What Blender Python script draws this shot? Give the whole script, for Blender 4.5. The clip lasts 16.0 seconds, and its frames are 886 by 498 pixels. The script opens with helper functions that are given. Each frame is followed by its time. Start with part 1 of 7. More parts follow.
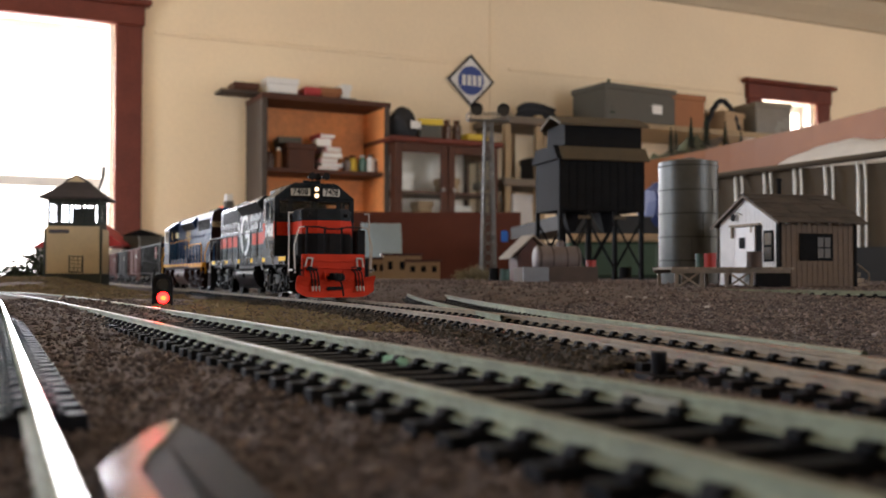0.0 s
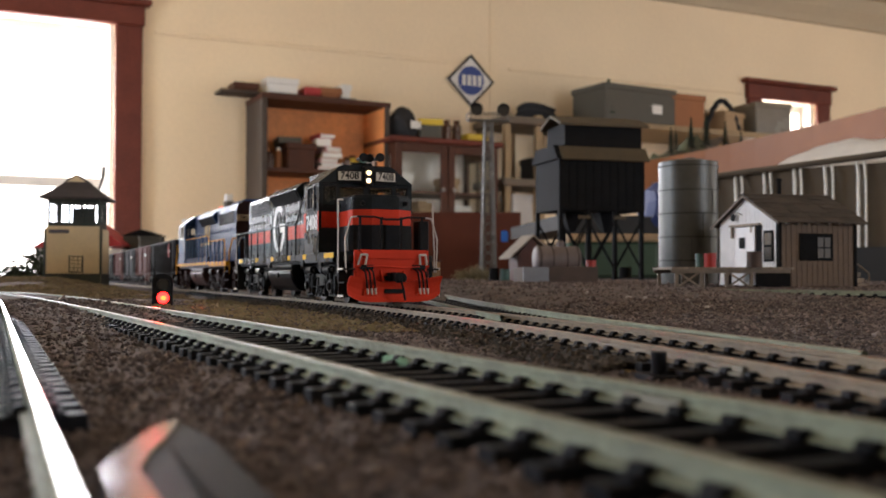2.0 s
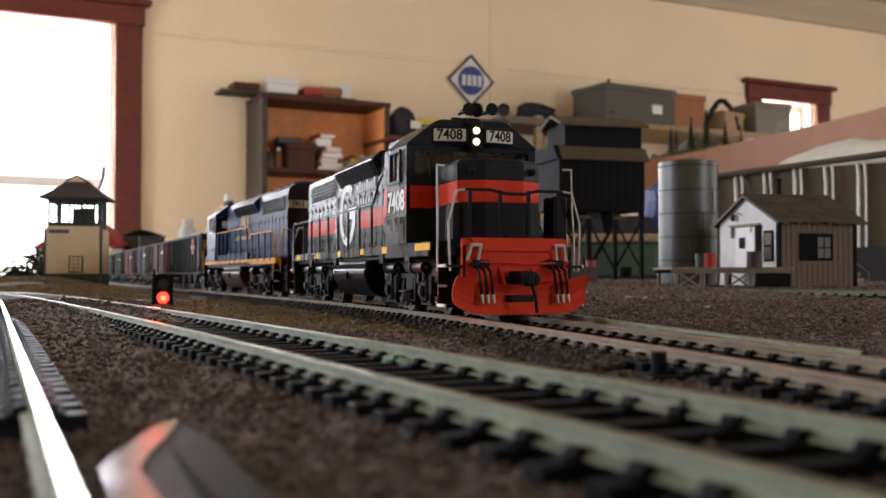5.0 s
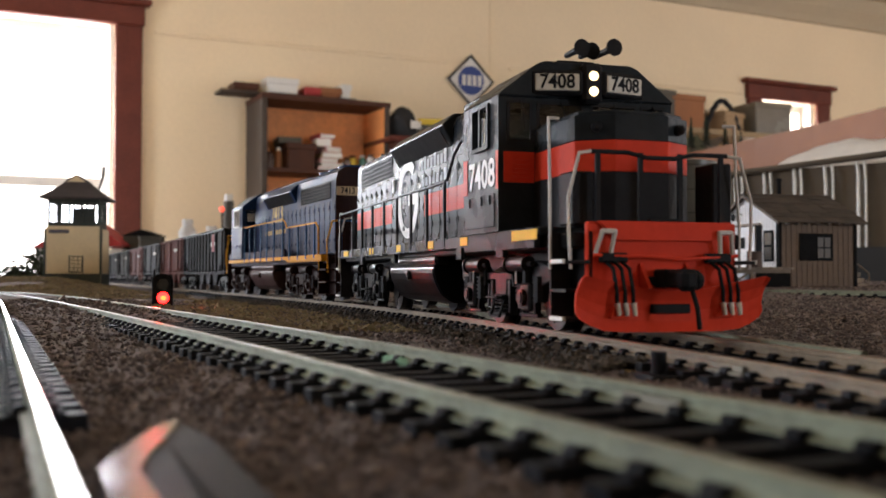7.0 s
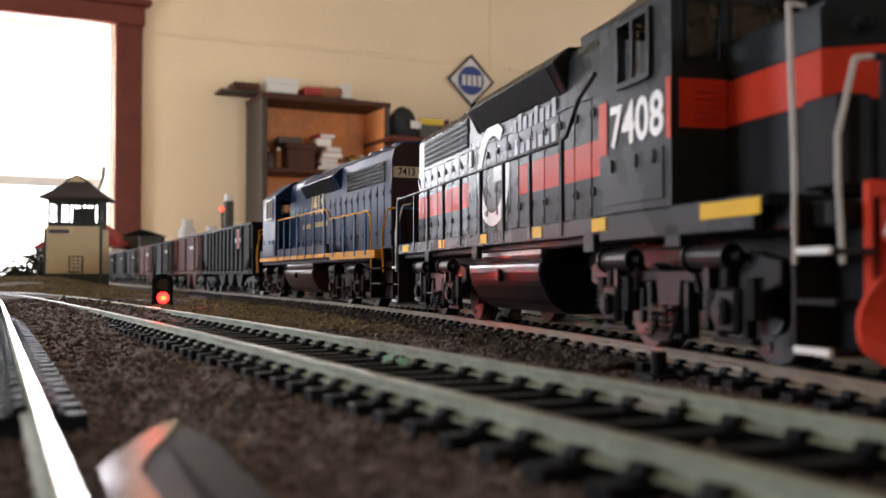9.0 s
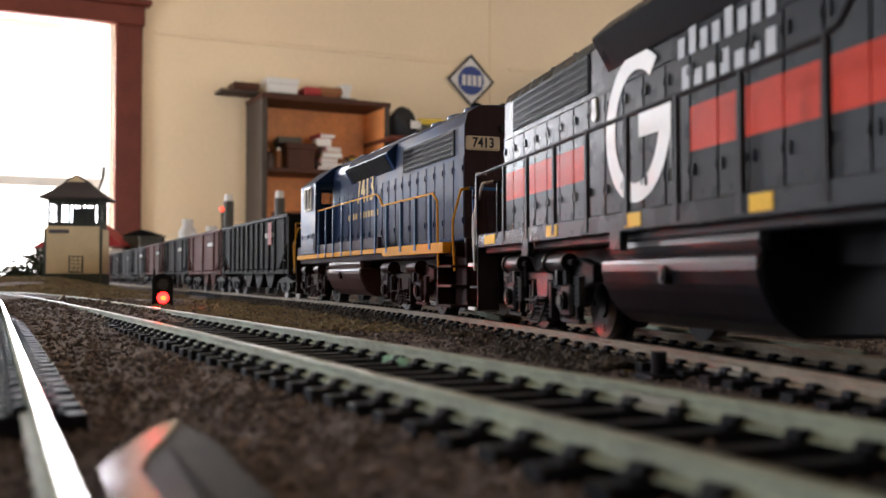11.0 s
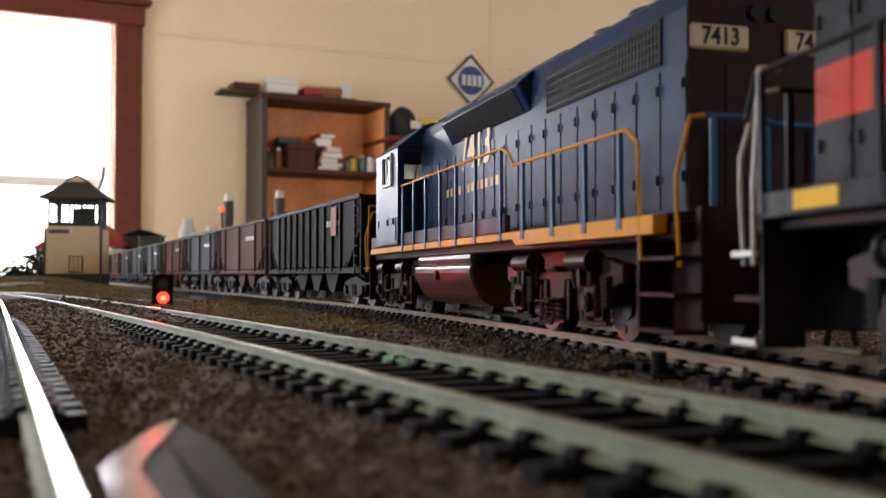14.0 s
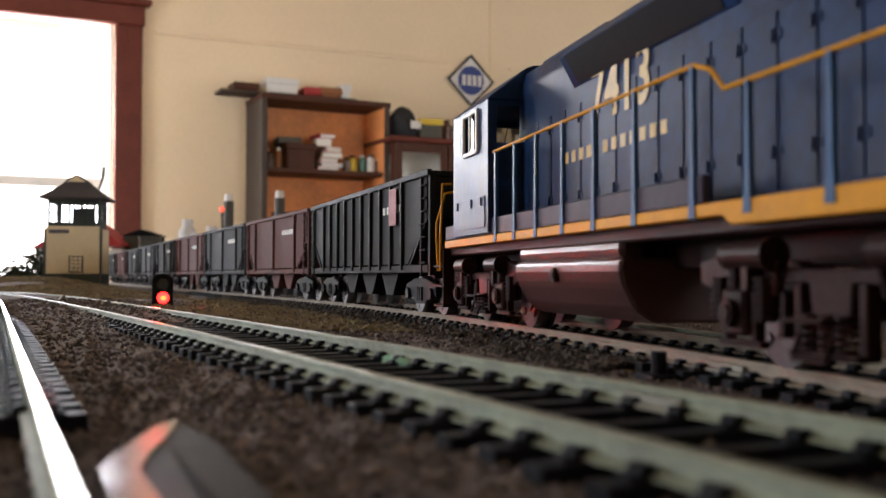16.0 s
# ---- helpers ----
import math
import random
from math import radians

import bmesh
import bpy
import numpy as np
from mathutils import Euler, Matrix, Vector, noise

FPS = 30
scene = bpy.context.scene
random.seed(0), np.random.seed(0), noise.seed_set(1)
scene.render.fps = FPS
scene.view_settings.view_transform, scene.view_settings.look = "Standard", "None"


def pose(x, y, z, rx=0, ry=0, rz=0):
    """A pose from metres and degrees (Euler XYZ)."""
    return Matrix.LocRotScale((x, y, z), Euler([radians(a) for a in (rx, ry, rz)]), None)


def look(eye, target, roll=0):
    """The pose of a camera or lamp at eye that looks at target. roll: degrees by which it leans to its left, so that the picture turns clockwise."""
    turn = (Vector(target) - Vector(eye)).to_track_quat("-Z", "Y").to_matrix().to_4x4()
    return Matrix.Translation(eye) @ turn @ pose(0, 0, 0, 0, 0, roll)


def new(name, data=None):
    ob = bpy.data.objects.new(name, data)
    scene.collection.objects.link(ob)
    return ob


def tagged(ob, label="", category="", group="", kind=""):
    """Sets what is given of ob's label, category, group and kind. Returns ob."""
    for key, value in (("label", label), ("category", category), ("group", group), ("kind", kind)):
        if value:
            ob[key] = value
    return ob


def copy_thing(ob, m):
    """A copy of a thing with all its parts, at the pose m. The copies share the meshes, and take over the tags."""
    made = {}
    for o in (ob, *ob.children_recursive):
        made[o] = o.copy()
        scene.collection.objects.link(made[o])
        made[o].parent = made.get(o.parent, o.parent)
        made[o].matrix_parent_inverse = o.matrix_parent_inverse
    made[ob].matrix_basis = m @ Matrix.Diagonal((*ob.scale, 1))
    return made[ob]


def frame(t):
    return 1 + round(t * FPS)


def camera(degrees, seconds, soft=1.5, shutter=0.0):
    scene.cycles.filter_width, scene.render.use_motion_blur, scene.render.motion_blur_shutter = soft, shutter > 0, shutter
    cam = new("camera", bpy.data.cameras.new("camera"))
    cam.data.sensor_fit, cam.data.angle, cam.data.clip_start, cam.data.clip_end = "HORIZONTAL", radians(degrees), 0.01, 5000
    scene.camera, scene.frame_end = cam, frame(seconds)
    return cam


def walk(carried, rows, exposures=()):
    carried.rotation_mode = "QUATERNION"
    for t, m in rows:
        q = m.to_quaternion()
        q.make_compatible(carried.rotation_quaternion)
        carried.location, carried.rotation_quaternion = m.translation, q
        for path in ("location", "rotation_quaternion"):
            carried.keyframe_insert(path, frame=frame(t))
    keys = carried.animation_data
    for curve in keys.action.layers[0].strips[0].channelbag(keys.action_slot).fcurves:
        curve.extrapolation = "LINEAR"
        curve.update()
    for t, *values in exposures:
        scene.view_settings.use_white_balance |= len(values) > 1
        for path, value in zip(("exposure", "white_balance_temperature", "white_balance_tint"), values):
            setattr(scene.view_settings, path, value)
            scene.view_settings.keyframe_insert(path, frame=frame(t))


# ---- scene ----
# A small-scale railway on a bench in an old room; model sizes are given in millimetres (MM), the room in metres.
MM = 0.001
EYE_H = 9.84
cam = camera(46.84, 16.0)
cam.data.dof.use_dof = True
cam.data.dof.focus_distance = 0.26
cam.data.dof.aperture_fstop = 46.0
EYE = (0, 0, EYE_H * MM)
AIM = (0, math.cos(radians(1.507)), EYE_H * MM + math.sin(radians(1.507)))
walk(cam, [(0.0, look(EYE, AIM, 0.1)), (16.0, look(EYE, AIM, 0.1))],
     exposures=[(0.0, 0.13, 6230, 16), (16.0, 0.13, 6230, 16)])

# ---- light ----
world = bpy.data.worlds.new("sky")
scene.world = world
world.use_nodes = True
wn = world.node_tree
sky = wn.nodes.new("ShaderNodeTexSky")
sky.sky_type, sky.sun_disc = "NISHITA", False
sky.sun_elevation, sky.sun_rotation = radians(38), radians(-28)
wn.nodes["Background"].inputs["Strength"].default_value = 0.15
wn.links.new(sky.outputs[0], wn.nodes["Background"].inputs["Color"])


def area_light(name, m, sx, sy, power, colour):
    lamp = bpy.data.lights.new(name, "AREA")
    lamp.shape, lamp.size, lamp.size_y, lamp.energy, lamp.color = "RECTANGLE", sx, sy, power, colour
    ob = new(name, lamp)
    ob.matrix_world = m
    return ob


# ---- materials ----
def mat(name, colour, rough=0.6, metal=0.0, vary=0.25, scale=60.0, bump=0.15, fine=6.0, second=None, mix=0.5, per_piece=0.0, spec=0.5):
    """A surface with a base colour that varies at two scales, with fine relief. scale: features a metre."""
    m = bpy.data.materials.new(name)
    m.use_nodes = True
    nt = m.node_tree
    b = nt.nodes["Principled BSDF"]
    b.inputs["Metallic"].default_value = metal
    b.inputs["Specular IOR Level"].default_value = spec
    tc = nt.nodes.new("ShaderNodeTexCoord")
    n1 = nt.nodes.new("ShaderNodeTexNoise")
    n1.inputs["Scale"].default_value, n1.inputs["Detail"].default_value = scale, 6
    n2 = nt.nodes.new("ShaderNodeTexNoise")
    n2.inputs["Scale"].default_value, n2.inputs["Detail"].default_value = scale * fine, 4
    for n in (n1, n2):
        nt.links.new(tc.outputs["Object"], n.inputs["Vector"])
    ramp = nt.nodes.new("ShaderNodeValToRGB")
    c2 = second if second else [c * (1 - vary) for c in colour]
    c1 = [min(1, c * (1 + vary * 0.5)) for c in colour]
    ramp.color_ramp.elements[0].color = (*c2, 1)
    ramp.color_ramp.elements[1].color = (*c1, 1)
    ramp.color_ramp.elements[0].position = mix - 0.2
    ramp.color_ramp.elements[1].position = mix + 0.2
    add = nt.nodes.new("ShaderNodeMath")
    add.operation = "MULTIPLY_ADD"
    add.inputs[1].default_value = 0.35
    nt.links.new(n2.outputs[0], add.inputs[0])
    sub = nt.nodes.new("ShaderNodeMath")
    sub.operation = "MULTIPLY"
    sub.inputs[1].default_value = 0.65
    nt.links.new(n1.outputs[0], sub.inputs[0])
    nt.links.new(sub.outputs[0], add.inputs[2])
    nt.links.new(add.outputs[0], ramp.inputs[0])
    out = ramp.outputs[0]
    if per_piece:
        info = nt.nodes.new("ShaderNodeObjectInfo")
        hsv = nt.nodes.new("ShaderNodeHueSaturation")
        mr = nt.nodes.new("ShaderNodeMapRange")
        mr.inputs["To Min"].default_value, mr.inputs["To Max"].default_value = 1 - per_piece, 1 + per_piece
        nt.links.new(info.outputs["Random"], mr.inputs["Value"])
        nt.links.new(mr.outputs[0], hsv.inputs["Value"])
        nt.links.new(out, hsv.inputs["Color"])
        out = hsv.outputs[0]
    nt.links.new(out, b.inputs["Base Color"])
    rr = nt.nodes.new("ShaderNodeMapRange")
    rr.inputs["To Min"].default_value, rr.inputs["To Max"].default_value = max(0.02, rough - 0.12), min(1, rough + 0.12)
    nt.links.new(n1.outputs[0], rr.inputs["Value"])
    nt.links.new(rr.outputs[0], b.inputs["Roughness"])
    if bump:
        bp = nt.nodes.new("ShaderNodeBump")
        bp.inputs["Strength"].default_value = bump
        bp.inputs["Distance"].default_value = 0.3 / (scale * fine)
        nt.links.new(n2.outputs[0], bp.inputs["Height"])
        nt.links.new(bp.outputs[0], b.inputs["Normal"])
    return m


def glow(name, colour, strength):
    m = bpy.data.materials.new(name)
    m.use_nodes = True
    b = m.node_tree.nodes["Principled BSDF"]
    b.inputs["Base Color"].default_value = (*colour, 1)
    b.inputs["Emission Color"].default_value = (*colour, 1)
    b.inputs["Emission Strength"].default_value = strength
    return m


def glass(name, colour=(1, 1, 1), rough=0.02, alpha=None):
    m = bpy.data.materials.new(name)
    m.use_nodes = True
    b = m.node_tree.nodes["Principled BSDF"]
    b.inputs["Base Color"].default_value = (*colour, 1)
    b.inputs["Roughness"].default_value = rough
    b.inputs["Transmission Weight"].default_value = 1.0
    b.inputs["IOR"].default_value = 1.3
    return m


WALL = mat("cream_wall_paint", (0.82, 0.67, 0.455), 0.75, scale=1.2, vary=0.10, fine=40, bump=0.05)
# the wall's cream darkened: shade up at the ceiling is put into the colour
CEIL = mat("ceiling_paint_shaded", (0.46, 0.38, 0.26), 0.8, scale=1.0, vary=0.08, fine=30)
FLOOR_W = mat("floor_boards", (0.22, 0.12, 0.06), 0.45, scale=4, vary=0.3)
TRIM = mat("dark_red_wood", (0.13, 0.032, 0.020), 0.45, scale=9, vary=0.3, fine=8, spec=0.2)
SASH = mat("white_sash_paint", (0.75, 0.72, 0.66), 0.5, scale=20, vary=0.08)
PINE = mat("orange_pine", (0.80, 0.30, 0.09), 0.6, scale=6, vary=0.35, fine=7)
DARKWOOD = mat("dark_wood", (0.07, 0.026, 0.014), 0.55, scale=10, vary=0.3, spec=0.2)
GREYWOOD = mat("grey_brown_wood", (0.065, 0.05, 0.04), 0.65, scale=10, vary=0.3, spec=0.2)
GROUND = mat("brown_ballast_ground", (0.165, 0.128, 0.118), 0.95, scale=70, vary=0.55, fine=12, bump=0.9, second=(0.048, 0.034, 0.030))
RAIL_TOP = mat("bright_rail_head", (0.62, 0.60, 0.55), 0.22, metal=1.0, scale=300, vary=0.15, bump=0.03)
RAIL_WORN = mat("dull_green_rail_head", (0.22, 0.22, 0.16), 0.34, metal=0.45, scale=250, vary=0.35, bump=0.05)
RAIL_SIDE = mat("green_grey_weathered_rail", (0.255, 0.295, 0.215), 0.6, metal=0.0, scale=110, vary=0.45, fine=9, bump=0.3, second=(0.11, 0.11, 0.08), mix=0.46, spec=0.25)
TIE = mat("black_plastic_tie", (0.017, 0.018, 0.023), 0.52, scale=400, vary=0.5, bump=0.35, per_piece=0.45, spec=0.05)
RAIL_SIDE_BROWN = mat("ochre_weathered_rail", (0.22, 0.18, 0.125), 0.6, scale=110, vary=0.45, fine=9, bump=0.3, second=(0.10, 0.075, 0.05), mix=0.47, spec=0.25)
RAIL_BROWN = mat("rusty_brown_rail_head", (0.27, 0.19, 0.135), 0.36, metal=0.35, scale=250, vary=0.35, bump=0.05)
BLACK = mat("black_paint", (0.018, 0.018, 0.02), 0.45, scale=150, vary=0.3, bump=0.05, spec=0.035)
GREY = mat("dark_grey_paint", (0.021, 0.025, 0.029), 0.28, scale=150, vary=0.2, bump=0.03, spec=0.03)
RED = mat("orange_red_paint", (0.60, 0.052, 0.025), 0.38, scale=150, vary=0.15, bump=0.03, spec=0.03)
WHITE = mat("white_paint", (0.75, 0.75, 0.73), 0.5, scale=200, vary=0.06, bump=0.02)
YELLOW = mat("yellow_paint", (0.62, 0.27, 0.012), 0.45, scale=200, vary=0.2, bump=0.03, spec=0.035)
BLUE = mat("worn_blue_paint", (0.0105, 0.031, 0.086), 0.34, scale=70, vary=0.55, bump=0.05, second=(0.016, 0.012, 0.015), mix=0.44, spec=0.03)
MAROON = mat("rusty_maroon_paint", (0.024, 0.011, 0.010), 0.42, scale=120, vary=0.35, bump=0.08, spec=0.035)
HEADLAMP = glow("headlight_glow", (1.0, 0.72, 0.36), 3.2)
SIGNAL_RED = glow("signal_red_glow", (1.0, 0.010, 0.006), 14)
SIGNAL_CORE = glow("signal_hot_core", (1.0, 0.075, 0.012), 9)


# ---- building helpers ----
class Shape:
    """Collects solids into one bmesh; k turns the given unit into metres."""

    def __init__(self, k=MM):
        self.bm, self.k = bmesh.new(), k

    def take(self, other, m=None):
        if m is not None:
            other.transform(m)
        me = bpy.data.meshes.new("t")
        other.to_mesh(me)
        other.free()
        self.bm.from_mesh(me)
        bpy.data.meshes.remove(me)
        return self

    def box(self, x0, x1, y0, y1, z0, z1, bevel=0.0, m=None, segs=1):
        b = bmesh.new()
        bmesh.ops.create_cube(b, size=1, matrix=Matrix.Translation(((x0 + x1) / 2, (y0 + y1) / 2, (z0 + z1) / 2)) @ Matrix.Diagonal((abs(x1 - x0), abs(y1 - y0), abs(z1 - z0), 1)))
        if bevel:
            bmesh.ops.bevel(b, geom=b.edges[:], offset=bevel, segments=segs, affect="EDGES")
        return self.take(b, m)

    def cyl(self, p, q, r, r2=None, n=12, caps=True):
        p, q = Vector(p), Vector(q)
        b = bmesh.new()
        d = q - p
        bmesh.ops.create_cone(b, cap_ends=caps, segments=n, radius1=r, radius2=r if r2 is None else r2, depth=d.length)
        return self.take(b, Matrix.Translation((p + q) / 2) @ d.to_track_quat("Z", "Y").to_matrix().to_4x4())

    def ball(self, c, r, sx=1, sy=1, sz=1, n=10):
        b = bmesh.new()
        bmesh.ops.create_uvsphere(b, u_segments=n, v_segments=max(4, n // 2 + 1), radius=r)
        return self.take(b, Matrix.Translation(c) @ Matrix.Diagonal((sx, sy, sz, 1)))

    def tube(self, pts, r, n=6):
        pts = [Vector(p) for p in pts]
        for i in range(len(pts) - 1):
            self.cyl(pts[i], pts[i + 1], r, n=n)
        for p in pts[1:-1]:
            self.ball(p, r, n=6)
        return self

    def prism(self, pts, axis, a, b_, bevel=0.0):
        """A closed outline swept from a to b_ along an axis ('x': outline in y,z; 'y': in x,z; 'z': in x,y)."""
        b = bmesh.new()
        put = {"x": lambda p, t: (t, p[0], p[1]), "y": lambda p, t: (p[0], t, p[1]), "z": lambda p, t: (p[0], p[1], t)}[axis]
        v0, v1 = [b.verts.new(put(p, a)) for p in pts], [b.verts.new(put(p, b_)) for p in pts]
        n = len(pts)
        b.faces.new(v0)
        b.faces.new(v1[::-1])
        for i in range(n):
            b.faces.new((v0[i], v1[i], v1[(i + 1) % n], v0[(i + 1) % n]))
        bmesh.ops.recalc_face_normals(b, faces=b.faces[:])
        if bevel:
            bmesh.ops.bevel(b, geom=b.edges[:], offset=bevel, segments=1, affect="EDGES")
        return self.take(b)

    def mesh(self, name, smooth=False):
        self.bm.transform(Matrix.Scale(self.k, 4))
        me = bpy.data.meshes.new(name)
        self.bm.to_mesh(me)
        self.bm.free()
        if smooth:
            for p in me.polygons:
                p.use_smooth = True
        return me


def part(name, shape, material, parent=None, label="", smooth=False, kind="", category="", group=""):
    me = shape if isinstance(shape, bpy.types.Mesh) else shape.mesh(name, smooth)
    if not me.materials:
        for m in (material if isinstance(material, (list, tuple)) else [material]):
            me.materials.append(m)
    ob = new(name, me)
    ob.parent = parent
    return tagged(ob, label, category, group, kind)


def thing(name, label, category, m=None, group="", kind=""):
    ob = new(name)
    ob.empty_display_size = 0.01
    if m is not None:
        ob.matrix_world = m
    return tagged(ob, label, category, group, kind)


# ---- the lines of the tracks: millimetres from the camera's foot, running away from it ----
class Line:
    def __init__(self, x0, y0, heading, rules, start, end):
        """rules: (distance, curvature per mm) steps from the reference point outward; the first curvature also runs backward."""
        self.s = np.arange(start, end + 1.0, 1.0)
        th = np.zeros(len(self.s))
        i0 = int(-start)
        th[i0] = heading
        for i in range(i0 + 1, len(self.s)):
            c = [k for a, k in rules if self.s[i] >= a][-1]
            th[i] = th[i - 1] + c
        for i in range(i0 - 1, -1, -1):
            th[i] = th[i + 1] - rules[0][1]
        x, y = np.cumsum(-np.sin(th)), np.cumsum(np.cos(th))
        self.th, self.x, self.y = th, x - x[i0] + x0, y - y[i0] + y0

    def at(self, a):
        return np.interp(a, self.s, self.x), np.interp(a, self.s, self.y), np.interp(a, self.s, self.th)

    def off(self, a, u):
        x, y, th = self.at(a)
        return x + u * math.cos(th), y + u * math.sin(th), th


TRAIN = Line(66.12, 0, 0.1429, [(0, 0.0005256), (475, 0.0)], -520, 1700)
MIDDLE = Line(20.1, 60, 0.43234, [(0, 0.000131), (430, 0.0016)], -200, 1000)
LEFT = Line(-24.9, 43.2, 0.4154, [(0, 0.0), (330, 0.0006)], -160, 700)
MIDDLE_Z, LEFT_Z = 0.7, 0.3


# ---- the room ----
WALL_P, WALL_D = Vector((-1.46, 5.07, 0)), Vector((0.893, 0.438, 0)).normalized()
FLOOR_Z, CEIL_Z = -1.10, 1.95
WALL_ROT = math.atan2(WALL_D.y, WALL_D.x)
WALL_M = Matrix.Translation(WALL_P) @ Matrix.Rotation(WALL_ROT, 4, "Z")  # local x along the wall, local y away from the room


def wall_with_holes(name, m, length0, length1, z0, z1, holes, material, thick=0.22):
    """A thick wall in its own frame (x along it, y outward) with openings (x0, x1, z0, z1)."""
    s = Shape(1)
    xs = sorted({length0, length1, *[h[0] for h in holes], *[h[1] for h in holes]})
    for a, b in zip(xs, xs[1:]):
        cut = [h for h in holes if h[0] <= a and h[1] >= b]
        z = z0
        for h in sorted(cut, key=lambda h: h[2]):
            if h[2] > z:
                s.box(a, b, 0, thick, z, h[2])
            z = h[3]
        s.box(a, b, 0, thick, z, z1)
    ob = part(name, s, material, kind="structure", label="cream painted plaster wall", category="wall")
    ob.matrix_world = m
    return ob


LW = (-1.02, -0.172, -0.35, 1.24)   # opening of the tall window, along the wall
RW = (3.99, 4.49, 0.0, 1.195)
wall_with_holes("wall_north", WALL_M, -4.5, 8.0, FLOOR_Z, CEIL_Z, [LW, RW], WALL)


def window(name, m, o, casing, head, label):
    w = thing(name, label, "window", m, kind="structure")
    x0, x1, z0, z1 = o
    s = Shape(1).box(x0 - casing, x0, -0.03, 0.02, z0 - 0.1, z1, 0.006)
    part("casing", s, TRIM, w)
    s = Shape(1).box(x1, x1 + casing, -0.03, 0.02, z0 - 0.1, z1, 0.006)
    part("casing", s, TRIM, w)
    s = Shape(1).box(x0 - casing - 0.01, x1 + casing + 0.01, -0.035, 0.02, z1, z1 + head, 0.006)
    s.box(x0 - casing - 0.04, x1 + casing + 0.04, -0.06, 0.02, z1 + head, z1 + head + 0.03, 0.008)
    part("head_casing", s, TRIM, w)
    s = Shape(1).box(x0 - casing - 0.03, x1 + casing + 0.03, -0.08, 0.1, z0 - 0.04, z0, 0.006)
    part("window_sill", s, TRIM, w)
    zm = (z0 + z1) / 2 + 0.02
    for a, b, y in ((z0, zm + 0.02, 0.06), (zm - 0.02, z1, 0.10)):
        s = Shape(1)
        s.box(x0, x0 + 0.05, y, y + 0.035, a, b, 0.003).box(x1 - 0.05, x1, y, y + 0.035, a, b, 0.003)
        s.box(x0 + 0.05, x1 - 0.05, y, y + 0.035, a, a + 0.05, 0.003).box(x0 + 0.05, x1 - 0.05, y, y + 0.035, b - 0.05, b, 0.003)
        part("sash_frame", s, SASH, w)
    s = Shape(1).box(x0, x0 + 0.02, 0.02, 0.2, z0, z1).box(x1 - 0.02, x1, 0.02, 0.2, z0, z1)
    part("jamb", s, SASH, w)
    return w


window("window_1", WALL_M, LW, 0.13, 0.10, "tall sash window with dark red wooden casing")
window("window_2", WALL_M, RW, 0.12, 0.10, "small window with dark red wooden casing")
# other walls, floor and ceiling close the room
s = Shape(1).box(-6, 9, -5, 12, FLOOR_Z - 0.1, FLOOR_Z)
part("floor", s, FLOOR_W, kind="structure", label="dark wooden floor boards", category="floor")
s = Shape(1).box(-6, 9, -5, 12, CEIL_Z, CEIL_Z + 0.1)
part("ceiling", s, CEIL, kind="structure", label="cream plaster ceiling with shade put into its colour", category="ceiling")
BACK_W = [(-3.9, -2.6, -0.3, 1.3)]
wall_with_holes("wall_south", pose(1, -2.6, 0, 0, 0, 180), -6, 6, FLOOR_Z, CEIL_Z, BACK_W, WALL)
WEST_W = [(-1.8, -0.6, -0.3, 1.3), (0.5, 1.5, -0.3, 1.3)]
wall_with_holes("wall_west", pose(-3.2, 2.0, 0, 0, 0, 90), -5, 5, FLOOR_Z, CEIL_Z, WEST_W, WALL)
# unseen east windows, added to brighten the long wall
EAST_FILL_W = [(-3.6, -2.4, -0.3, 1.4), (-1.4, -0.2, -0.3, 1.4)]
wall_with_holes("wall_east", pose(6.2, 2.0, 0, 0, 0, -90), -7.5, 5, FLOOR_Z, CEIL_Z, EAST_FILL_W, WALL)
# bright overcast distance outside the two windows in view
OUTSIDE = glow("bright_outside", (1.0, 0.99, 0.97), 3.0)
for o in (LW, RW):
    s = Shape(1).box(o[0] - 0.7, o[1] + 0.7, 0.55, 0.56, -0.8, 1.9)
    ob = part("backdrop", s, OUTSIDE, kind="structure", label="bright daylight outside the window", category="backdrop")
    ob.matrix_world = WALL_M
# cornice, in the darkened ceiling cream, and a thin moulding along the long wall
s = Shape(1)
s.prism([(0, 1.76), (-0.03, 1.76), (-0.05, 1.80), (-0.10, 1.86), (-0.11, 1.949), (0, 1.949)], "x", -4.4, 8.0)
ob = part("cornice", s, CEIL, kind="structure", label="cream plaster cornice with shade put into its colour", category="trim")
ob.matrix_world = WALL_M
s = Shape(1)
for a, b in ((0.02, 1.72), (2.05, 3.85)):
    s.box(a, b, -0.012, -0.001, 1.215, 1.235, 0.003)
ob = part("trim", s, WALL, kind="structure", label="thin painted moulding on the wall", category="trim")
ob.matrix_world = WALL_M
s = Shape(1).box(1.925, 1.935, -0.006, -0.001, FLOOR_Z, 1.76)
ob = part("wall_seam", s, WALL, kind="structure", label="vertical joint in the plaster wall", category="trim")
ob.matrix_world = WALL_M

# daylight in the window openings
def window_light(name, m, o, power, colour, y=0.2):
    x0, x1, z0, z1 = o
    return area_light(name, m @ pose((x0 + x1) / 2, y, (z0 + z1) / 2, -90, 0, 0), x1 - x0 - 0.1, z1 - z0 - 0.1, power, colour)


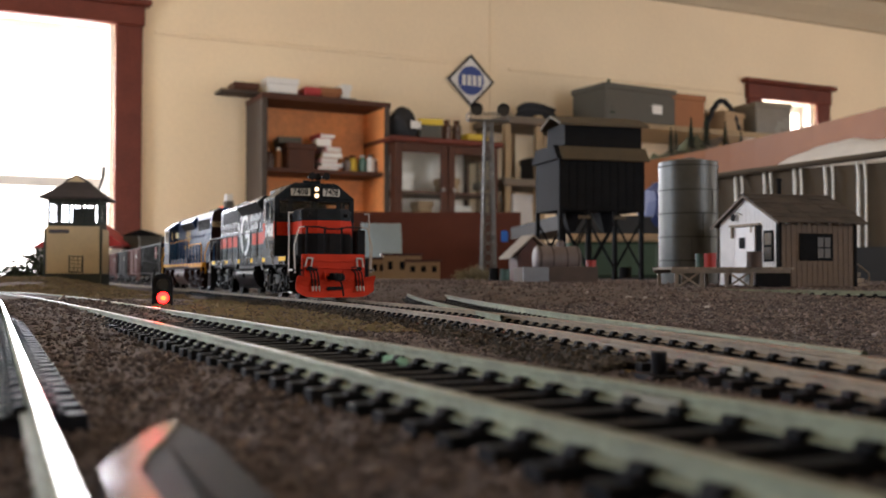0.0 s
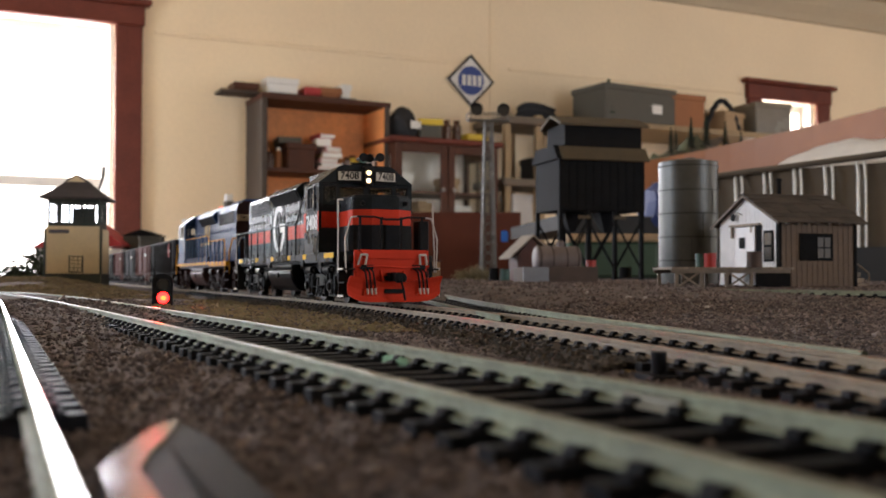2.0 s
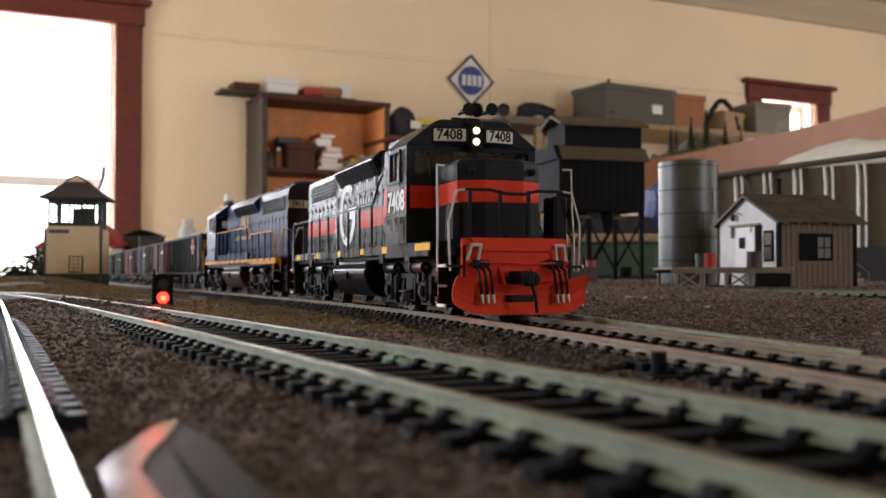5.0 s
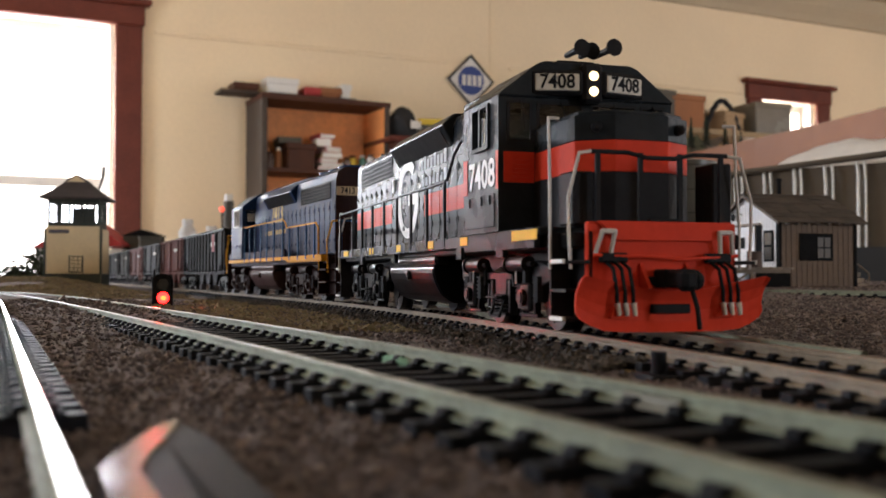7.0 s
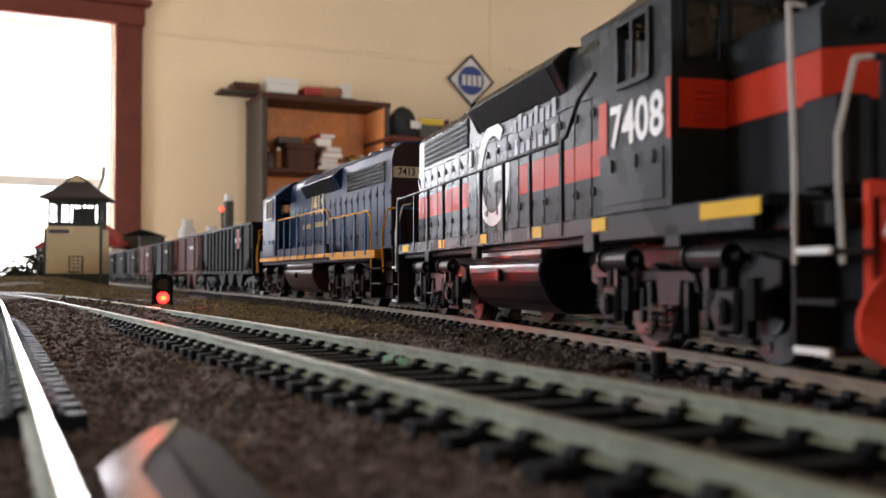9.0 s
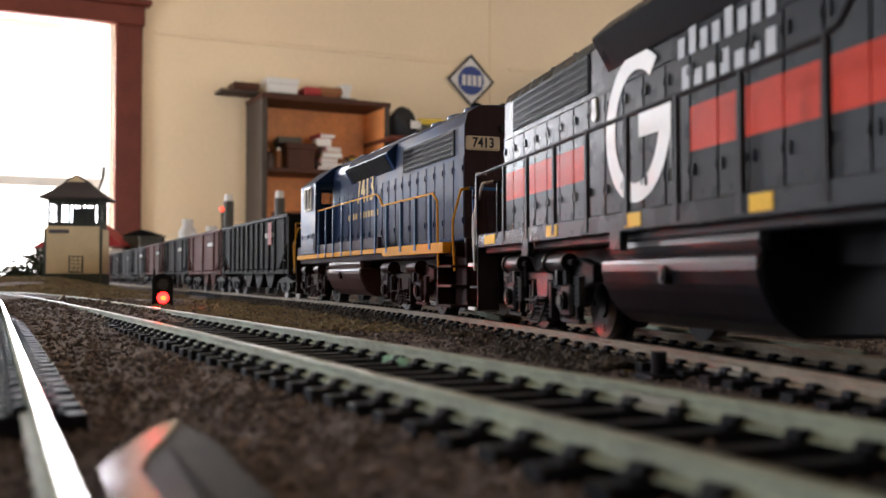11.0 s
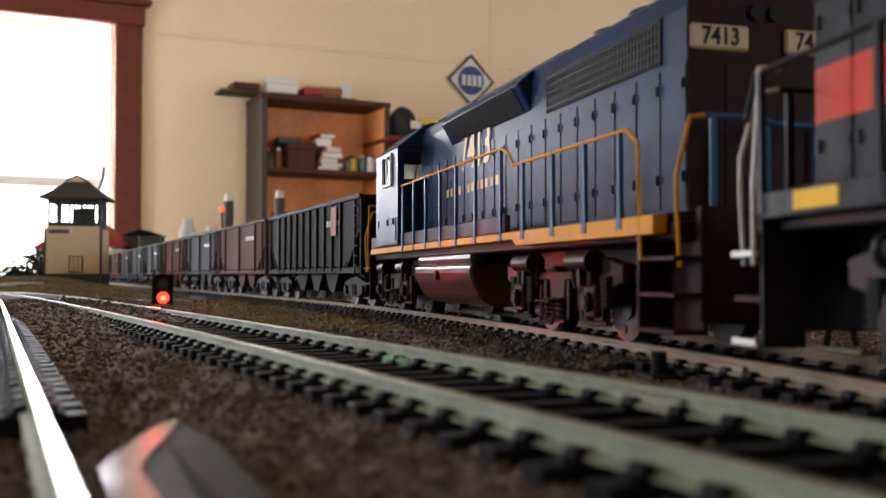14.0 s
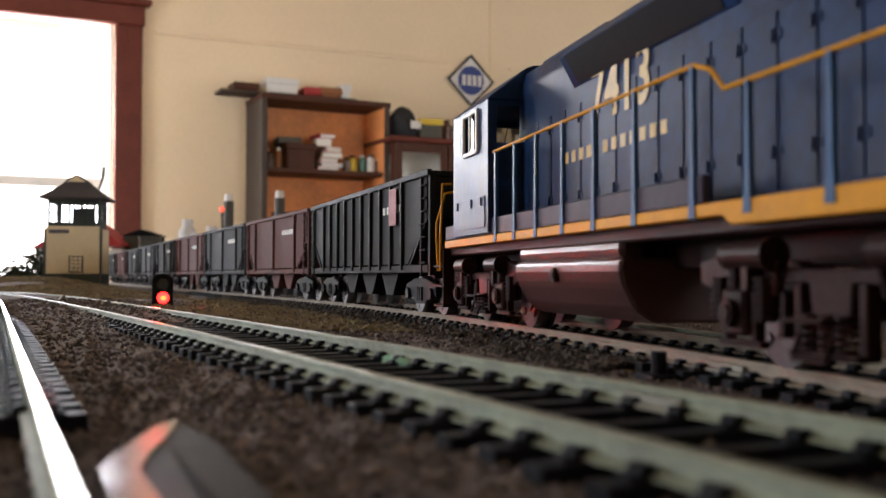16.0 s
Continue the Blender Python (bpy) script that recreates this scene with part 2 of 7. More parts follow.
window_light("window_daylight", WALL_M, LW, 85, (0.93, 0.97, 1.0))
window_light("window_daylight", WALL_M, RW, 20, (1.0, 0.97, 0.93))
for o in BACK_W:
    window_light("window_daylight", pose(1, -2.6, 0, 0, 0, 180), o, 118, (0.92, 0.97, 1.0))
for o in WEST_W:
    window_light("window_daylight", pose(-3.2, 2.0, 0, 0, 0, 90), o, 62, (0.90, 0.96, 1.0))
# fill lamps in the added east openings
for o in EAST_FILL_W:
    window_light("window_daylight", pose(6.2, 2.0, 0, 0, 0, -90), o, 36, (1.0, 0.98, 0.94))

# ---- the layout's ground ----
def lump(x, y):
    return noise.noise(Vector((x * 0.02, y * 0.02, 3))) * 1.2 + noise.noise(Vector((x * 0.12, y * 0.12, 7))) * 0.5


def ease(v, a, b):
    v = min(1, max(0, (v - a) / (b - a)))
    return v * v * (3 - 2 * v)


def ground_z(x, y):
    """Millimetres; low by the tracks, a mound under the tower, a rise behind the siding."""
    u = x - float(np.interp(y, TRAIN.y, TRAIN.x))
    z = -3.45 + 0.5 * lump(x, y)
    w = abs(x - float(np.interp(y, MIDDLE.y, MIDDLE.x))) * 0.9
    z += 0.85 * (1 - ease(w, 13, 26))
    z += 2.6 * ease(y, 180, 330) * ease(-u, 25, 60)
    z += 9.5 * ease(y, 560, 780) * ease(-u, 40, 110)
    z += 8.5 * ease(y, 260, 600) * ease(u, 60, 120)
    return z


def build_ground():
    xs = np.concatenate([np.arange(-1500, -300, 40), np.arange(-300, 420, 4), np.arange(420, 1700, 40)])
    ys = np.concatenate([np.arange(-300, 20, 20), np.arange(20, 420, 3), np.arange(420, 800, 10), np.arange(800, 1600, 40)])
    verts = [(x * MM, y * MM, ground_z(x, y) * MM) for y in ys for x in xs]
    w = len(xs)
    faces = [(j * w + i, j * w + i + 1, (j + 1) * w + i + 1, (j + 1) * w + i) for j in range(len(ys) - 1) for i in range(w - 1)]
    me = bpy.data.meshes.new("ground")
    me.from_pydata(verts, [], faces)
    for p in me.polygons:
        p.use_smooth = True
    return part("ground", me, GROUND, kind="structure", label="brown granular ballast scenery on the layout bench", category="ground")


build_ground()
bench = thing("layout_bench", "timber bench frame that carries the railway layout", "bench")
part("top", Shape(1).box(-1.49, 1.65, -0.29, 1.55, -0.035, -0.012), GREYWOOD, bench)
part("front_rail", Shape(1).box(-1.49, 1.65, -0.29, -0.25, -0.13, -0.036), GREYWOOD, bench)
part("back_rail", Shape(1).box(-1.49, 1.65, 1.51, 1.55, -0.13, -0.036), GREYWOOD, bench)
for x in (-1.4, 0.05, 1.5):
    for y in (-0.24, 1.42):
        part("leg", Shape(1).box(x, x + 0.08, y, y + 0.08, FLOOR_Z, -0.036), GREYWOOD, bench)

# ---- tracks ----
def build_rail(line, u, a0, a1, z, parent, step=8.0, head=None):
    """One rail with head, web and foot; the worn top is bright."""
    prof = [(-1.15, -1.9), (1.15, -1.9), (1.15, -1.72), (0.38, -1.55), (0.30, -0.72), (0.48, -0.58), (0.48, -0.12), (0.38, 0), (-0.38, 0), (-0.48, -0.12), (-0.48, -0.58), (-0.30, -0.72), (-0.38, -1.55), (-1.15, -1.72)]
    verts, faces, mi = [], [], []
    aa = np.arange(a0, a1, step)
    n = len(prof)
    for a in aa:
        x, y, th = line.off(a, u)
        for p, q in prof:
            verts.append(((x + p * math.cos(th)) * MM, (y + p * math.sin(th)) * MM, (z + q) * MM))
    for i in range(len(aa) - 1):
        for j in range(n):
            k = (j + 1) % n
            faces.append((i * n + j, i * n + k, (i + 1) * n + k, (i + 1) * n + j))
            mi.append(0 if j in (6, 7, 8) else 1)
    me = bpy.data.meshes.new("rail")
    me.from_pydata(verts, [], faces)
    me.materials.append(head or RAIL_WORN)
    me.materials.append(RAIL_SIDE_BROWN if head is RAIL_BROWN else RAIL_SIDE)
    me.polygons.foreach_set("material_index", mi)
    return part("rail", me, None, parent)


def tie_mesh():
    """A moulded tie with a raised plate under both rails and a blunt lug on each side of them."""
    s = Shape()
    s.box(-12.9, 12.9, -1.25, 1.25, -4.0, -1.98, 0.10)
    for u in (-8.7, 8.7):
        s.box(u - 2.5, u + 2.5, -0.95, 0.95, -2.0, -1.82, 0.05)
        for e in (-1, 1):
            s.prism([(u + e * 0.62, -1.84), (u + e * 0.5, -1.25), (u + e * 0.75, -1.02), (u + e * 1.45, -1.05), (u + e * 1.7, -1.3), (u + e * 1.75, -1.84)], "y", -0.78, 0.78, 0.10)
            s.prism([(u + e * 1.7, -1.84), (u + e * 1.75, -1.6), (u + e * 2.3, -1.62), (u + e * 2.4, -1.84)], "y", -0.45, 0.45, 0.05)
    me = s.mesh("tie")
    me.materials.append(TIE)
    return me


TIE_MESH = tie_mesh()


def build_track(line, a0, a1, z, label, ties, spacing=6.35, seed=1, head=None):
    t = thing("railway_track", label, "track", kind="structure")
    build_rail(line, -8.7, a0, a1, z, t, head=head)
    build_rail(line, 8.7, a0, a1, z, t, head=head)
    rnd = random.Random(seed)
    for a in np.arange(ties[0], ties[1], spacing):
        x, y, th = line.at(a)
        ob = part("tie", TIE_MESH, None, t)
        ob.matrix_basis = Matrix.Translation((x * MM, y * MM, (z - rnd.uniform(0, 0.12)) * MM)) @ Matrix.Rotation(th + rnd.uniform(-0.02, 0.02), 4, "Z")
    return t


build_track(TRAIN, -260, 1680, 0, "model railway track with weathered rails on black ties", (-120, 760), seed=2, head=RAIL_BROWN)
build_track(MIDDLE, -60, 980, MIDDLE_Z, "model railway track with green weathered rails on black ties", (-50, 900))
build_track(LEFT, -60, 690, LEFT_Z, "model railway track with bright sunlit rails", (42, 560), seed=3, head=RAIL_TOP)
# a siding runs straight on where the train's track curves away; its outer rail ends beside the main track
SIDING = Line(45.6, 130, 0.19, [(0, -0.00028)], 0, 900)
sd = thing("railway_track", "siding track that runs straight on from the turnout", "track", kind="structure")
build_rail(SIDING, 8.7, 0, 880, 0.3, sd)
build_rail(SIDING, -8.7, 130, 880, 0.05, sd)
rnd = random.Random(4)
for a in np.arange(150, 800, 6.35):
    x, y, th = SIDING.at(a)
    ob = part("tie", TIE_MESH, None, sd)
    ob.matrix_basis = Matrix.Translation((x * MM, y * MM, (-0.1 - rnd.uniform(0, 0.12)) * MM)) @ Matrix.Rotation(th, 4, "Z")
# the spur by the shed
SPUR = Line(215, 400, 0.55, [(0, 0.0003)], -140, 520)
build_track(SPUR, -130, 500, 3.6, "pale spur track in front of the shed", (-120, 480), seed=5)

# rail joiners on the nearer rails
JOINER = mat("dull_joiner_metal", (0.20, 0.19, 0.15), 0.5, metal=0.4, scale=200, vary=0.3)
for line, u, a, z, p in ((MIDDLE, 8.7, 262, MIDDLE_Z, "far"), (MIDDLE, -8.7, 236, MIDDLE_Z, "near"), (TRAIN, -8.7, 128, 0, "near"), (MIDDLE, 8.7, 24, MIDDLE_Z, "far"), (SIDING, 8.7, 52, 0.3, "far")):
    x, y, th = line.off(a, u)
    g = thing("rail_joiner", "metal joiner clasping two rail ends", "rail joiner", Matrix.Translation((x * MM, y * MM, z * MM)) @ Matrix.Rotation(th, 4, "Z"), group="rail joiners")
    part("sleeve", Shape().box(-1.4, 1.4, -4.5, 4.5, -1.95, -1.5, 0.1), JOINER, g)
    for e in (-1, 1):
        part("fishplate", Shape().box(min(e * 0.42, e * 0.85), max(e * 0.42, e * 0.85), -4.0, 4.0, -1.55, -0.7, 0.1), JOINER, g)


# ---- the train: y runs back from the vehicle's front, z up from the rail's top, in millimetres ----
VEHICLES, WHEELS = [], []
TRUCK_DARK = mat("sooty_black_metal", (0.016, 0.016, 0.018), 0.42, scale=200, vary=0.4, bump=0.1, spec=0.06)
DULL_RED = mat("oxide_red_paint", (0.115, 0.045, 0.038), 0.6, scale=60, vary=0.35, bump=0.08, spec=0.06)
DULL_GREY = mat("faded_grey_paint", (0.045, 0.046, 0.048), 0.6, scale=60, vary=0.35, bump=0.08, spec=0.06)
COAL_BLACK = mat("weathered_black_paint", (0.017, 0.0165, 0.016), 0.55, scale=60, vary=0.5, bump=0.1, spec=0.06)
LOCO_WHEEL = mat("plated_wheel_steel", (0.035, 0.033, 0.034), 0.36, metal=0.8, scale=200, vary=0.4)
STEEL = mat("bare_steel", (0.5, 0.5, 0.5), 0.3, metal=1, scale=200, vary=0.15)
WIRE_WHITE = mat("pale_grey_handrail", (0.52, 0.50, 0.48), 0.45, scale=300, vary=0.1)
BLUE_POST = mat("blue_stanchion_paint", (0.03, 0.085, 0.19), 0.4, scale=200, vary=0.25, spec=0.05)
MESH_DARK = mat("black_grille", (0.012, 0.012, 0.013), 0.5, scale=300, vary=0.3, spec=0.06)
CAB_GLASS = glass("cab_glass", (0.75, 0.8, 0.8))
AMBER_LENS = glow("bright_lamp", (1.0, 0.85, 0.55), 14)
MARK_RED = mat("faded_red_marking", (0.27, 0.035, 0.03), 0.6, scale=100, vary=0.3)
BOARD_WHITE = mat("number_board_white", (0.6, 0.58, 0.52), 0.5, scale=200, vary=0.08)
BOARD_TAN = mat("number_board_tan", (0.42, 0.32, 0.20), 0.55, scale=200, vary=0.12)
LETTER_WHITE = mat("dulled_white_lettering", (0.46, 0.49, 0.52), 0.5, scale=200, vary=0.12, bump=0.02, spec=0.1)
MARK_YELLOW = mat("bright_yellow_marking", (0.78, 0.46, 0.02), 0.5, scale=200, vary=0.12, bump=0.02, spec=0.05)
GOLD_PAINT = mat("worn_gold_lettering", (0.44, 0.27, 0.035), 0.5, scale=250, vary=0.4, mix=0.45)


def text_mesh(words, size, deep=0.12, narrow=1.0):
    """Lettering in the x-y plane, its middle at the origin, in metres."""
    cu = bpy.data.curves.new("lettering", "FONT")
    cu.body, cu.size, cu.extrude, cu.align_x, cu.align_y, cu.resolution_u = words, size * MM, deep * MM / 2, "CENTER", "CENTER", 3
    cu.offset = 0.02 * size * MM
    ob = new("lettering", cu)
    dg = bpy.context.evaluated_depsgraph_get()
    me = bpy.data.meshes.new_from_object(ob.evaluated_get(dg))
    bpy.data.objects.remove(ob)
    bpy.data.curves.remove(cu)
    me.transform(Matrix.Diagonal((narrow, 1, 1, 1)))
    return me


def side_matrix(side, x, y, z):
    """Turns the x-y plane onto the vehicle's side (-1 or 1), upright and readable from outside."""
    return Matrix.Translation((x * MM, y * MM, z * MM)) @ (pose(0, 0, 0, 90, 0, -90) if side < 0 else pose(0, 0, 0, 90, 0, 90))


def lettering(words, size, material, parent, m, narrow=1.0, name="lettering", label=""):
    me = text_mesh(words, size, narrow=narrow)
    me.materials.clear()
    me.transform(m)
    return part(name, me, material, parent, label)


def wheelset(parent, y, r, material, group_list, spin):
    s = Shape()
    s.cyl((-9.5, 0, 0), (9.5, 0, 0), 1.0, n=8)
    for e in (-1, 1):
        s.cyl((e * 7.2, 0, 0), (e * 9.9, 0, 0), r, n=24)
        s.cyl((e * 6.7, 0, 0), (e * 7.2, 0, 0), r + 0.6, n=24)
        s.cyl((e * 9.9, 0, 0), (e * 10.3, 0, 0), r * 0.45, n=10)
        for k in range(4):
            a = k * math.pi / 2
            s.box(e * 10.0 - 0.15, e * 10.0 + 0.15, math.cos(a) * r * 0.7 - 0.5, math.cos(a) * r * 0.7 + 0.5, math.sin(a) * r * 0.7 - 0.5, math.sin(a) * r * 0.7 + 0.5)
    w = part("wheelset", s, material, parent)
    w.location = (0, y * MM, r * MM)
    group_list.append((w, y, r, spin))
    return w


def loco_truck(parent, yc, material, spin):
    """A two-axle truck: bolster, two sideframes with journal boxes, springs, brake cylinders and a step, two wheelsets."""
    t = part("truck", Shape().box(-10, 10, yc - 4, yc + 4, 7, 11, 0.4).box(-4, 4, yc - 20, yc + 20, 8, 10), material, parent)
    for e in (-1, 1):
        s = Shape()
        x0, x1 = sorted((e * 13.2, e * 15.0))
        top = [(yc - 25, 9.0), (yc - 25, 11.5), (yc - 19, 12.6), (yc - 12, 12.6), (yc - 9, 10.6), (yc + 9, 10.6), (yc + 12, 12.6), (yc + 19, 12.6), (yc + 25, 11.5), (yc + 25, 9.0),
               (yc + 21, 8.0), (yc + 20, 5.5), (yc + 11, 5.5), (yc + 10.4, 9.0), (yc + 3.4, 9.2), (yc + 2.8, 5.0), (yc - 2.8, 5.0), (yc - 3.4, 9.2), (yc - 10.4, 9.0), (yc - 11, 5.5), (yc - 20, 5.5), (yc - 21, 8.0)]
        s.prism(top, "x", x0, x1, 0.2)
        for ya in (yc - 15.7, yc + 15.7):
            s.box(min(e * 15, e * 16.2), max(e * 15, e * 16.2), ya - 2.4, ya + 2.4, 3.6, 8.6, 0.4)
            s.cyl((e * 15.8, ya, 6.0), (e * 17.0, ya, 6.0), 1.5, n=10)
            s.cyl((e * 15.6, ya, 8.6), (e * 15.6, ya, 11.6), 0.9, n=8)
            for q in (-4.3, 4.3):
                s.cyl((e * 14.8, ya + q, 5.2), (e * 14.8, ya + q, 9.6), 1.15, n=8)
                for z in np.arange(5.4, 9.6, 0.8):
                    s.cyl((e * 14.8, ya + q, z), (e * 14.8, ya + q, z + 0.35), 1.45, n=8)
        # swing hanger with its spring nest, a step plate and a lower tread
        for k in range(3):
            for z in np.arange(3.0, 6.6, 0.75):
                s.cyl((e * 15.0, yc - 2.6 + k * 2.6, z), (e * 15.0, yc - 2.6 + k * 2.6, z + 0.4), 1.15, n=10)
        s.box(min(e * 14.6, e * 16.0), max(e * 14.6, e * 16.0), yc - 5.4, yc + 5.4, 2.3, 3.0, 0.15)
        s.box(min(e * 13.6, e * 15.2), max(e * 13.6, e * 15.2), yc - 5.6, yc - 4.4, 2.4, 9.2, 0.15)
        s.box(min(e * 13.6, e * 15.2), max(e * 13.6, e * 15.2), yc + 4.4, yc + 5.6, 2.4, 9.2, 0.15)
        s.box(min(e * 14.8, e * 17.4), max(e * 14.8, e * 17.4), yc - 4.2, yc + 2.2, 5.6, 6.0, 0.1)
        s.tube([(e * 15.4, yc - 3.6, 5.7), (e * 16.6, yc - 3.6, 2.2), (e * 16.6, yc + 1.6, 2.2), (e * 15.4, yc + 1.6, 5.7)], 0.28, 6)
        for ya in (yc - 15.7, yc + 15.7):
            # journal cover ring, pedestal tie bar and brake shoe with its hanger
            s.cyl((e * 16.9, ya, 6.0), (e * 17.25, ya, 6.0), 1.05, n=12)
            s.box(min(e * 14.2, e * 15.4), max(e * 14.2, e * 15.4), ya - 4.4, ya + 4.4, 2.5, 3.2, 0.15)
            s.box(min(e * 14.2, e * 15.4), max(e * 14.2, e * 15.4), ya - 3.4, ya - 2.5, 2.8, 8.0, 0.1)
            s.box(min(e * 14.2, e * 15.4), max(e * 14.2, e * 15.4), ya + 2.5, ya + 3.4, 2.8, 8.0, 0.1)
            w = 1 if ya < yc else -1
            s.prism([(ya + w * 6.4, 3.6), (ya + w * 7.4, 3.9), (ya + w * 7.6, 8.2), (ya + w * 6.8, 8.4)], "x", e * 12.6, e * 14.6)
            s.tube([(e * 15.3, ya + w * 7.2, 8.0), (e * 15.6, ya + w * 8.0, 11.4)], 0.4, 6)
        part("sideframe", s, material, t)
        for q in (-12.5, 12.5):
            s = Shape()
            s.cyl((e * 15.8, yc + q - 4.4, 12.0), (e * 15.8, yc + q + 4.0, 12.0), 1.45, n=16)
            s.cyl((e * 15.8, yc + q + 4.0, 12.0), (e * 15.8, yc + q + 4.6, 12.0), 1.8, n=16).cyl((e * 15.8, yc + q - 6.4, 12.0), (e * 15.8, yc + q - 4.4, 12.0), 0.5, n=8)
            s.box(min(e * 15.4, e * 16.6), max(e * 15.4, e * 16.6), yc + q - 0.6, yc + q + 0.6, 8.4, 12.0)
            part("brake_cylinder", s, material, t)
    for ya in (yc - 15.7, yc + 15.7):
        wheelset(t, ya, 5.85, LOCO_WHEEL, WHEELS, spin)
    return t


def locomotive(style):
    """A four-axle road-switcher diesel with a low nose; style 'grey' or 'blue'."""
    grey = style == "grey"
    BODY, SILL, UNDER = (GREY, GREY, TRUCK_DARK) if grey else (BLUE, BLUE, MAROON)
    spin = 1 if grey else -1
    label = "dark grey model diesel locomotive with red band and orange-red plow" if grey else "worn dark blue model diesel locomotive with yellow sill"
    v = thing("locomotive", label, "locomotive", group="diesel locomotives")
    # frame, walkway and pilots
    s = Shape().box(-15.5, 15.5, -95, 102, 14.4, 16.9, 0.3).box(-8, 8, -92, 99, 11, 14.4)
    part("frame", s, UNDER, v)
    if grey:
        s = Shape().box(-17.4, 17.4, -86, 99, 16.9, 18.2, 0.2)
        for e in (-1, 1):
            a, b = sorted((e * 16.4, e * 17.5))
            s.box(a, b, -84, -44, 14.6, 18.25, 0.15)
            s.box(a, b, -44, 99, 15.6, 18.25, 0.15)
            for q in (-66, -40, 20, 62):
                s.box(a, b, q - 2, q + 2, 13.2, 16, 0.15)
        part("walkway", s, SILL, v)
    else:
        part("walkway", Shape().box(-15.38, 15.38, -86, 99, 16.9, 17.7, 0.2), UNDER, v)
        for e in (-1, 1):
            a, b = sorted((e * 15.4, e * 17.5))
            s = Shape().prism([(-84, 16.1), (-84, 17.72), (99, 17.72), (99, 15.2), (46.5, 15.2), (44.5, 16.3)], "x", a, b, 0.12)
            part("side_sill", s, YELLOW, v, "yellow painted side sill")
    if grey:
        for e in (-1, 1):
            for q0, q1 in ((-85.5, -73), (-46.5, -41.5), (-20.5, -16), (11, 16.5), (44, 49.5), (82, 90)):
                s = Shape()
                a, b = sorted((e * 17.5, e * 17.62))
                s.box(a, b, q0, q1, 16.1, 17.9, 0.03)
                part("yellow_marker", s, MARK_YELLOW, v, "yellow edge marking")
    else:
        PURPLE = mat("dull_purple_blue_paint", (0.05, 0.042, 0.062), 0.5, scale=80, vary=0.4, spec=0.03)
        for e in (-1, 1):
            a, b = sorted((e * 16.2, e * 17.3))
            part("battery_box", Shape().box(a, b, -84, 40, 17.73, 21.0, 0.2), PURPLE, v)
    # fuel tank with rounded flanks, and air reservoirs above it
    prof = [(-15.8, 12.4), (-16.2, 11.0), (-15.6, 8.5), (-13.8, 5.2), (-11, 3.4), (11, 3.4), (13.8, 5.2), (15.6, 8.5), (16.2, 11.0), (15.8, 12.4)]
    TANK = mat("glossy_tank_paint", (0.006, 0.006, 0.008) if grey else (0.06, 0.031, 0.028), 0.33, scale=90, vary=0.3, bump=0.03, spec=0.12)
    T0, T1 = (-15, 29) if grey else (-34, 14)
    s = Shape().prism(prof, "y", T0, T1, 0.5)
    ft = part("fuel_tank", s, TANK, v)
    for e in (-1, 1):
        s = Shape().cyl((e * 15.6, T0 + 22, 10), (e * 16.7, T0 + 22, 10), 1.15, n=12).cyl((e * 16.7, T0 + 22, 10), (e * 16.9, T0 + 22, 10), 0.7, n=12)
        part("filler_cap", s, UNDER, ft)
        s = Shape().cyl((e * 13.6, T0 + 1, 13.6), (e * 13.6, T1 - 2, 13.6), 1.9, n=16)
        for q in (T0 + 1, T1 - 2):
            s.ball((e * 13.6, q, 13.6), 1.9, sy=0.5)
        part("air_reservoir", s, TANK, v, smooth=False)
    # the long hood with rounded roof edges
    hood = [(-11.4, 18.2), (-11.4, 45.6), (-10.6, 47.4), (-8.6, 48.2), (8.6, 48.2), (10.6, 47.4), (11.4, 45.6), (11.4, 18.2)]
    RZ = 48.2
    if not grey:
        hood, RZ = [(x * (0.9 if z > 48 else 1), z + (2.2 if z > 48 else 1.2 if z > 47 else 0)) for x, z in hood], 50.4
    s = Shape().prism(hood, "y", -46, 97, 0.25)
    h = part("hood", s, BODY, v)
    # hood doors with latches; the band runs over them
    bands = ((19.0, 25.3, 0), (25.3, 30.9, 1), (30.9, 37.6, 0)) if grey else ((19.0, 38.0, 0),)
    def door_mesh(band):
        s = Shape()
        mi = []
        for z0, z1, k in bands:
            n0 = len(s.bm.faces)
            s.box(-0.14, 0.14, -3.35, 3.35, z0, z1)
            mi += [k if band else 0] * (len(s.bm.faces) - n0)
        for z in (23, 35.4):
            n0 = len(s.bm.faces)
            s.box(-0.42, 0.42, 2.3, 2.9, z - 0.7, z + 0.7)
            s.box(-0.3, 0.3, -3.3, -2.9, z - 0.5, z + 0.5)
            mi += [0] * (len(s.bm.faces) - n0)
        me = s.mesh("hood_door")
        me.materials.append(BODY)
        me.materials.append(RED)
        me.polygons.foreach_set("material_index", mi)
        return me
    plain, banded = door_mesh(False), door_mesh(True)
    for e in (-1, 1):
        for k in range(19):
            y = -38 + k * 7.3
            in_gap = 11 < y < 44
            ob = part("hood_door", banded if grey and not in_gap else plain, None, h)
            ob.location = (e * 11.45 * MM, y * MM, 0)
        # upper louvre strip and rail line
        s = Shape()
        a, b = sorted((e * 11.4, e * 11.62))
        s.box(a, b, -44, 97, 37.9, 38.3)
        part("hood_moulding", s, BODY, h)
        # radiator intake with a fine grille
        s = Shape()
        a, b = sorted((e * 11.3, e * 11.55))
        s.box(a, b, 46, 90, 38.9, 45.4, 0.05)
        gr = part("radiator_grille", s, MESH_DARK, h, "black mesh radiator intake")
        s = Shape()
        a, b = sorted((e * 11.55, e * 11.72))
        for y in np.arange(46.6, 90, 1.1):
            s.box(a, b, y, y + 0.4, 39.0, 45.3)
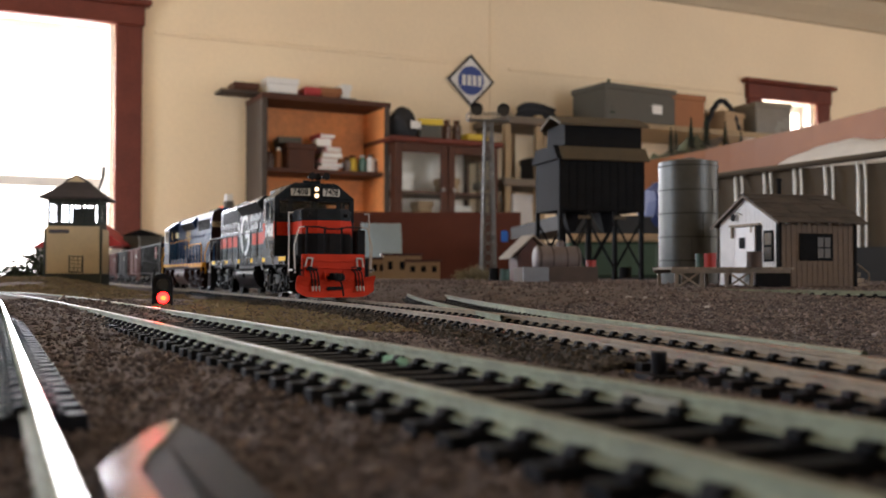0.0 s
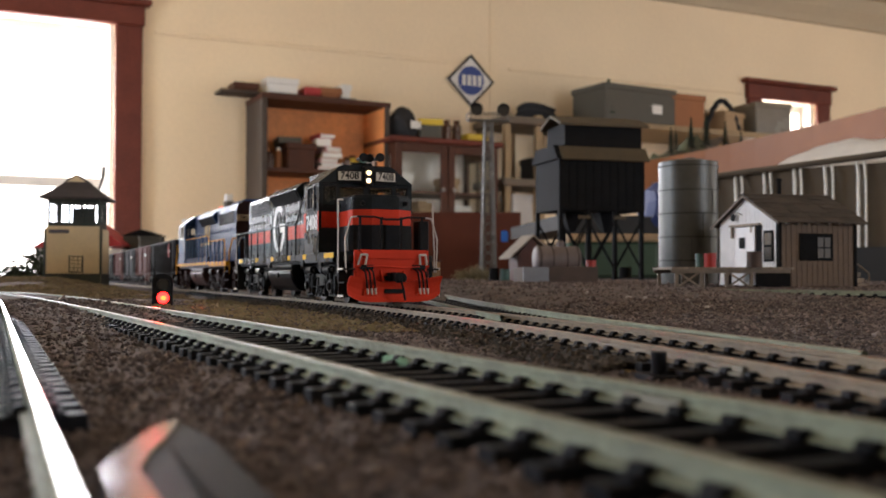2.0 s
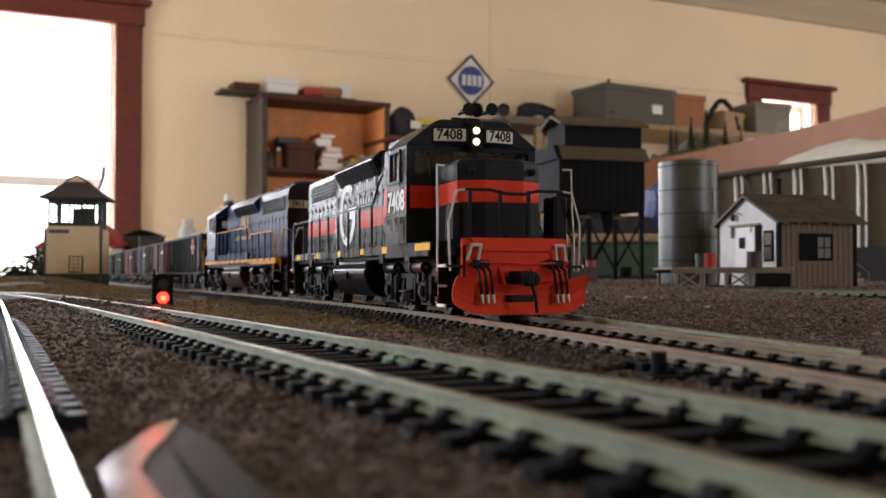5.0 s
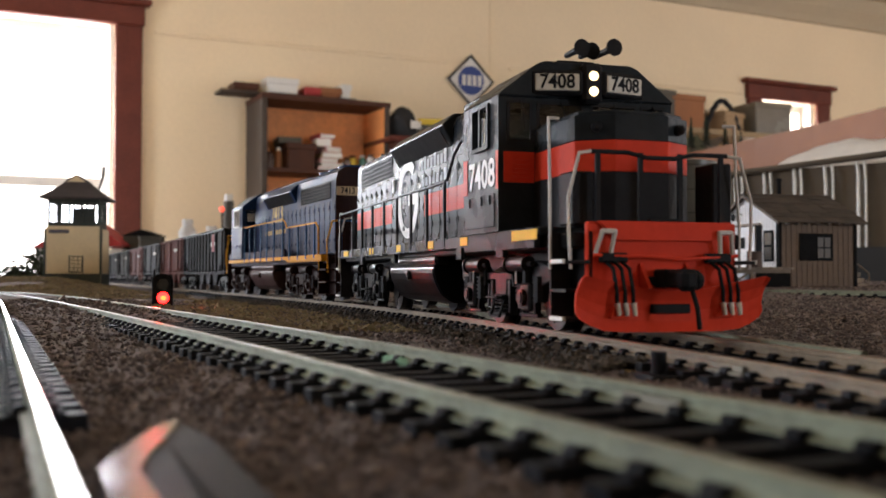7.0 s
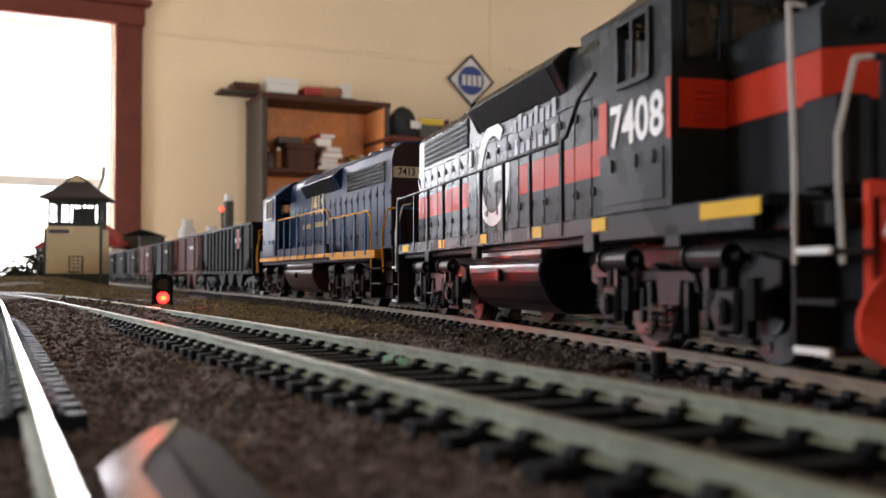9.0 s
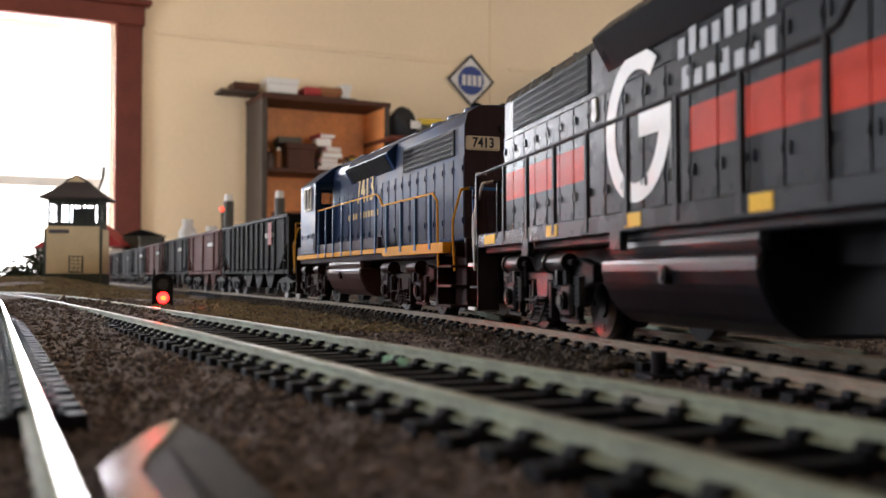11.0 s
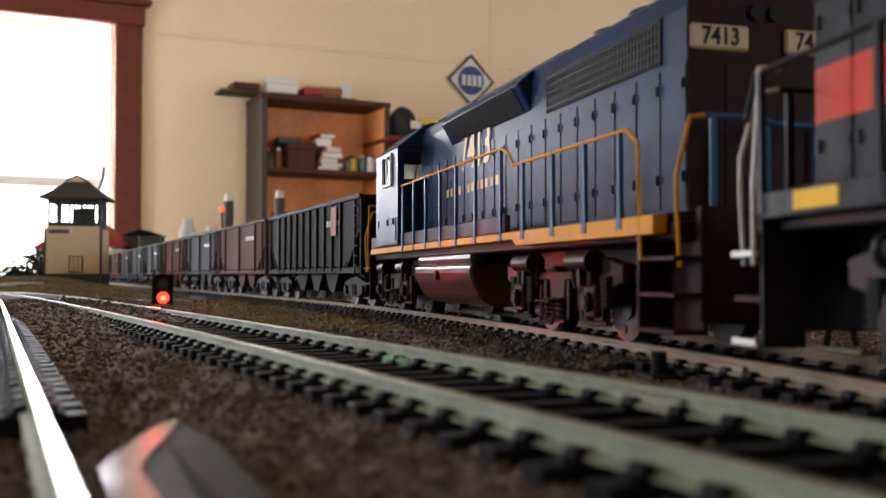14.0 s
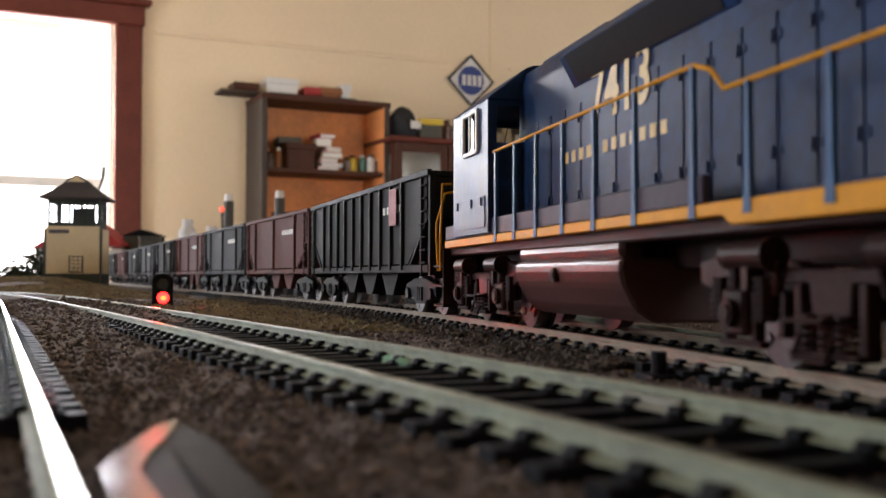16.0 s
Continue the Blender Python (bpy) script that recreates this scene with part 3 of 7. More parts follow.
        for z in np.arange(39.6, 45.2, 1.3):
            s.box(a, b, 46.2, 89.8, z, z + 0.25)
        tagged(part("grille_mesh", s, BLACK, gr), kind="stuff")
        # slanted filter box at the top of the flank
        s = Shape()
        out = [(e * 8, 48.6), (e * 11.2, 48.4), (e * 14.2, 45.6), (e * 11.4, 40.6), (e * 8, 40.6)]
        s.prism(out, "y", -16, 38, 0.3)
        fb = part("filter_box", s, BODY, h)
        s = Shape()
        s.prism([(e * 14.25, 45.3), (e * 14.35, 45.3), (e * 11.75, 41.0), (e * 11.65, 41.0)], "y", -13, 35)
        part("filter_screen", s, MESH_DARK, fb)
    # roof: fans, exhaust, panels
    for y in (56, 70, 83):
        s = Shape().cyl((0, y, RZ), (0, y, RZ + 1.5), 6.2, n=24)
        s.cyl((0, y, RZ + 1.5), (0, y, RZ + 1.9), 5.6, 5.0, n=24)
        part("roof_fan", s, BODY, h)
    part("exhaust_stack", Shape().box(-3, 3, 14, 19, RZ, RZ + 2.4, 0.3), BLACK, h)
    s = Shape().box(-7.6, 7.6, -44, -12, RZ - 0.1, 51.2, 0.4).box(-7, 7, -8, 44, RZ - 0.1, RZ + 0.9, 0.3)
    part("roof_hatch", s, BODY, h)
    for y in (-30, 5, 30, 50, 64, 77, 89):
        part("lifting_eye", Shape().cyl((-7.4, y, RZ - 0.1), (-7.4, y, RZ + 1.3), 0.45, n=6), BODY, h)
    # hood end (rear) with number boards, lamps and a door
    s = Shape()
    s.box(-6, 6, 97, 97.3, 19, 38, 0.05)
    part("end_door", s, BODY if grey else MAROON, h)
    s = Shape().prism(hood, "y", 97.0, 97.15)
    part("end_panel", s, BODY if grey else MAROON, h)
    CF = -67.0 if grey else -73.5
    WF, WB = (-61.3, -52.3) if grey else (-63.5, -53.0)
    # cab: walls around real window openings, sloped roof edges
    s = Shape()
    for e in (-1, 1):
        a, b = sorted((e * 17.2, e * 18.0))
        s.box(a, b, CF, -45.5, 18.2, 35.0).box(a, b, CF, WF, 35.0, 42.4).box(a, b, WB, -45.5, 35.0, 42.4)
        s.box(a, b, CF, -45.5, 42.4, 43.8)
    # front and back walls: windows each side of the middle
    for y0, y1 in ((CF, CF + 0.8), (-46.3, -45.5)):
        s.box(-17.2, 17.2, y0, y1, 18.2, 35.4).box(-17.2, 17.2, y0, y1, 42.6, 43.8).box(-0.8, 0.8, y0, y1, 35.4, 42.6)
        for e in (-1, 1):
            a, b = sorted((e * 16.2, e * 17.2))
            s.box(a, b, y0, y1, 35.4, 42.6)
            a, b = sorted((e * 10.2, e * 11.4))
            s.box(a, b, y0, y1, 35.4, 42.6)
    roof = [(-18.2, 43.6), (-17.8, 44.2), (-10.4, 50.0), (-8.8, 50.6), (8.8, 50.6), (10.4, 50.0), (17.8, 44.2), (18.2, 43.6)]
    s.prism(roof, "y", CF - 0.7, -45.2, 0.25)
    s.box(-17, 17, CF + 0.5, -46, 18.2, 19.2)
    c = part("cab", s, BODY, v)
    s = Shape().prism([(-11.4, 44), (-8.6, 50.0), (8.6, 50.0), (11.4, 44), (11.4, 19), (-11.4, 19)], "y", -45.4, -32, 0.3)
    part("electrical_cabinet", s, BODY, v)
    for e in (-1, 1):
        a, b = sorted((e * 17.4, e * 17.6))
        part("window_pane", Shape().box(a, b, WF, (WF + WB) / 2, 35, 42.4), CAB_GLASS, c)
        s = Shape()
        a, b = sorted((e * 18.0, e * 18.5))
        s.box(a, b, WF - 0.7, WF + 0.1, 34.4, 43.0).box(a, b, WB - 0.2, WB + 0.6, 34.4, 43.0).box(a, b, WF + 0.1, WB - 0.2, 34.2, 35.0).box(a, b, WF + 0.1, WB - 0.2, 42.4, 43.0)
        s.box(a, b, (WF + WB) / 2 - 0.35, (WF + WB) / 2 + 0.35, 35, 42.4)
        part("window_frame", s, BLACK if grey else SASH, c)
        for x0, x1 in ((0.9, 10.1), (11.5, 16.1)):
            a, b = sorted((e * x0, e * x1))
            ws = part("windshield", Shape().box(a, b, CF + 0.2, CF + 0.4, 35.5, 42.5), CAB_GLASS, c)
            s = Shape().box(a, b, CF - 0.2, CF, 35.1, 35.6).box(a, b, CF - 0.2, CF, 42.4, 42.9)
            s.box(a - 0.2, a + 0.3, CF - 0.2, CF, 35.1, 42.9).box(b - 0.3, b + 0.2, CF - 0.2, CF, 35.1, 42.9)
            part("gasket", s, BLACK, ws, "black window gasket")
            xm = (a + b) / 2
            part("wiper", Shape().tube([(xm, CF - 0.4, 43.0), (xm + 0.6, CF - 0.7, 40.2), (xm + 1.0, CF - 0.5, 37.4)], 0.16, 5), BLACK, ws)
        s = Shape()
        s.box(min(e * 18, e * 18.18), max(e * 18, e * 18.18), CF + 2.0, -47.5, 19.2, 25.4, 0.05)
        for y in (CF + 4.5, -57.5, -50):
            s.box(min(e * 18.1, e * 18.45), max(e * 18.1, e * 18.45), y - 0.35, y + 0.35, 23.6, 25.2)
        part("cab_panel", s, BODY, c)
    # number boards and headlight
    bnd = Shape().box(-2.1, 2.1, CF - 3.1, CF - 0.5, 42.6, 50.3, 0.7)
    hl = part("headlight_housing", bnd, BLACK, c)
    for z in (44.8, 47.7):
        part("headlight", Shape().cyl((0, CF - 3.35, z), (0, CF - 3.0, z), 0.9, n=16), HEADLAMP if grey else STEEL, hl, "lit warm headlight" if grey else "")
    for e in (-1, 1):
        # the boards are swept back from the headlight
        turn = Matrix.Translation((e * 6.9 * MM, (CF - 1.75) * MM, 46.4 * MM)) @ Matrix.Rotation(e * radians(13), 4, "Z")
        me = Shape().box(-4.6, 4.6, -0.45, 1.6, -2.0, 2.0, 0.6).mesh("number_board")
        me.transform(turn)
        nb = part("number_board", me, BOARD_WHITE, c)
        me = Shape().box(-5.0, 5.0, -0.25, 1.6, -2.4, 2.4, 0.5).mesh("board_frame")
        me.transform(turn)
        part("board_frame", me, BLACK, nb)
        lettering("7408" if grey else "7413", 3.7, BLACK, nb, turn @ Matrix.Translation((0, -0.5 * MM, 0)) @ pose(0, 0, 0, 90, 0, 0), 0.92, "number")
        nb = part("number_board", Shape().box(e * 7 - 4.3, e * 7 + 4.3, 97.15, 97.9, 39.6, 43.0, 0.35), BOARD_WHITE if grey else BOARD_TAN, h)
        lettering("7408" if grey else "7413", 3.3, BLACK, nb, Matrix.Translation((e * 7 * MM, 97.95 * MM, 41.3 * MM)) @ pose(0, 0, 0, 90, 0, 180), 0.85, "number")
        lettering("7408" if grey else "7413", 7.6 if grey else 12.1, WHITE if grey else GOLD_PAINT, c if grey else h,
                  side_matrix(e, e * (18.06 if grey else 11.68), -57.2 if grey else 3.5, 29.3 if grey else 37.6), 1.06 if grey else 0.92, "road_number", "white numerals" if grey else "worn yellow numerals")
    for x in (-1.4, 1.4):
        part("rear_headlight", Shape().cyl((x, 97, 45), (x, 97.8, 45), 1.1, n=12), BLACK, h)
    # low nose with bevelled front corners
    nose = [(-10.8, CF), (-10.8, -85.8), (-5.0, -89.6), (5.0, -89.6), (10.8, -85.8), (10.8, CF)]
    cols = ((18.2, 27.6, BLACK), (27.6, 33.0, RED), (33.0, 37.4, BODY)) if grey else ((18.2, 37.4, BODY),)
    for z0, z1, m_ in cols:
        s = Shape().prism(nose, "z", z0, z1, 0.12)
        part("nose", s, m_, v, "red band round the nose" if m_ is RED else "")
    top = [(-10.0, CF), (-10.0, -85.4), (-4.7, -88.9), (4.7, -88.9), (10.0, -85.4), (10.0, CF)]
    part("nose_top", Shape().prism(top, "z", 37.4, 38.2, 0.2), BODY, v)
    for e in (-1, 1):
        s = Shape().cyl((e * 7.4, -87.0, 35.2), (e * 7.9, -88.9, 35.2), 0.95, n=14).ball((e * 7.9, -88.9, 35.2), 0.8, n=10)
        part("class_lamp", s, BLACK, v)
        a, b = sorted((e * 10.9, e * 17.0))
        if grey:
            part("cab_band", Shape().box(a, b, CF - 0.22, CF, 27.4, 33.2), RED, v, "red band on the cab front")
            a, b = sorted((e * 18.0, e * 18.12))
            part("cab_band", Shape().box(a, b, CF, CF + 1.2, 26.2, 33.4), RED, v, "red band on the cab side")
            part("cab_band", Shape().box(a, b, -48.2, -45.5, 26.2, 33.4), RED, v, "red band on the cab side")
            s = Shape()
            for k in range(5):
                s.box(e * 13.6 - 1.6, e * 13.6 + 1.6, CF - 0.5, CF - 0.2, 28.4 + k * 0.8, 28.8 + k * 0.8)
            part("louvre", s, RED, v)
            s = Shape().box(min(e * 11.3, e * 11.5), max(e * 11.3, e * 11.5), -45.5, -41.6, 25.3, 30.9)
            part("hood_band", s, RED, h)
            for y0, y1 in ((-41.6, 11.4), (42.9, 96.8)):
                part("hood_band", Shape().box(min(e * 11.3, e * 11.5), max(e * 11.3, e * 11.5), y0, y1, 25.3, 30.9), RED, h)
    # horns on the cab roof
    if grey:
        s = Shape().box(-4, 4, -62, -61, 50.5, 52.2, 0.2)
        hn = part("horn_bracket", s, BLACK, c)
        for x, y in ((-1.2, -67.5), (4.6, -69.5), (1.8, -65.5)):
            s = Shape().cyl((x, -60, 53.6), (x, y + 1.2, 53.6), 0.55, 0.75, n=10).cyl((x, y + 1.2, 53.6), (x, y, 53.6), 0.7, 1.7, n=16)
            part("horn", s, BLACK, hn)
    # pilot with plow
    P = RED if grey else MAROON
    for e, y in ((1, -97), (-1, 104)):
        f_ = -1 if y < 0 else 1
        s = Shape().box(-13.4, 13.4, min(y, y - f_ * 1.5), max(y, y - f_ * 1.5), 4.0, 18.6, 0.25)
        pl = part("pilot", s, P if (y < 0 or not grey) else BLACK, v)
        if y < 0 and grey:
            # a bowed blade: wing tips swept forward and up, the lower edge cut back at the ends
            s = Shape()
            b = bmesh.new()
            cols = []
            for x in (-16.6, -16.0, -14.2, -12, -9, -6, -3.4, 3.4, 6, 9, 12, 14.2, 16.0, 16.6):
                w = abs(x)
                lo = float(np.interp(w, (0, 11.2, 14.0, 15.6, 16.6), (0.9, 1.0, 2.0, 2.5, 4.2)))
                hi = float(np.interp(w, (0, 3.4, 6, 16, 16.6), (7.6, 7.6, 8.0, 9.9, 9.5)))
                col = []
                for f in (0, 0.25, 0.5, 0.75, 1):
                    z = lo + (hi - lo) * f
                    col.append((x, -99.0 - 1.9 * (2 * f - 0.8) ** 2 * 0.6 - 1.5 * (w / 16.6) ** 3 * f, z))
                cols.append([b.verts.new(c) for c in col] + [b.verts.new((c[0], c[1] + 0.6, c[2])) for c in col[::-1]])
            for m_, n_ in zip(cols, cols[1:]):
                for q in range(10):
                    b.faces.new((m_[q], m_[(q + 1) % 10], n_[(q + 1) % 10], n_[q]))
            b.faces.new(cols[0])
            b.faces.new(cols[-1][::-1])
            bmesh.ops.recalc_face_normals(b, faces=b.faces[:])
            s.take(b)
            s.box(-13, 13, -99.4, -96.8, 7.0, 7.7, 0.2)
            for q in (-1, 1):
                s.prism([(q * 11.0, 3.2), (q * 7.6, 3.2), (q * 10.4, 5.4)], "y", -100.3, -99.3, 0.1)
                s.prism([(-100.4, 7.9), (-97.2, 7.4), (-97.2, 12.0)], "x", q * 4.1 - 0.3, q * 4.1 + 0.3)
            part("plow", s, RED, pl)
            for z in (3.9, 8.3):
                part("coupler_slot", Shape().box(-3.6, 3.2, -100.05 if z < 5 else -98.2, -97.0, z, z + 1.5, 0.15), BLACK, pl, "dark slot round the coupler")
            s = Shape()
            s.prism([(-12, 18.7), (-8.6, 15.6), (8.6, 15.6), (12, 18.7)], "y", -97.9, -97.2, 0.1)
            part("pilot_lip", s, RED, pl)
            for q in (-1, 1):
                for k in range(3):
                    x = q * (8.0 + k * 1.4)
                    hose = part("air_hose", Shape().tube([(x, -97.4, 12.5), (x + 0.2, -100.4, 11), (x + 0.5, -101, 7.6), (x + 0.8, -100.6, 5.4)], 0.34, 6), BLACK, pl)
                for k in range(3):
                    x = q * (8.0 + k * 1.4) + 0.8
                    part("hose_coupling", Shape().cyl((x, -100.6, 5.6), (x + 0.2, -100.8, 3.6), 0.5, 0.35, n=8), STEEL, pl, "bright metal hose end")
                part("hose_manifold", Shape().box(q * 9.4 - 2.4, q * 9.4 + 2.4, -98.6, -97.2, 12.0, 13.6, 0.3), BLACK, pl)
                s = Shape().tube([(q * 12.4, -97.6, 13.4), (q * 11.6, -98.6, 17.0), (q * 9.4, -98.6, 17.0), (q * 9.9, -98, 13.4)], 0.4, 6)
                part("lift_bar", s, WIRE_WHITE, pl)
            part("cut_lever", Shape().tube([(-13, -98.2, 13.2), (-3, -98.6, 13.0), (3, -98.6, 12.6), (13, -98.2, 13.2)], 0.3, 6), RED, pl)
        s = Shape().box(-1.9, 1.9, min(y, y + f_ * 4), max(y, y + f_ * 4), 8.0, 11.0, 0.3)
        s.box(-1.5, 1.5, min(y, y + f_ * 9.5), max(y, y + f_ * 9.5), 8.2, 10.8, 0.4)
        s.box(-1.9, 1.0, min(y + f_ * 6.8, y + f_ * 10.0), max(y + f_ * 6.8, y + f_ * 10.0), 7.5, 11.0, 0.8)
        s.ball((1.0, y + f_ * 8.6, 9.2), 1.3, 1, 1, 1.2)
        s.tube([(0.5, y + f_ * 8, 8), (1.2, y + f_ * 8.6, 5), (1.8, y + f_ * 8.2, 1.6)], 0.4, 6)
        part("coupler", s, BLACK, v)
        # step wells at the corners
        for q in (-1, 1):
            s = Shape()
            x0, x1 = sorted((q * 12.6, q * 17.2))
            yb = y - f_ * (6.2 if grey else 9.5)
            ya, yb2 = sorted((y, yb))
            s.box(x0, x1, min(yb, yb - f_ * 0.7), max(yb, yb - f_ * 0.7), 2.6, 17, 0.1)
            s.box(x0, x0 + 0.6, ya, yb2, 2.6, 17) if q > 0 else s.box(x1 - 0.6, x1, ya, yb2, 2.6, 17)
            sw = part("step_well", s, BLACK if grey else MAROON, v)
            for z in (2.6, 7.2, 11.8):
                part("step", Shape().box(x0, x1, ya, yb2, z, z + 0.6, 0.1), BLACK if grey else MAROON, sw)
            s = Shape()
            for z in (2.6, 11.8):
                xe0, xe1 = sorted((q * 17.2, q * 17.7))
                s.box(xe0, xe1, ya + 0.3, yb2 - 0.3, z + 0.05, z + 0.75, 0.1)
            if grey:
                part("step_edge", s, WHITE, sw, "white step edges")
            else:
                s.bm.free()
            RM = WIRE_WHITE if grey else YELLOW
            # corner grab rails
            s = Shape().tube([(q * 15.4, yb - f_ * 1, 36.0 if y < 0 and grey else 31.0), (q * 17.4, yb - f_ * 0.5, 36.0 if y < 0 and grey else 31.0), (q * 17.4, yb, 26), (q * 17.6, yb + f_ * 0.6, 19), (q * 17.6, yb + f_ * 0.6, 11.0)], 0.28, 8)
            if grey or y < 0:
                part("grab_rail", s, RM, v)
            else:
                s.bm.free()
            s = Shape().tube([(q * 12.4, y - f_ * 1.0, 30.0), (q * 14.6, y - f_ * 0.6, 29.6), (q * 16.6, y - f_ * 0.4, 22.5), (q * 16.6, y - f_ * 0.4, 18.5), (q * 16.2, y - f_ * 0.4, 11.0)], 0.28, 8)
            part("grab_rail", s, RM, v)
        s = Shape().tube([(-12.4, y - f_ * 1.0, 30.0), (-6, y - f_ * 1.0, 30.0), (-2.5, y - f_ * 0.7, 29.2), (2.5, y - f_ * 0.7, 29.2), (6, y - f_ * 1.0, 30.0), (12.4, y - f_ * 1.0, 30.0)], 0.38, 6)
        for x in (-11.2, -3.6, 3.6, 11.2):
            s.box(x - 0.4, x + 0.4, y - f_ * 1.0 - 0.3, y - f_ * 1.0 + 0.3, 18.2, 30.0)
        part("end_railing", s, BLACK if grey else BLUE_POST, v)
        if y < 0 and grey:
            part("platform_box", Shape().box(-14.6, -10.9, -94, -88, 18.2, 27.0, 0.3).box(10.9, 14.6, -94, -88, 18.2, 29.0, 0.3), BLACK, v)
            part("grab_iron", Shape().box(-3, 3, -97.9, -96.9, 18.6, 19.2, 0.2), BLACK, v)
    # side handrails on stanchions
    zt = 30.6
    for e in (-1, 1):
        if grey:
            pts = [(e * 18.1, -44, 38.0), (e * 17.3, -36, 36.0), (e * 17.3, -31, zt + 0.6), (e * 17.3, -28, zt), (e * 17.3, 98, zt), (e * 17.3, 100.5, 26)]
        else:
            pts = [(e * 17.3, -44, 33.4), (e * 17.3, 38, 33.4), (e * 17.3, 42, 32.2), (e * 17.3, 45, 29.6), (e * 17.3, 47, 29.6), (e * 17.3, 91, 29.6), (e * 17.3, 94.3, 27.5), (e * 17.3, 95.2, 12)]
        part("handrail", Shape().tube(pts, 0.34 if grey else 0.27, 7), BLACK if grey else YELLOW, v)
        for y in ((-29, -14, 1, 16, 31, 46, 61, 76, 97) if grey else (-42, -30, -18, -5, 8, 22, 38, 50, 64, 77, 89)):
            z1 = zt if grey else (33.3 if y < 40 else 29.5)
            s = Shape()
            s.prism([(y - 0.8, 16.2), (y - 0.5, 20), (y - 0.35, z1), (y + 0.35, z1), (y + 0.5, 20), (y + 0.8, 16.2)], "x", e * 17.05, e * 17.65)
            part("stanchion", s, BLACK if grey else BLUE_POST, v)
        # markings on the flank
        if grey:
            s = Shape()
            yc, zc = 26.6, 30.9
            arc = [radians(52 + k * 8) for k in range(38)]
            ring = [(11.6 * math.cos(a), 10.7 * math.sin(a)) for a in arc]
            ring += [(11.6, -9.0), (11.6, 1.9), (1.0, 1.9), (1.0, -1.7), (7.8, -1.7)]
            ring += [(7.9 * math.cos(a), 8.0 * math.sin(a)) for a in arc[::-1] if a < radians(336)]
            s.prism([(yc + e * p, zc + q) for p, q in ring], "x", e * 11.62, e * 11.70)
            part("white_emblem", s, WHITE, h, "large white round emblem")
            for row, (z0, z1) in enumerate(((38.6 - 1.2, 41.2), (33.2, 36.6))):
                s = Shape()
                y0, y1 = (-11, 14) if row == 0 else (-11, 13)
                for k in range(8 if row == 0 else 7):
                    w = (y1 - y0) / (8 if row == 0 else 7)
                    s.box(min(e * 11.6, e * 11.68), max(e * 11.6, e * 11.68), y0 + k * w, y0 + (k + 0.60) * w, z0, z1 - 0.4 if k % 3 == 0 else z1 - 1.3)
                part("white_lettering_bar", s, LETTER_WHITE, h, "white lettering bars")
            s = Shape().cyl((e * 11.5, 43, 35.0), (e * 11.9, 43, 35.0), 1.1, n=12).box(min(e * 11.5, e * 11.9), max(e * 11.5, e * 11.9), 42.2, 43.8, 35, 37.6)
            part("bell", s, WHITE, h)
        else:
            s = Shape()
            for k in range(12):
                if k in (4,):
                    continue
                s.box(min(e * 11.6, e * 11.66), max(e * 11.6, e * 11.66), -20 + k * 3.4, -20 + k * 3.4 + 1.9, 28.6, 30.5)
            part("lettering_bar", s, GOLD_PAINT, h, "worn yellow lettering bars")
    for yc in (-60, 60):
        loco_truck(v, yc, UNDER, spin)
    return v


def car_truck(parent, yc):
    t = part("truck", Shape().box(-9, 9, yc - 2, yc + 2, 5, 8.5, 0.3), TRUCK_DARK, parent)
    for e in (-1, 1):
        s = Shape()
        x0, x1 = sorted((e * 11.6, e * 13.0))
        s.prism([(yc - 13, 4.6), (yc - 13, 7.6), (yc - 5, 9.2), (yc + 5, 9.2), (yc + 13, 7.6), (yc + 13, 4.6), (yc + 9, 5.0), (yc + 4, 2.6), (yc - 4, 2.6), (yc - 9, 5.0)], "x", x0, x1, 0.15)
        for q in (-10, 10):
            s.cyl((e * 12.6, yc + q, 5.2), (e * 13.8, yc + q, 5.2), 1.5, n=8)
        for q in (-1.6, 0, 1.6):
            s.cyl((e * 12.9, yc + q, 3.4), (e * 12.9, yc + q, 7.0), 0.7, n=6)
        part("sideframe", s, TRUCK_DARK, t)
    for q in (-10, 10):
        wheelset(t, yc + q, 4.9, mat_wheel, WHEELS, 1)
    return t


mat_wheel = mat("worn_wheel_steel", (0.16, 0.15, 0.15), 0.4, metal=0.7, scale=200, vary=0.3)


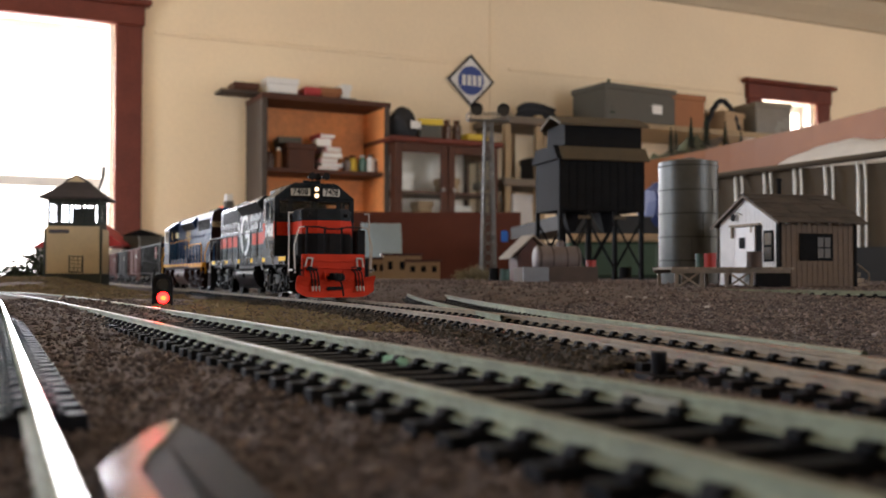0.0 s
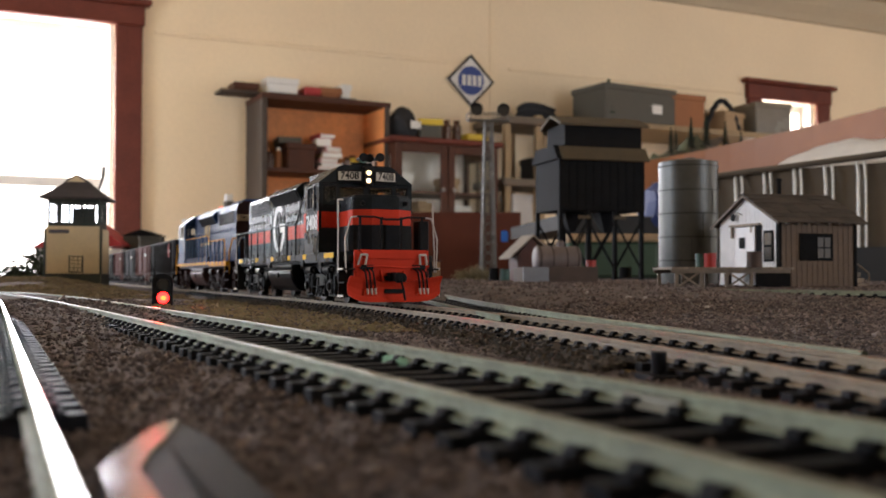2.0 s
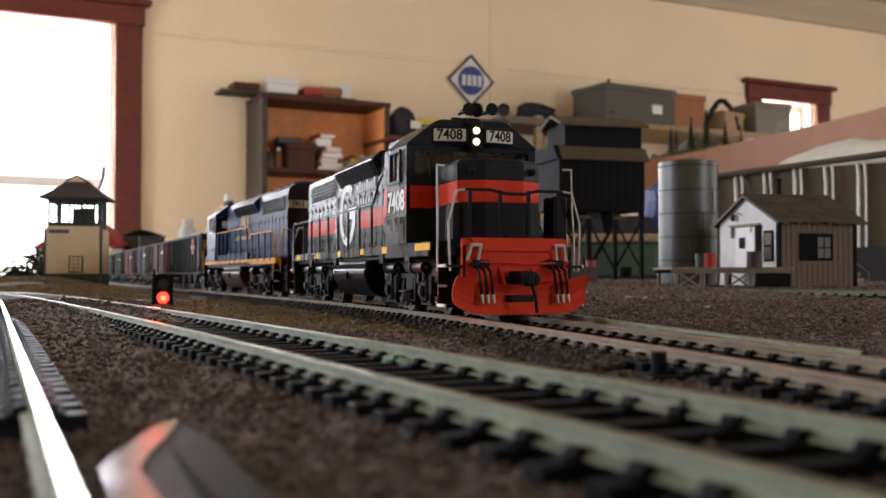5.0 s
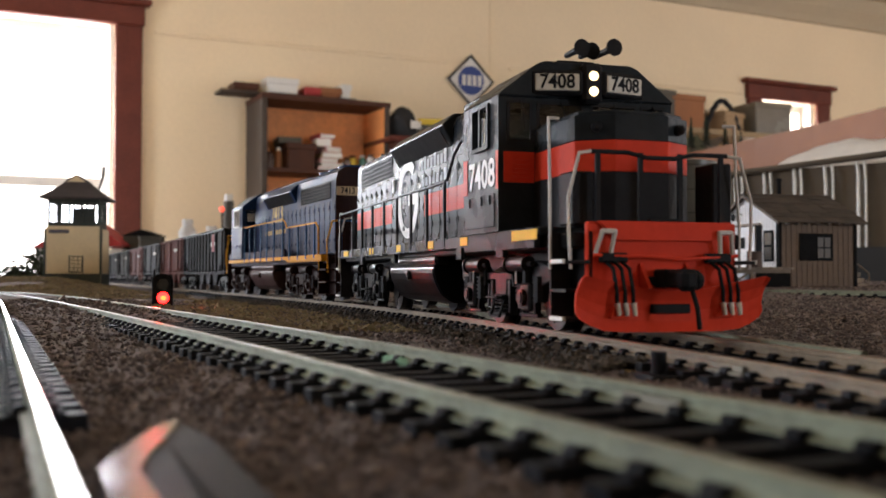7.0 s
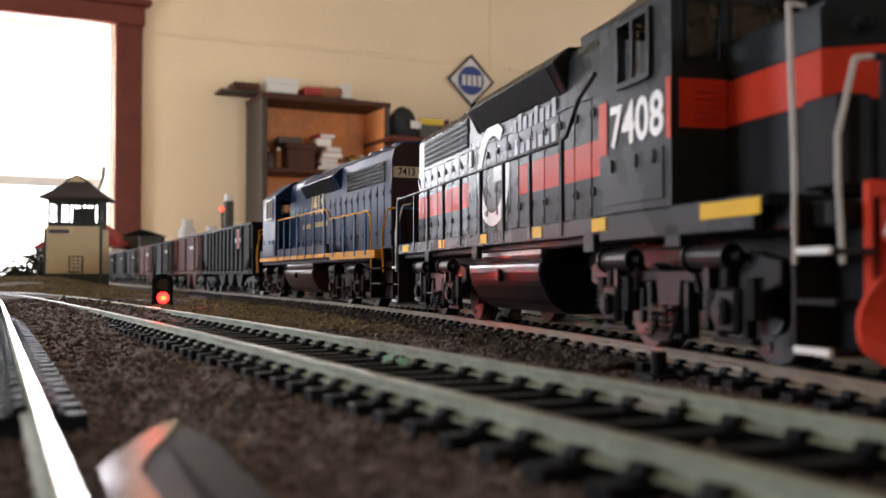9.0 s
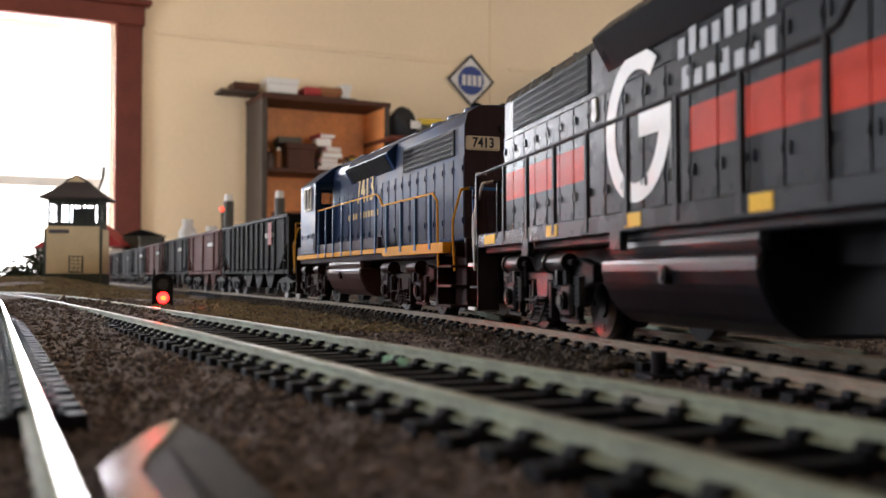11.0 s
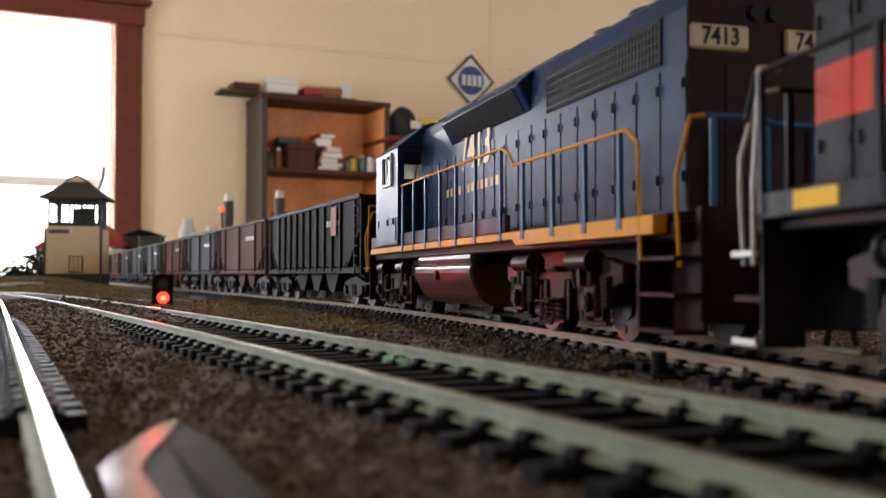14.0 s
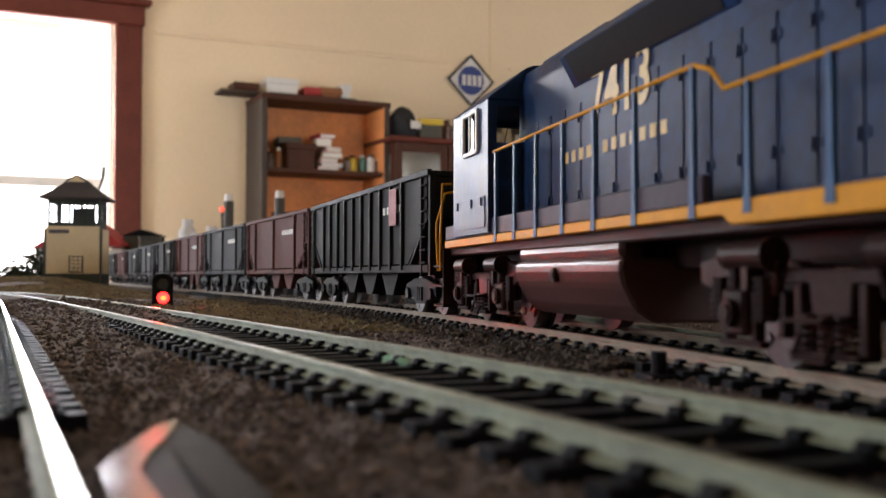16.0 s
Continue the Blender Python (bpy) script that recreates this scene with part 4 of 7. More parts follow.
def hopper_car(material, half, ribs, label, marks=False):
    """An open-top hopper car with sloped end sheets, ribs, bays beneath and ladders."""
    v = thing("hopper_car", label, "hopper car", group="hopper cars in the train")
    W, Z0, Z1 = 16.2, 11.0, 35.0
    e0 = half - 20
    s = Shape()
    for e in (-1, 1):
        a, b = sorted((e * (W - 0.8), e * W))
        s.prism([(-half + 3, 24), (-half + 3, Z1), (half - 3, Z1), (half - 3, 24), (e0, Z0 + 2), (-e0, Z0 + 2)], "x", a, b)
    part("side_sheet", s, material, v)
    for f_ in (-1, 1):
        s = Shape()
        y0, y1 = f_ * (half - 3), f_ * (e0 - 8)
        s.prism([(y0, 24.0), (y0, 25.2), (y1, Z0 + 1.2), (y1, Z0)], "x", -W + 0.8, W - 0.8)
        s.box(-W, W, min(y0, y0 - f_ * 0.9), max(y0, y0 - f_ * 0.9), 24, Z1)
        part("slope_sheet", s, material, v)
        for e in (-1, 1):
            s = Shape()
            a, b = sorted((e * (W - 1.4), e * (W + 0.2)))
            s.box(a, b, min(f_ * half, f_ * (half - 1.4)), max(f_ * half, f_ * (half - 1.4)), 10, Z1)
            s.prism([(f_ * (half - 1.2), 24.5), (f_ * (half - 2.4), 24.5), (f_ * (e0 + 1), 12.0), (f_ * (e0 + 2.4), 12.0)], "x", a, b)
            part("end_post", s, material, v)
            s = Shape()
            for z in np.arange(13, 34, 3.2):
                s.tube([(e * (W + 0.4), f_ * (half - 1.6), z), (e * (W + 0.9), f_ * (half - 1.6), z), (e * (W + 0.9), f_ * (half - 6.4), z), (e * (W + 0.4), f_ * (half - 6.4), z)], 0.22, 5)
            s.box(min(e * W, e * (W + 0.7)), max(e * W, e * (W + 0.7)), min(f_ * (half - 6), f_ * (half - 6.8)), max(f_ * (half - 6), f_ * (half - 6.8)), 10, Z1)
            part("ladder", s, material, v)
        part("coupler", Shape().box(-1.5, 1.5, min(f_ * (half - 2), f_ * (half + 3.2)), max(f_ * (half - 2), f_ * (half + 3.2)), 8, 10.8, 0.3), BLACK, v)
        part("end_sill", Shape().box(-W + 1, W - 1, min(f_ * (half - 2), f_ * half), max(f_ * (half - 2), f_ * half), 9.2, 12, 0.2), material, v)
    s = Shape()
    for e in (-1, 1):
        a, b = sorted((e * (W - 0.4), e * (W + 0.8)))
        s.box(a, b, -half, half, Z1 - 0.6, Z1 + 1.0, 0.2)
    for f_ in (-1, 1):
        a, b = sorted((f_ * (half - 2.6), f_ * (half - 4.0)))
        s.box(-W, W, a, b, Z1 - 0.6, Z1 + 0.9, 0.2)
    part("top_sill", s, material, v)
    s = Shape()
    for e in (-1, 1):
        a, b = sorted((e * (W - 1.0), e * (W + 0.4)))
        s.box(a, b, -half + 1, half - 1, 10.6, 12.6, 0.2)
    s.box(-2.5, 2.5, -half + 2, half - 2, 8, 11)
    part("side_sill", s, material, v)
    for k in range(ribs):
        y = -e0 + 4 + k * (2 * e0 - 8) / max(1, ribs - 1) if ribs > 5 else -e0 + 2 + k * (2 * e0 - 4) / max(1, ribs - 1)
        for e in (-1, 1):
            a, b = sorted((e * W, e * (W + 0.9)))
            s = Shape().box(a, b, y - 0.7, y + 0.7, 11.4, Z1 - 0.4, 0.12)
            part("rib", s, material, v)
    nb = 3 if half > 65 else 2
    for k in range(nb):
        y = (k - (nb - 1) / 2) * 24
        s = Shape().prism([(y - 10, 11.5), (y + 10, 11.5), (y + 3.2, 4.2), (y - 3.2, 4.2)], "x", -12.5, 12.5)
        part("hopper_bay", s, material, v)
    s = Shape().box(-W + 0.9, W - 0.9, -half + 6, half - 6, 30.0, 31.0)
    part("coal_load", s, COAL_BLACK, v)
    if marks:
        for e in (-1, 1):
            s = Shape().box(min(e * (W + 0.9), e * (W + 1.0)), max(e * (W + 0.9), e * (W + 1.0)), -47, -40, 23.5, 33.5)
            part("red_marking", s, MARK_RED, v, "faded red side marking")
    for e in (-1, 1):
        s = Shape()
        for k in range(5):
            y = -half + 26 + k * 4.0
            s.box(min(e * W, e * (W + 0.15)), max(e * W, e * (W + 0.15)), y, y + 2.6, 27, 29)
        part("lettering_bar", s, BOARD_WHITE, v, "pale lettering bars")
    for q in (-1, 1):
        car_truck(v, q * (half - 19))
    return v


UNIT_A = locomotive("grey")
VEHICLES.append((UNIT_A, 97, 60, 0))
UNIT_B = locomotive("blue")
VEHICLES.append((UNIT_B, 322, 60, 180))
first = hopper_car(COAL_BLACK, 75, 10, "weathered black ribbed model hopper car", True)
VEHICLES.append((first, 499, 54, 0))
reds = hopper_car(DULL_RED, 60, 3, "oxide red model hopper car in the train")
greys = hopper_car(DULL_GREY, 60, 3, "faded grey model hopper car in the train")
blacks = hopper_car(COAL_BLACK, 60, 3, "sooty black model hopper car in the train")


def twin(src):
    """A second car like src, whose wheelsets also turn."""
    had = [(o, w) for o in src.children_recursive for w in WHEELS if w[0] == o]
    c = copy_thing(src, Matrix.Identity(4))
    mine = [o for o in c.children_recursive if o.name.startswith("wheelset")]
    for o, (_, w) in zip(mine, had):
        WHEELS.append((o, w[1], w[2], w[3]))
    return c


for i, src in enumerate((reds, greys, "r", blacks, "g", "k", "r", "k")):
    car = twin({"r": reds, "g": greys, "k": blacks}[src]) if isinstance(src, str) else src
    VEHICLES.append((car, 577 + 62 + i * 124, 41, 0))


# ---- scenery on the layout, in millimetres ----
CREAM = mat("cream_clapboard_paint", (0.80, 0.68, 0.46), 0.6, scale=80, vary=0.12)
DARK_GREEN = mat("dark_green_trim", (0.035, 0.05, 0.045), 0.5, scale=80, vary=0.2)
ROOF_DARK = mat("dark_shingle", (0.07, 0.06, 0.065), 0.75, scale=150, vary=0.35, bump=0.4)
ROOF_BROWN = mat("grey_brown_shingle", (0.06, 0.047, 0.038), 0.8, scale=150, vary=0.4, bump=0.5, per_piece=0.25)
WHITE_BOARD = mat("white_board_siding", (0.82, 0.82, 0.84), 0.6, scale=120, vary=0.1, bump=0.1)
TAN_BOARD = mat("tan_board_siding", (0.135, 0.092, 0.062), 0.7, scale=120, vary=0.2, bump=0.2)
RAW_TIMBER = mat("grey_raw_timber", (0.27, 0.225, 0.18), 0.8, scale=200, vary=0.35, bump=0.3, per_piece=0.25)
ZINC = mat("dull_zinc_sheet", (0.075, 0.077, 0.072), 0.42, metal=0.5, scale=40, vary=0.25, bump=0.04)
ZINC_DARK = mat("dark_zinc_band", (0.035, 0.035, 0.034), 0.5, metal=0.5, scale=80, vary=0.25)
LATTICE = mat("grey_mast_paint", (0.12, 0.115, 0.10), 0.5, scale=150, vary=0.25)
SOOT = mat("soot_black_timber", (0.011, 0.011, 0.012), 0.8, scale=60, vary=0.35, bump=0.2, spec=0.08)
TAN_ROOF = mat("tan_roof_edge", (0.085, 0.063, 0.035), 0.8, scale=80, vary=0.25)
BRICK_RED = mat("dull_red_boards", (0.07, 0.024, 0.018), 0.7, scale=90, vary=0.25)
PALE_TANK = mat("pale_dusty_tank", (0.17, 0.135, 0.128), 0.55, scale=70, vary=0.25)
CONCRETE = mat("brown_concrete_cradle", (0.085, 0.06, 0.05), 0.8, scale=90, vary=0.35, bump=0.3)
DRUM_RED = mat("red_drum_paint", (0.42, 0.03, 0.025), 0.5, scale=100, vary=0.2)
DRUM_GREEN = mat("green_drum_paint", (0.04, 0.10, 0.085), 0.5, scale=100, vary=0.2)
LENS_DARK = mat("dark_lens", (0.02, 0.02, 0.02), 0.15, scale=100, vary=0.1, bump=0)
PANE = glass("small_pane", (0.8, 0.85, 0.9))
PINE_GREEN = mat("pine_foliage", (0.030, 0.045, 0.022), 0.9, scale=120, vary=0.5, bump=0.5)
HILL_GREEN = mat("hill_turf", (0.07, 0.08, 0.035), 0.95, scale=30, vary=0.5, bump=0.6, second=(0.07, 0.055, 0.04))


def dwarf_signal():
    g = thing("dwarf_signal", "black dwarf signal with lit red lamp beside the track", "signal", pose(-91.8 * MM, 335 * MM, -1.4 * MM, 0, 0, 12))
    s = Shape()
    out = [(-3.3, 0.4), (-3.3, 9.6)] + [(3.3 * math.cos(radians(a)) , 9.6 + 2.2 * math.sin(radians(a))) for a in range(165, 0, -15)] + [(3.3, 9.6), (3.3, 0.4)]
    s.prism(out, "y", -1.6, 1.8, 0.25)
    part("housing", s, BLACK, g)
    part("base", Shape().box(-4, 4, -2.4, 2.4, -2.5, 0.5, 0.2), BLACK, g)
    for z, m_, lab in ((8.2, LENS_DARK, "dark upper lens"), (4.0, SIGNAL_RED, "lit red lens")):
        part("lens", Shape().cyl((0.3, -2.0, z), (0.3, -1.5, z), 1.9, n=20), m_, g, lab)
        if m_ is SIGNAL_RED:
            part("lamp_core", Shape().ball((0.45, -2.1, z - 0.1), 0.95, 1, 0.35, 0.8, n=14), SIGNAL_CORE, g, "bright core of the red lamp")
        s = Shape()
        for k in range(12):
            a0, a1 = radians(-10 + k * 200 / 12), radians(-10 + (k + 1) * 200 / 12)
            s.prism([(0.3 + r * math.cos(a), z + r * math.sin(a)) for a, r in ((a0, 2.0), (a1, 2.0), (a1, 2.3), (a0, 2.3))], "y", -3.2 - 0.0, -1.5)
        part("visor", s, BLACK, g)
    part("post", Shape().cyl((-2.6, 0, 9), (-2.6, 0, 13.2), 0.35, n=6), BLACK, g)
    return g


SIGNAL = dwarf_signal()
spot = bpy.data.lights.new("signal_beam", "SPOT")
spot.energy, spot.color, spot.spot_size, spot.spot_blend, spot.shadow_soft_size = 0.25, (1.0, 0.03, 0.015), radians(30), 0.7, 0.0015
ob = new("signal_beam", spot)
ob.matrix_world = look((-92.2 * MM, 331 * MM, 2.8 * MM), (40 * MM, 165 * MM, -6 * MM))


# the lamp's own beam towards its approach
front = bpy.data.lights.new("signal_front_beam", "SPOT")
front.energy, front.color, front.spot_size, front.spot_blend, front.shadow_soft_size = 0.24, (1.0, 0.03, 0.015), radians(16), 0.8, 0.0015
ob = new("signal_front_beam", front)
ob.matrix_world = look((-91.6 * MM, 331 * MM, 2.8 * MM), (-22 * MM, 78 * MM, -1 * MM))


def signal_tower():
    g = thing("signal_tower", "two-storey cream model signal tower with dark hipped roof", "building", pose(-293 * MM, 820 * MM, 4.5 * MM, 0, 0, 9))
    W, D = 21, 19
    part("base_course", Shape().box(-W - 0.6, W + 0.6, -D - 0.6, D + 0.6, -2, 6.5, 0.3), DARK_GREEN, g)
    s = Shape().box(-W, W, -D, D, 6.5, 42, 0.1)
    w = part("lower_wall", s, CREAM, g)
    for z in np.arange(8, 42, 2.4):
        part("board", Shape().prism([(-D - 0.35, z), (-D - 0.05, z + 2.3), (-D + 0.05, z + 2.3), (-D + 0.05, z)], "x", -W + 0.8, W - 0.8), CREAM, w)
    for x in (-W, W):
        part("corner_trim", Shape().box(x - 0.9, x + 0.9, -D - 0.6, -D + 0.9, 6.5, 42, 0.15), DARK_GREEN, g)
    part("name_board", Shape().box(-18, -3, -D - 0.9, -D - 0.4, 38.2, 41.2, 0.1), mat("grey_name_board", (0.12, 0.12, 0.15), 0.6, scale=90, vary=0.2), g)
    # ground-floor window
    win = part("window_frame", Shape().box(-3.0, 8.0, -D - 0.8, -D - 0.1, 7.5, 20.5, 0.15), DARK_GREEN, g)
    for i in range(3):
        for j in range(4):
            part("pane", Shape().box(-2.0 + i * 3.1, 0.6 + i * 3.1, -D - 1.0, -D - 0.75, 8.6 + j * 2.9, 11.0 + j * 2.9), CREAM, win)
    # upper storey with open windows all round
    s = Shape()
    U = 19.5
    s.box(-U, U, -U + 2, U - 2, 42, 47, 0.2)
    s.box(-U, U, -U + 2, U - 2, 62.5, 66, 0.2)
    up = part("upper_storey", s, DARK_GREEN, g)
    for x in (-U + 0.8, -9.8, 0, 9.8, U - 0.8):
        for y in (-U + 2.8, U - 2.8):
            part("post", Shape().box(x - 0.9, x + 0.9, y - 0.8, y + 0.8, 47, 62.5), DARK_GREEN, up)
    for y in (-6, 6):
        for x in (-U + 0.8, U - 0.8):
            part("post", Shape().box(x - 0.8, x + 0.8, y - 0.9, y + 0.9, 47, 62.5), DARK_GREEN, up)
    for k, x in enumerate((-14.6, -4.9, 4.9, 14.6)):
        s = Shape().box(x - 4.0, x + 4.0, -U + 2.4, -U + 2.8, 54.3, 55.2).box(x - 0.3, x + 0.3, -U + 2.4, -U + 2.8, 47, 62.5)
        part("window_frame", s, DARK_GREEN, g)
        part("pane", Shape().box(x - 4.0, x + 4.0, -U + 2.9, -U + 3.0, 47, 62.5), PANE, g)
    part("back_blind", Shape().box(-6, 12, 8, 9, 47, 60), DARK_GREEN, g)
    # hipped roof with flared eaves and a small gable
    b = bmesh.new()
    rings = [(25.5, 23.5, 65.4), (25.5, 23.5, 66.8), (17.0, 15.0, 72.5), (9.0, 7.0, 79.5)]
    vs = [[b.verts.new(p) for p in ((-x, -y, z), (x, -y, z), (x, y, z), (-x, y, z))] for x, y, z in rings]
    b.faces.new(vs[0][::-1])
    b.faces.new(vs[-1])
    for r0, r1 in zip(vs, vs[1:]):
        for i in range(4):
            b.faces.new((r0[i], r0[(i + 1) % 4], r1[(i + 1) % 4], r1[i]))
    s = Shape()
    s.take(b)
    part("roof", s, ROOF_DARK, g)
    part("roof_cap", Shape().prism([(-10, 79.4), (0, 86.0), (10, 79.4)], "y", -8, 8, 0.2), ROOF_DARK, g)
    part("roof_gable", Shape().prism([(-7.6, 79.6), (0, 84.4), (7.6, 79.6)], "y", -8.3, -8.05), CREAM, g)
    part("flue", Shape().tube([(15, 4, 74), (18, 4, 84), (19, 4, 93)], 1.0, 8), ROOF_DARK, g)
    return g


signal_tower()


def grain_tank():
    g = thing("storage_tank", "grey banded sheet-metal storage tank beside the shed", "tank", pose(153.5 * MM, 640 * MM, 5.0 * MM))
    R, H = 18.2, 76.0
    s = Shape().cyl((0, 0, -3), (0, 0, H), R, n=64)
    part("shell", s, ZINC, g, smooth=False)
    for z in (14, 28.5, 43, 57.5, 72.5):
        part("band", Shape().cyl((0, 0, z), (0, 0, z + 1.0), R + 0.5, n=64), ZINC_DARK, g)
    for k in range(5):
        a = radians(-120 + k * 23)
        z = k * 14.4
        part("seam", Shape().box(R * math.cos(a) - 0.25, R * math.cos(a) + 0.25, R * math.sin(a) - 0.25, R * math.sin(a) + 0.25, z, z + 14), ZINC_DARK, g)
    part("lid", Shape().cyl((0, 0, H), (0, 0, H + 1.8), R + 0.2, R * 0.5, n=48), ZINC, g)
    part("hatch", Shape().cyl((2, 2, H + 1), (2, 2, H + 3.2), 3.2, n=16), ZINC_DARK, g)
    return g


grain_tank()


def shed():
    g = thing("trackside_shed", "small shed with white gable, tan side wall and shingle roof", "building", pose(174 * MM, 530 * MM, 3.6 * MM, 0, 0, 14.4))
    L, D, H, PK = 46, 60, 36, 50   # side wall along x, gable along y
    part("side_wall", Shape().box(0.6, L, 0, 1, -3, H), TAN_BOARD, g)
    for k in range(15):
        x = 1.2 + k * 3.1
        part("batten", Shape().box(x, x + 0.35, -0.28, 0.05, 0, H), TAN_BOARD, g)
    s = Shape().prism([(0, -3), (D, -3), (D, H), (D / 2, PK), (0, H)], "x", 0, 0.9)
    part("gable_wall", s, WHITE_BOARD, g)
    for k in range(22):
        y = 1.4 + k * 2.65
        top = H + (PK - H) * (1 - abs(y - D / 2) / (D / 2)) - 0.6
        part("batten", Shape().box(-0.3, 0.02, y, y + 0.3, 0, top), WHITE_BOARD, g)
    part("back_wall", Shape().box(0, L, D - 1, D, -3, H), TAN_BOARD, g)
    s = Shape().prism([(0, -3), (D, -3), (D, H), (D / 2, PK), (0, H)], "x", L - 0.9, L)
    part("gable_wall", s, TAN_BOARD, g)
    part("corner_post", Shape().box(-0.6, 1.6, -0.6, 1.6, -3, H, 0.1), SOOT, g)
    part("corner_post", Shape().box(L - 1.4, L + 0.5, -0.6, 1.0, -3, H, 0.1), SOOT, g)
    # sagging shingle courses on both slopes
    rnd = random.Random(3)
    for side in (0, 1):
        for c in range(6):
            f0, f1 = c / 6.0, (c + 1.25) / 6.0
            for k in range(7):
                x0, x1 = -3 + k * 7.7, -3 + (k + 1) * 7.7 - 0.15
                y0, z0 = -4.5 + f0 * (D / 2 + 4.5), H - 2.6 + f0 * (PK - H + 2.6)
                y1, z1 = -4.5 + min(1, f1) * (D / 2 + 4.5), H - 2.6 + min(1, f1) * (PK - H + 2.6)
                lift = rnd.uniform(0.3, 1.1)
                pts = [(y0, z0 + lift), (y1, z1 + 0.35), (y1, z1 + 0.9), (y0, z0 + lift + 0.7)]
                if side:
                    pts = [(D - y, z) for y, z in pts]
                part("shingle", Shape().prism(pts, "x", x0, x1), ROOF_BROWN, g)
    part("ridge_cap", Shape().prism([(D / 2 - 2, PK + 0.4), (D / 2, PK + 1.7), (D / 2 + 2, PK + 0.4)], "x", -3, L + 5), ROOF_BROWN, g)
    for k in range(8):
        part("rafter_end", Shape().box(3 + k * 6, 4 + k * 6, -4.0, 0, H - 2.6, H - 1.2), RAW_TIMBER, g)
    for y0, y1 in ((-4.5, D / 2), (D + 4.5, D / 2)):
        part("bargeboard", Shape().prism([(y0, H - 2.8), (y1, PK - 0.6), (y1, PK + 0.4), (y0, H - 1.6)], "x", -3.2, -2.6), TAN_BOARD, g)
    # side window; one sash's panes are painted paler for light seen through
    win = part("window_frame", Shape().box(12, 32, -0.7, -0.25, 14.5, 28.8, 0.1), SOOT, g)
    for i in range(2):
        for j in range(2):
            part("pane", Shape().box(22.6 + i * 4.1, 26.0 + i * 4.1, -0.95, -0.68, 16 + j * 5.7, 21 + j * 5.7), mat("pane_painted_lit", (0.10, 0.09, 0.08), 0.4, scale=60, vary=0.1, bump=0, spec=0.15) if i + j == 0 else bpy.data.materials["pane_painted_lit"], win)
    part("blind", Shape().box(13.4, 21.6, -0.9, -0.68, 16, 27.3), SOOT, win, "dark boarded sash")
    # sliding door, its rail, small windows and lamp on the gable
    part("door_opening", Shape().box(-0.45, -0.02, 15.5, 26, 9.0, 33.5), SOOT, g)
    part("sliding_door", Shape().box(-1.5, -0.5, 20.5, 39, 9.0, 33.0, 0.1), WHITE_BOARD, g)
    part("door_window", Shape().box(-1.8, -1.45, 30, 36, 21.5, 27.5, 0.05), SOOT, g)
    part("door_rail", Shape().box(-2.2, -0.4, 16, 46, 33.6, 34.8, 0.1).box(-2, -0.6, 43.4, 44.4, 27.6, 34).box(-2, -0.6, 23, 24, 30, 34), RAW_TIMBER, g)
    win = part("window_frame", Shape().box(-0.8, -0.2, 4, 13, 14.0, 30.5, 0.1), SOOT, g)
    for i in range(2):
        part("pane", Shape().box(-1.0, -0.75, 5.2, 11.8, 15.2 + i * 7.6, 21.6 + i * 7.6), LENS_DARK, win)
    s = Shape().cyl((-2.2, 42, 39), (-1.6, 42, 39), 2.1, n=14)
    s.tube([(-1.8, 42, 40), (-2.6, 38, 41.5), (-1.0, 33, 40)], 0.25, 5)
    part("wall_lamp", s, SOOT, g)
    part("stovepipe", Shape().cyl((26, 40, 44), (26, 40, 60), 1.2, n=10).cyl((26, 40, 60), (26, 40, 61.5), 2.0, 1.2, n=10), SOOT, g)
    # back steps at the end of the side wall
    for k in range(4):
        part("step", Shape().box(L + 2, L + 14, 6 + k * 3, 12 + k * 3, -3 + k * 3, -0.5 + k * 3), RAW_TIMBER, g)
    part("step_rail", Shape().tube([(L + 3, 20, 22), (L + 14, 8, 8), (L + 14, 8, 0)], 0.4, 5), RAW_TIMBER, g)
    return g


shed()


def loading_platform():
    g = thing("loading_platform", "raw timber loading platform on braced posts", "platform", pose(117 * MM, 524 * MM, 4.0 * MM, 0, 0, 2))
    for k in range(22):
        x = k * 2.9
        part("deck_board", Shape().box(x, x + 2.6, -0.6 - (k % 3) * 0.4, 40, 9.4, 10.6), RAW_TIMBER, g)
    part("edge_beam", Shape().box(0, 62, 0, 1.4, 7.6, 9.4), RAW_TIMBER, g)
    part("edge_beam", Shape().box(0, 62, 36, 37.4, 7.6, 9.4), RAW_TIMBER, g)
    for x in (2, 15, 28, 41):
        for y in (0.2, 36):
            part("post", Shape().box(x, x + 1.7, y, y + 1.7, -3, 7.6), RAW_TIMBER, g)
    for x in (4, 30):
        for a, b in ((0.2, 7.2), (7.2, 0.2)):
            part("brace", Shape().prism([(x, a), (x, a + 1.1), (x + 10.5, b + 1.1), (x + 10.5, b)], "y", 0.3, 1.0), RAW_TIMBER, g)
    part("skirt", Shape().box(44, 62, 0.4, 1.2, -3, 7.6), SOOT, g)
    return g


loading_platform()


def drum(x, y, z, r, h, m_, label, group="drums"):
    g = thing("drum", label, "drum", pose(x * MM, y * MM, z * MM), group=group)
    part("shell", Shape().cyl((0, 0, 0), (0, 0, h), r, n=20), m_, g)
    for q in (0.05, 0.36, 0.68, 0.97):
        part("hoop", Shape().cyl((0, 0, h * q - 0.25), (0, 0, h * q + 0.25), r + 0.3, n=20), m_, g)
    return g


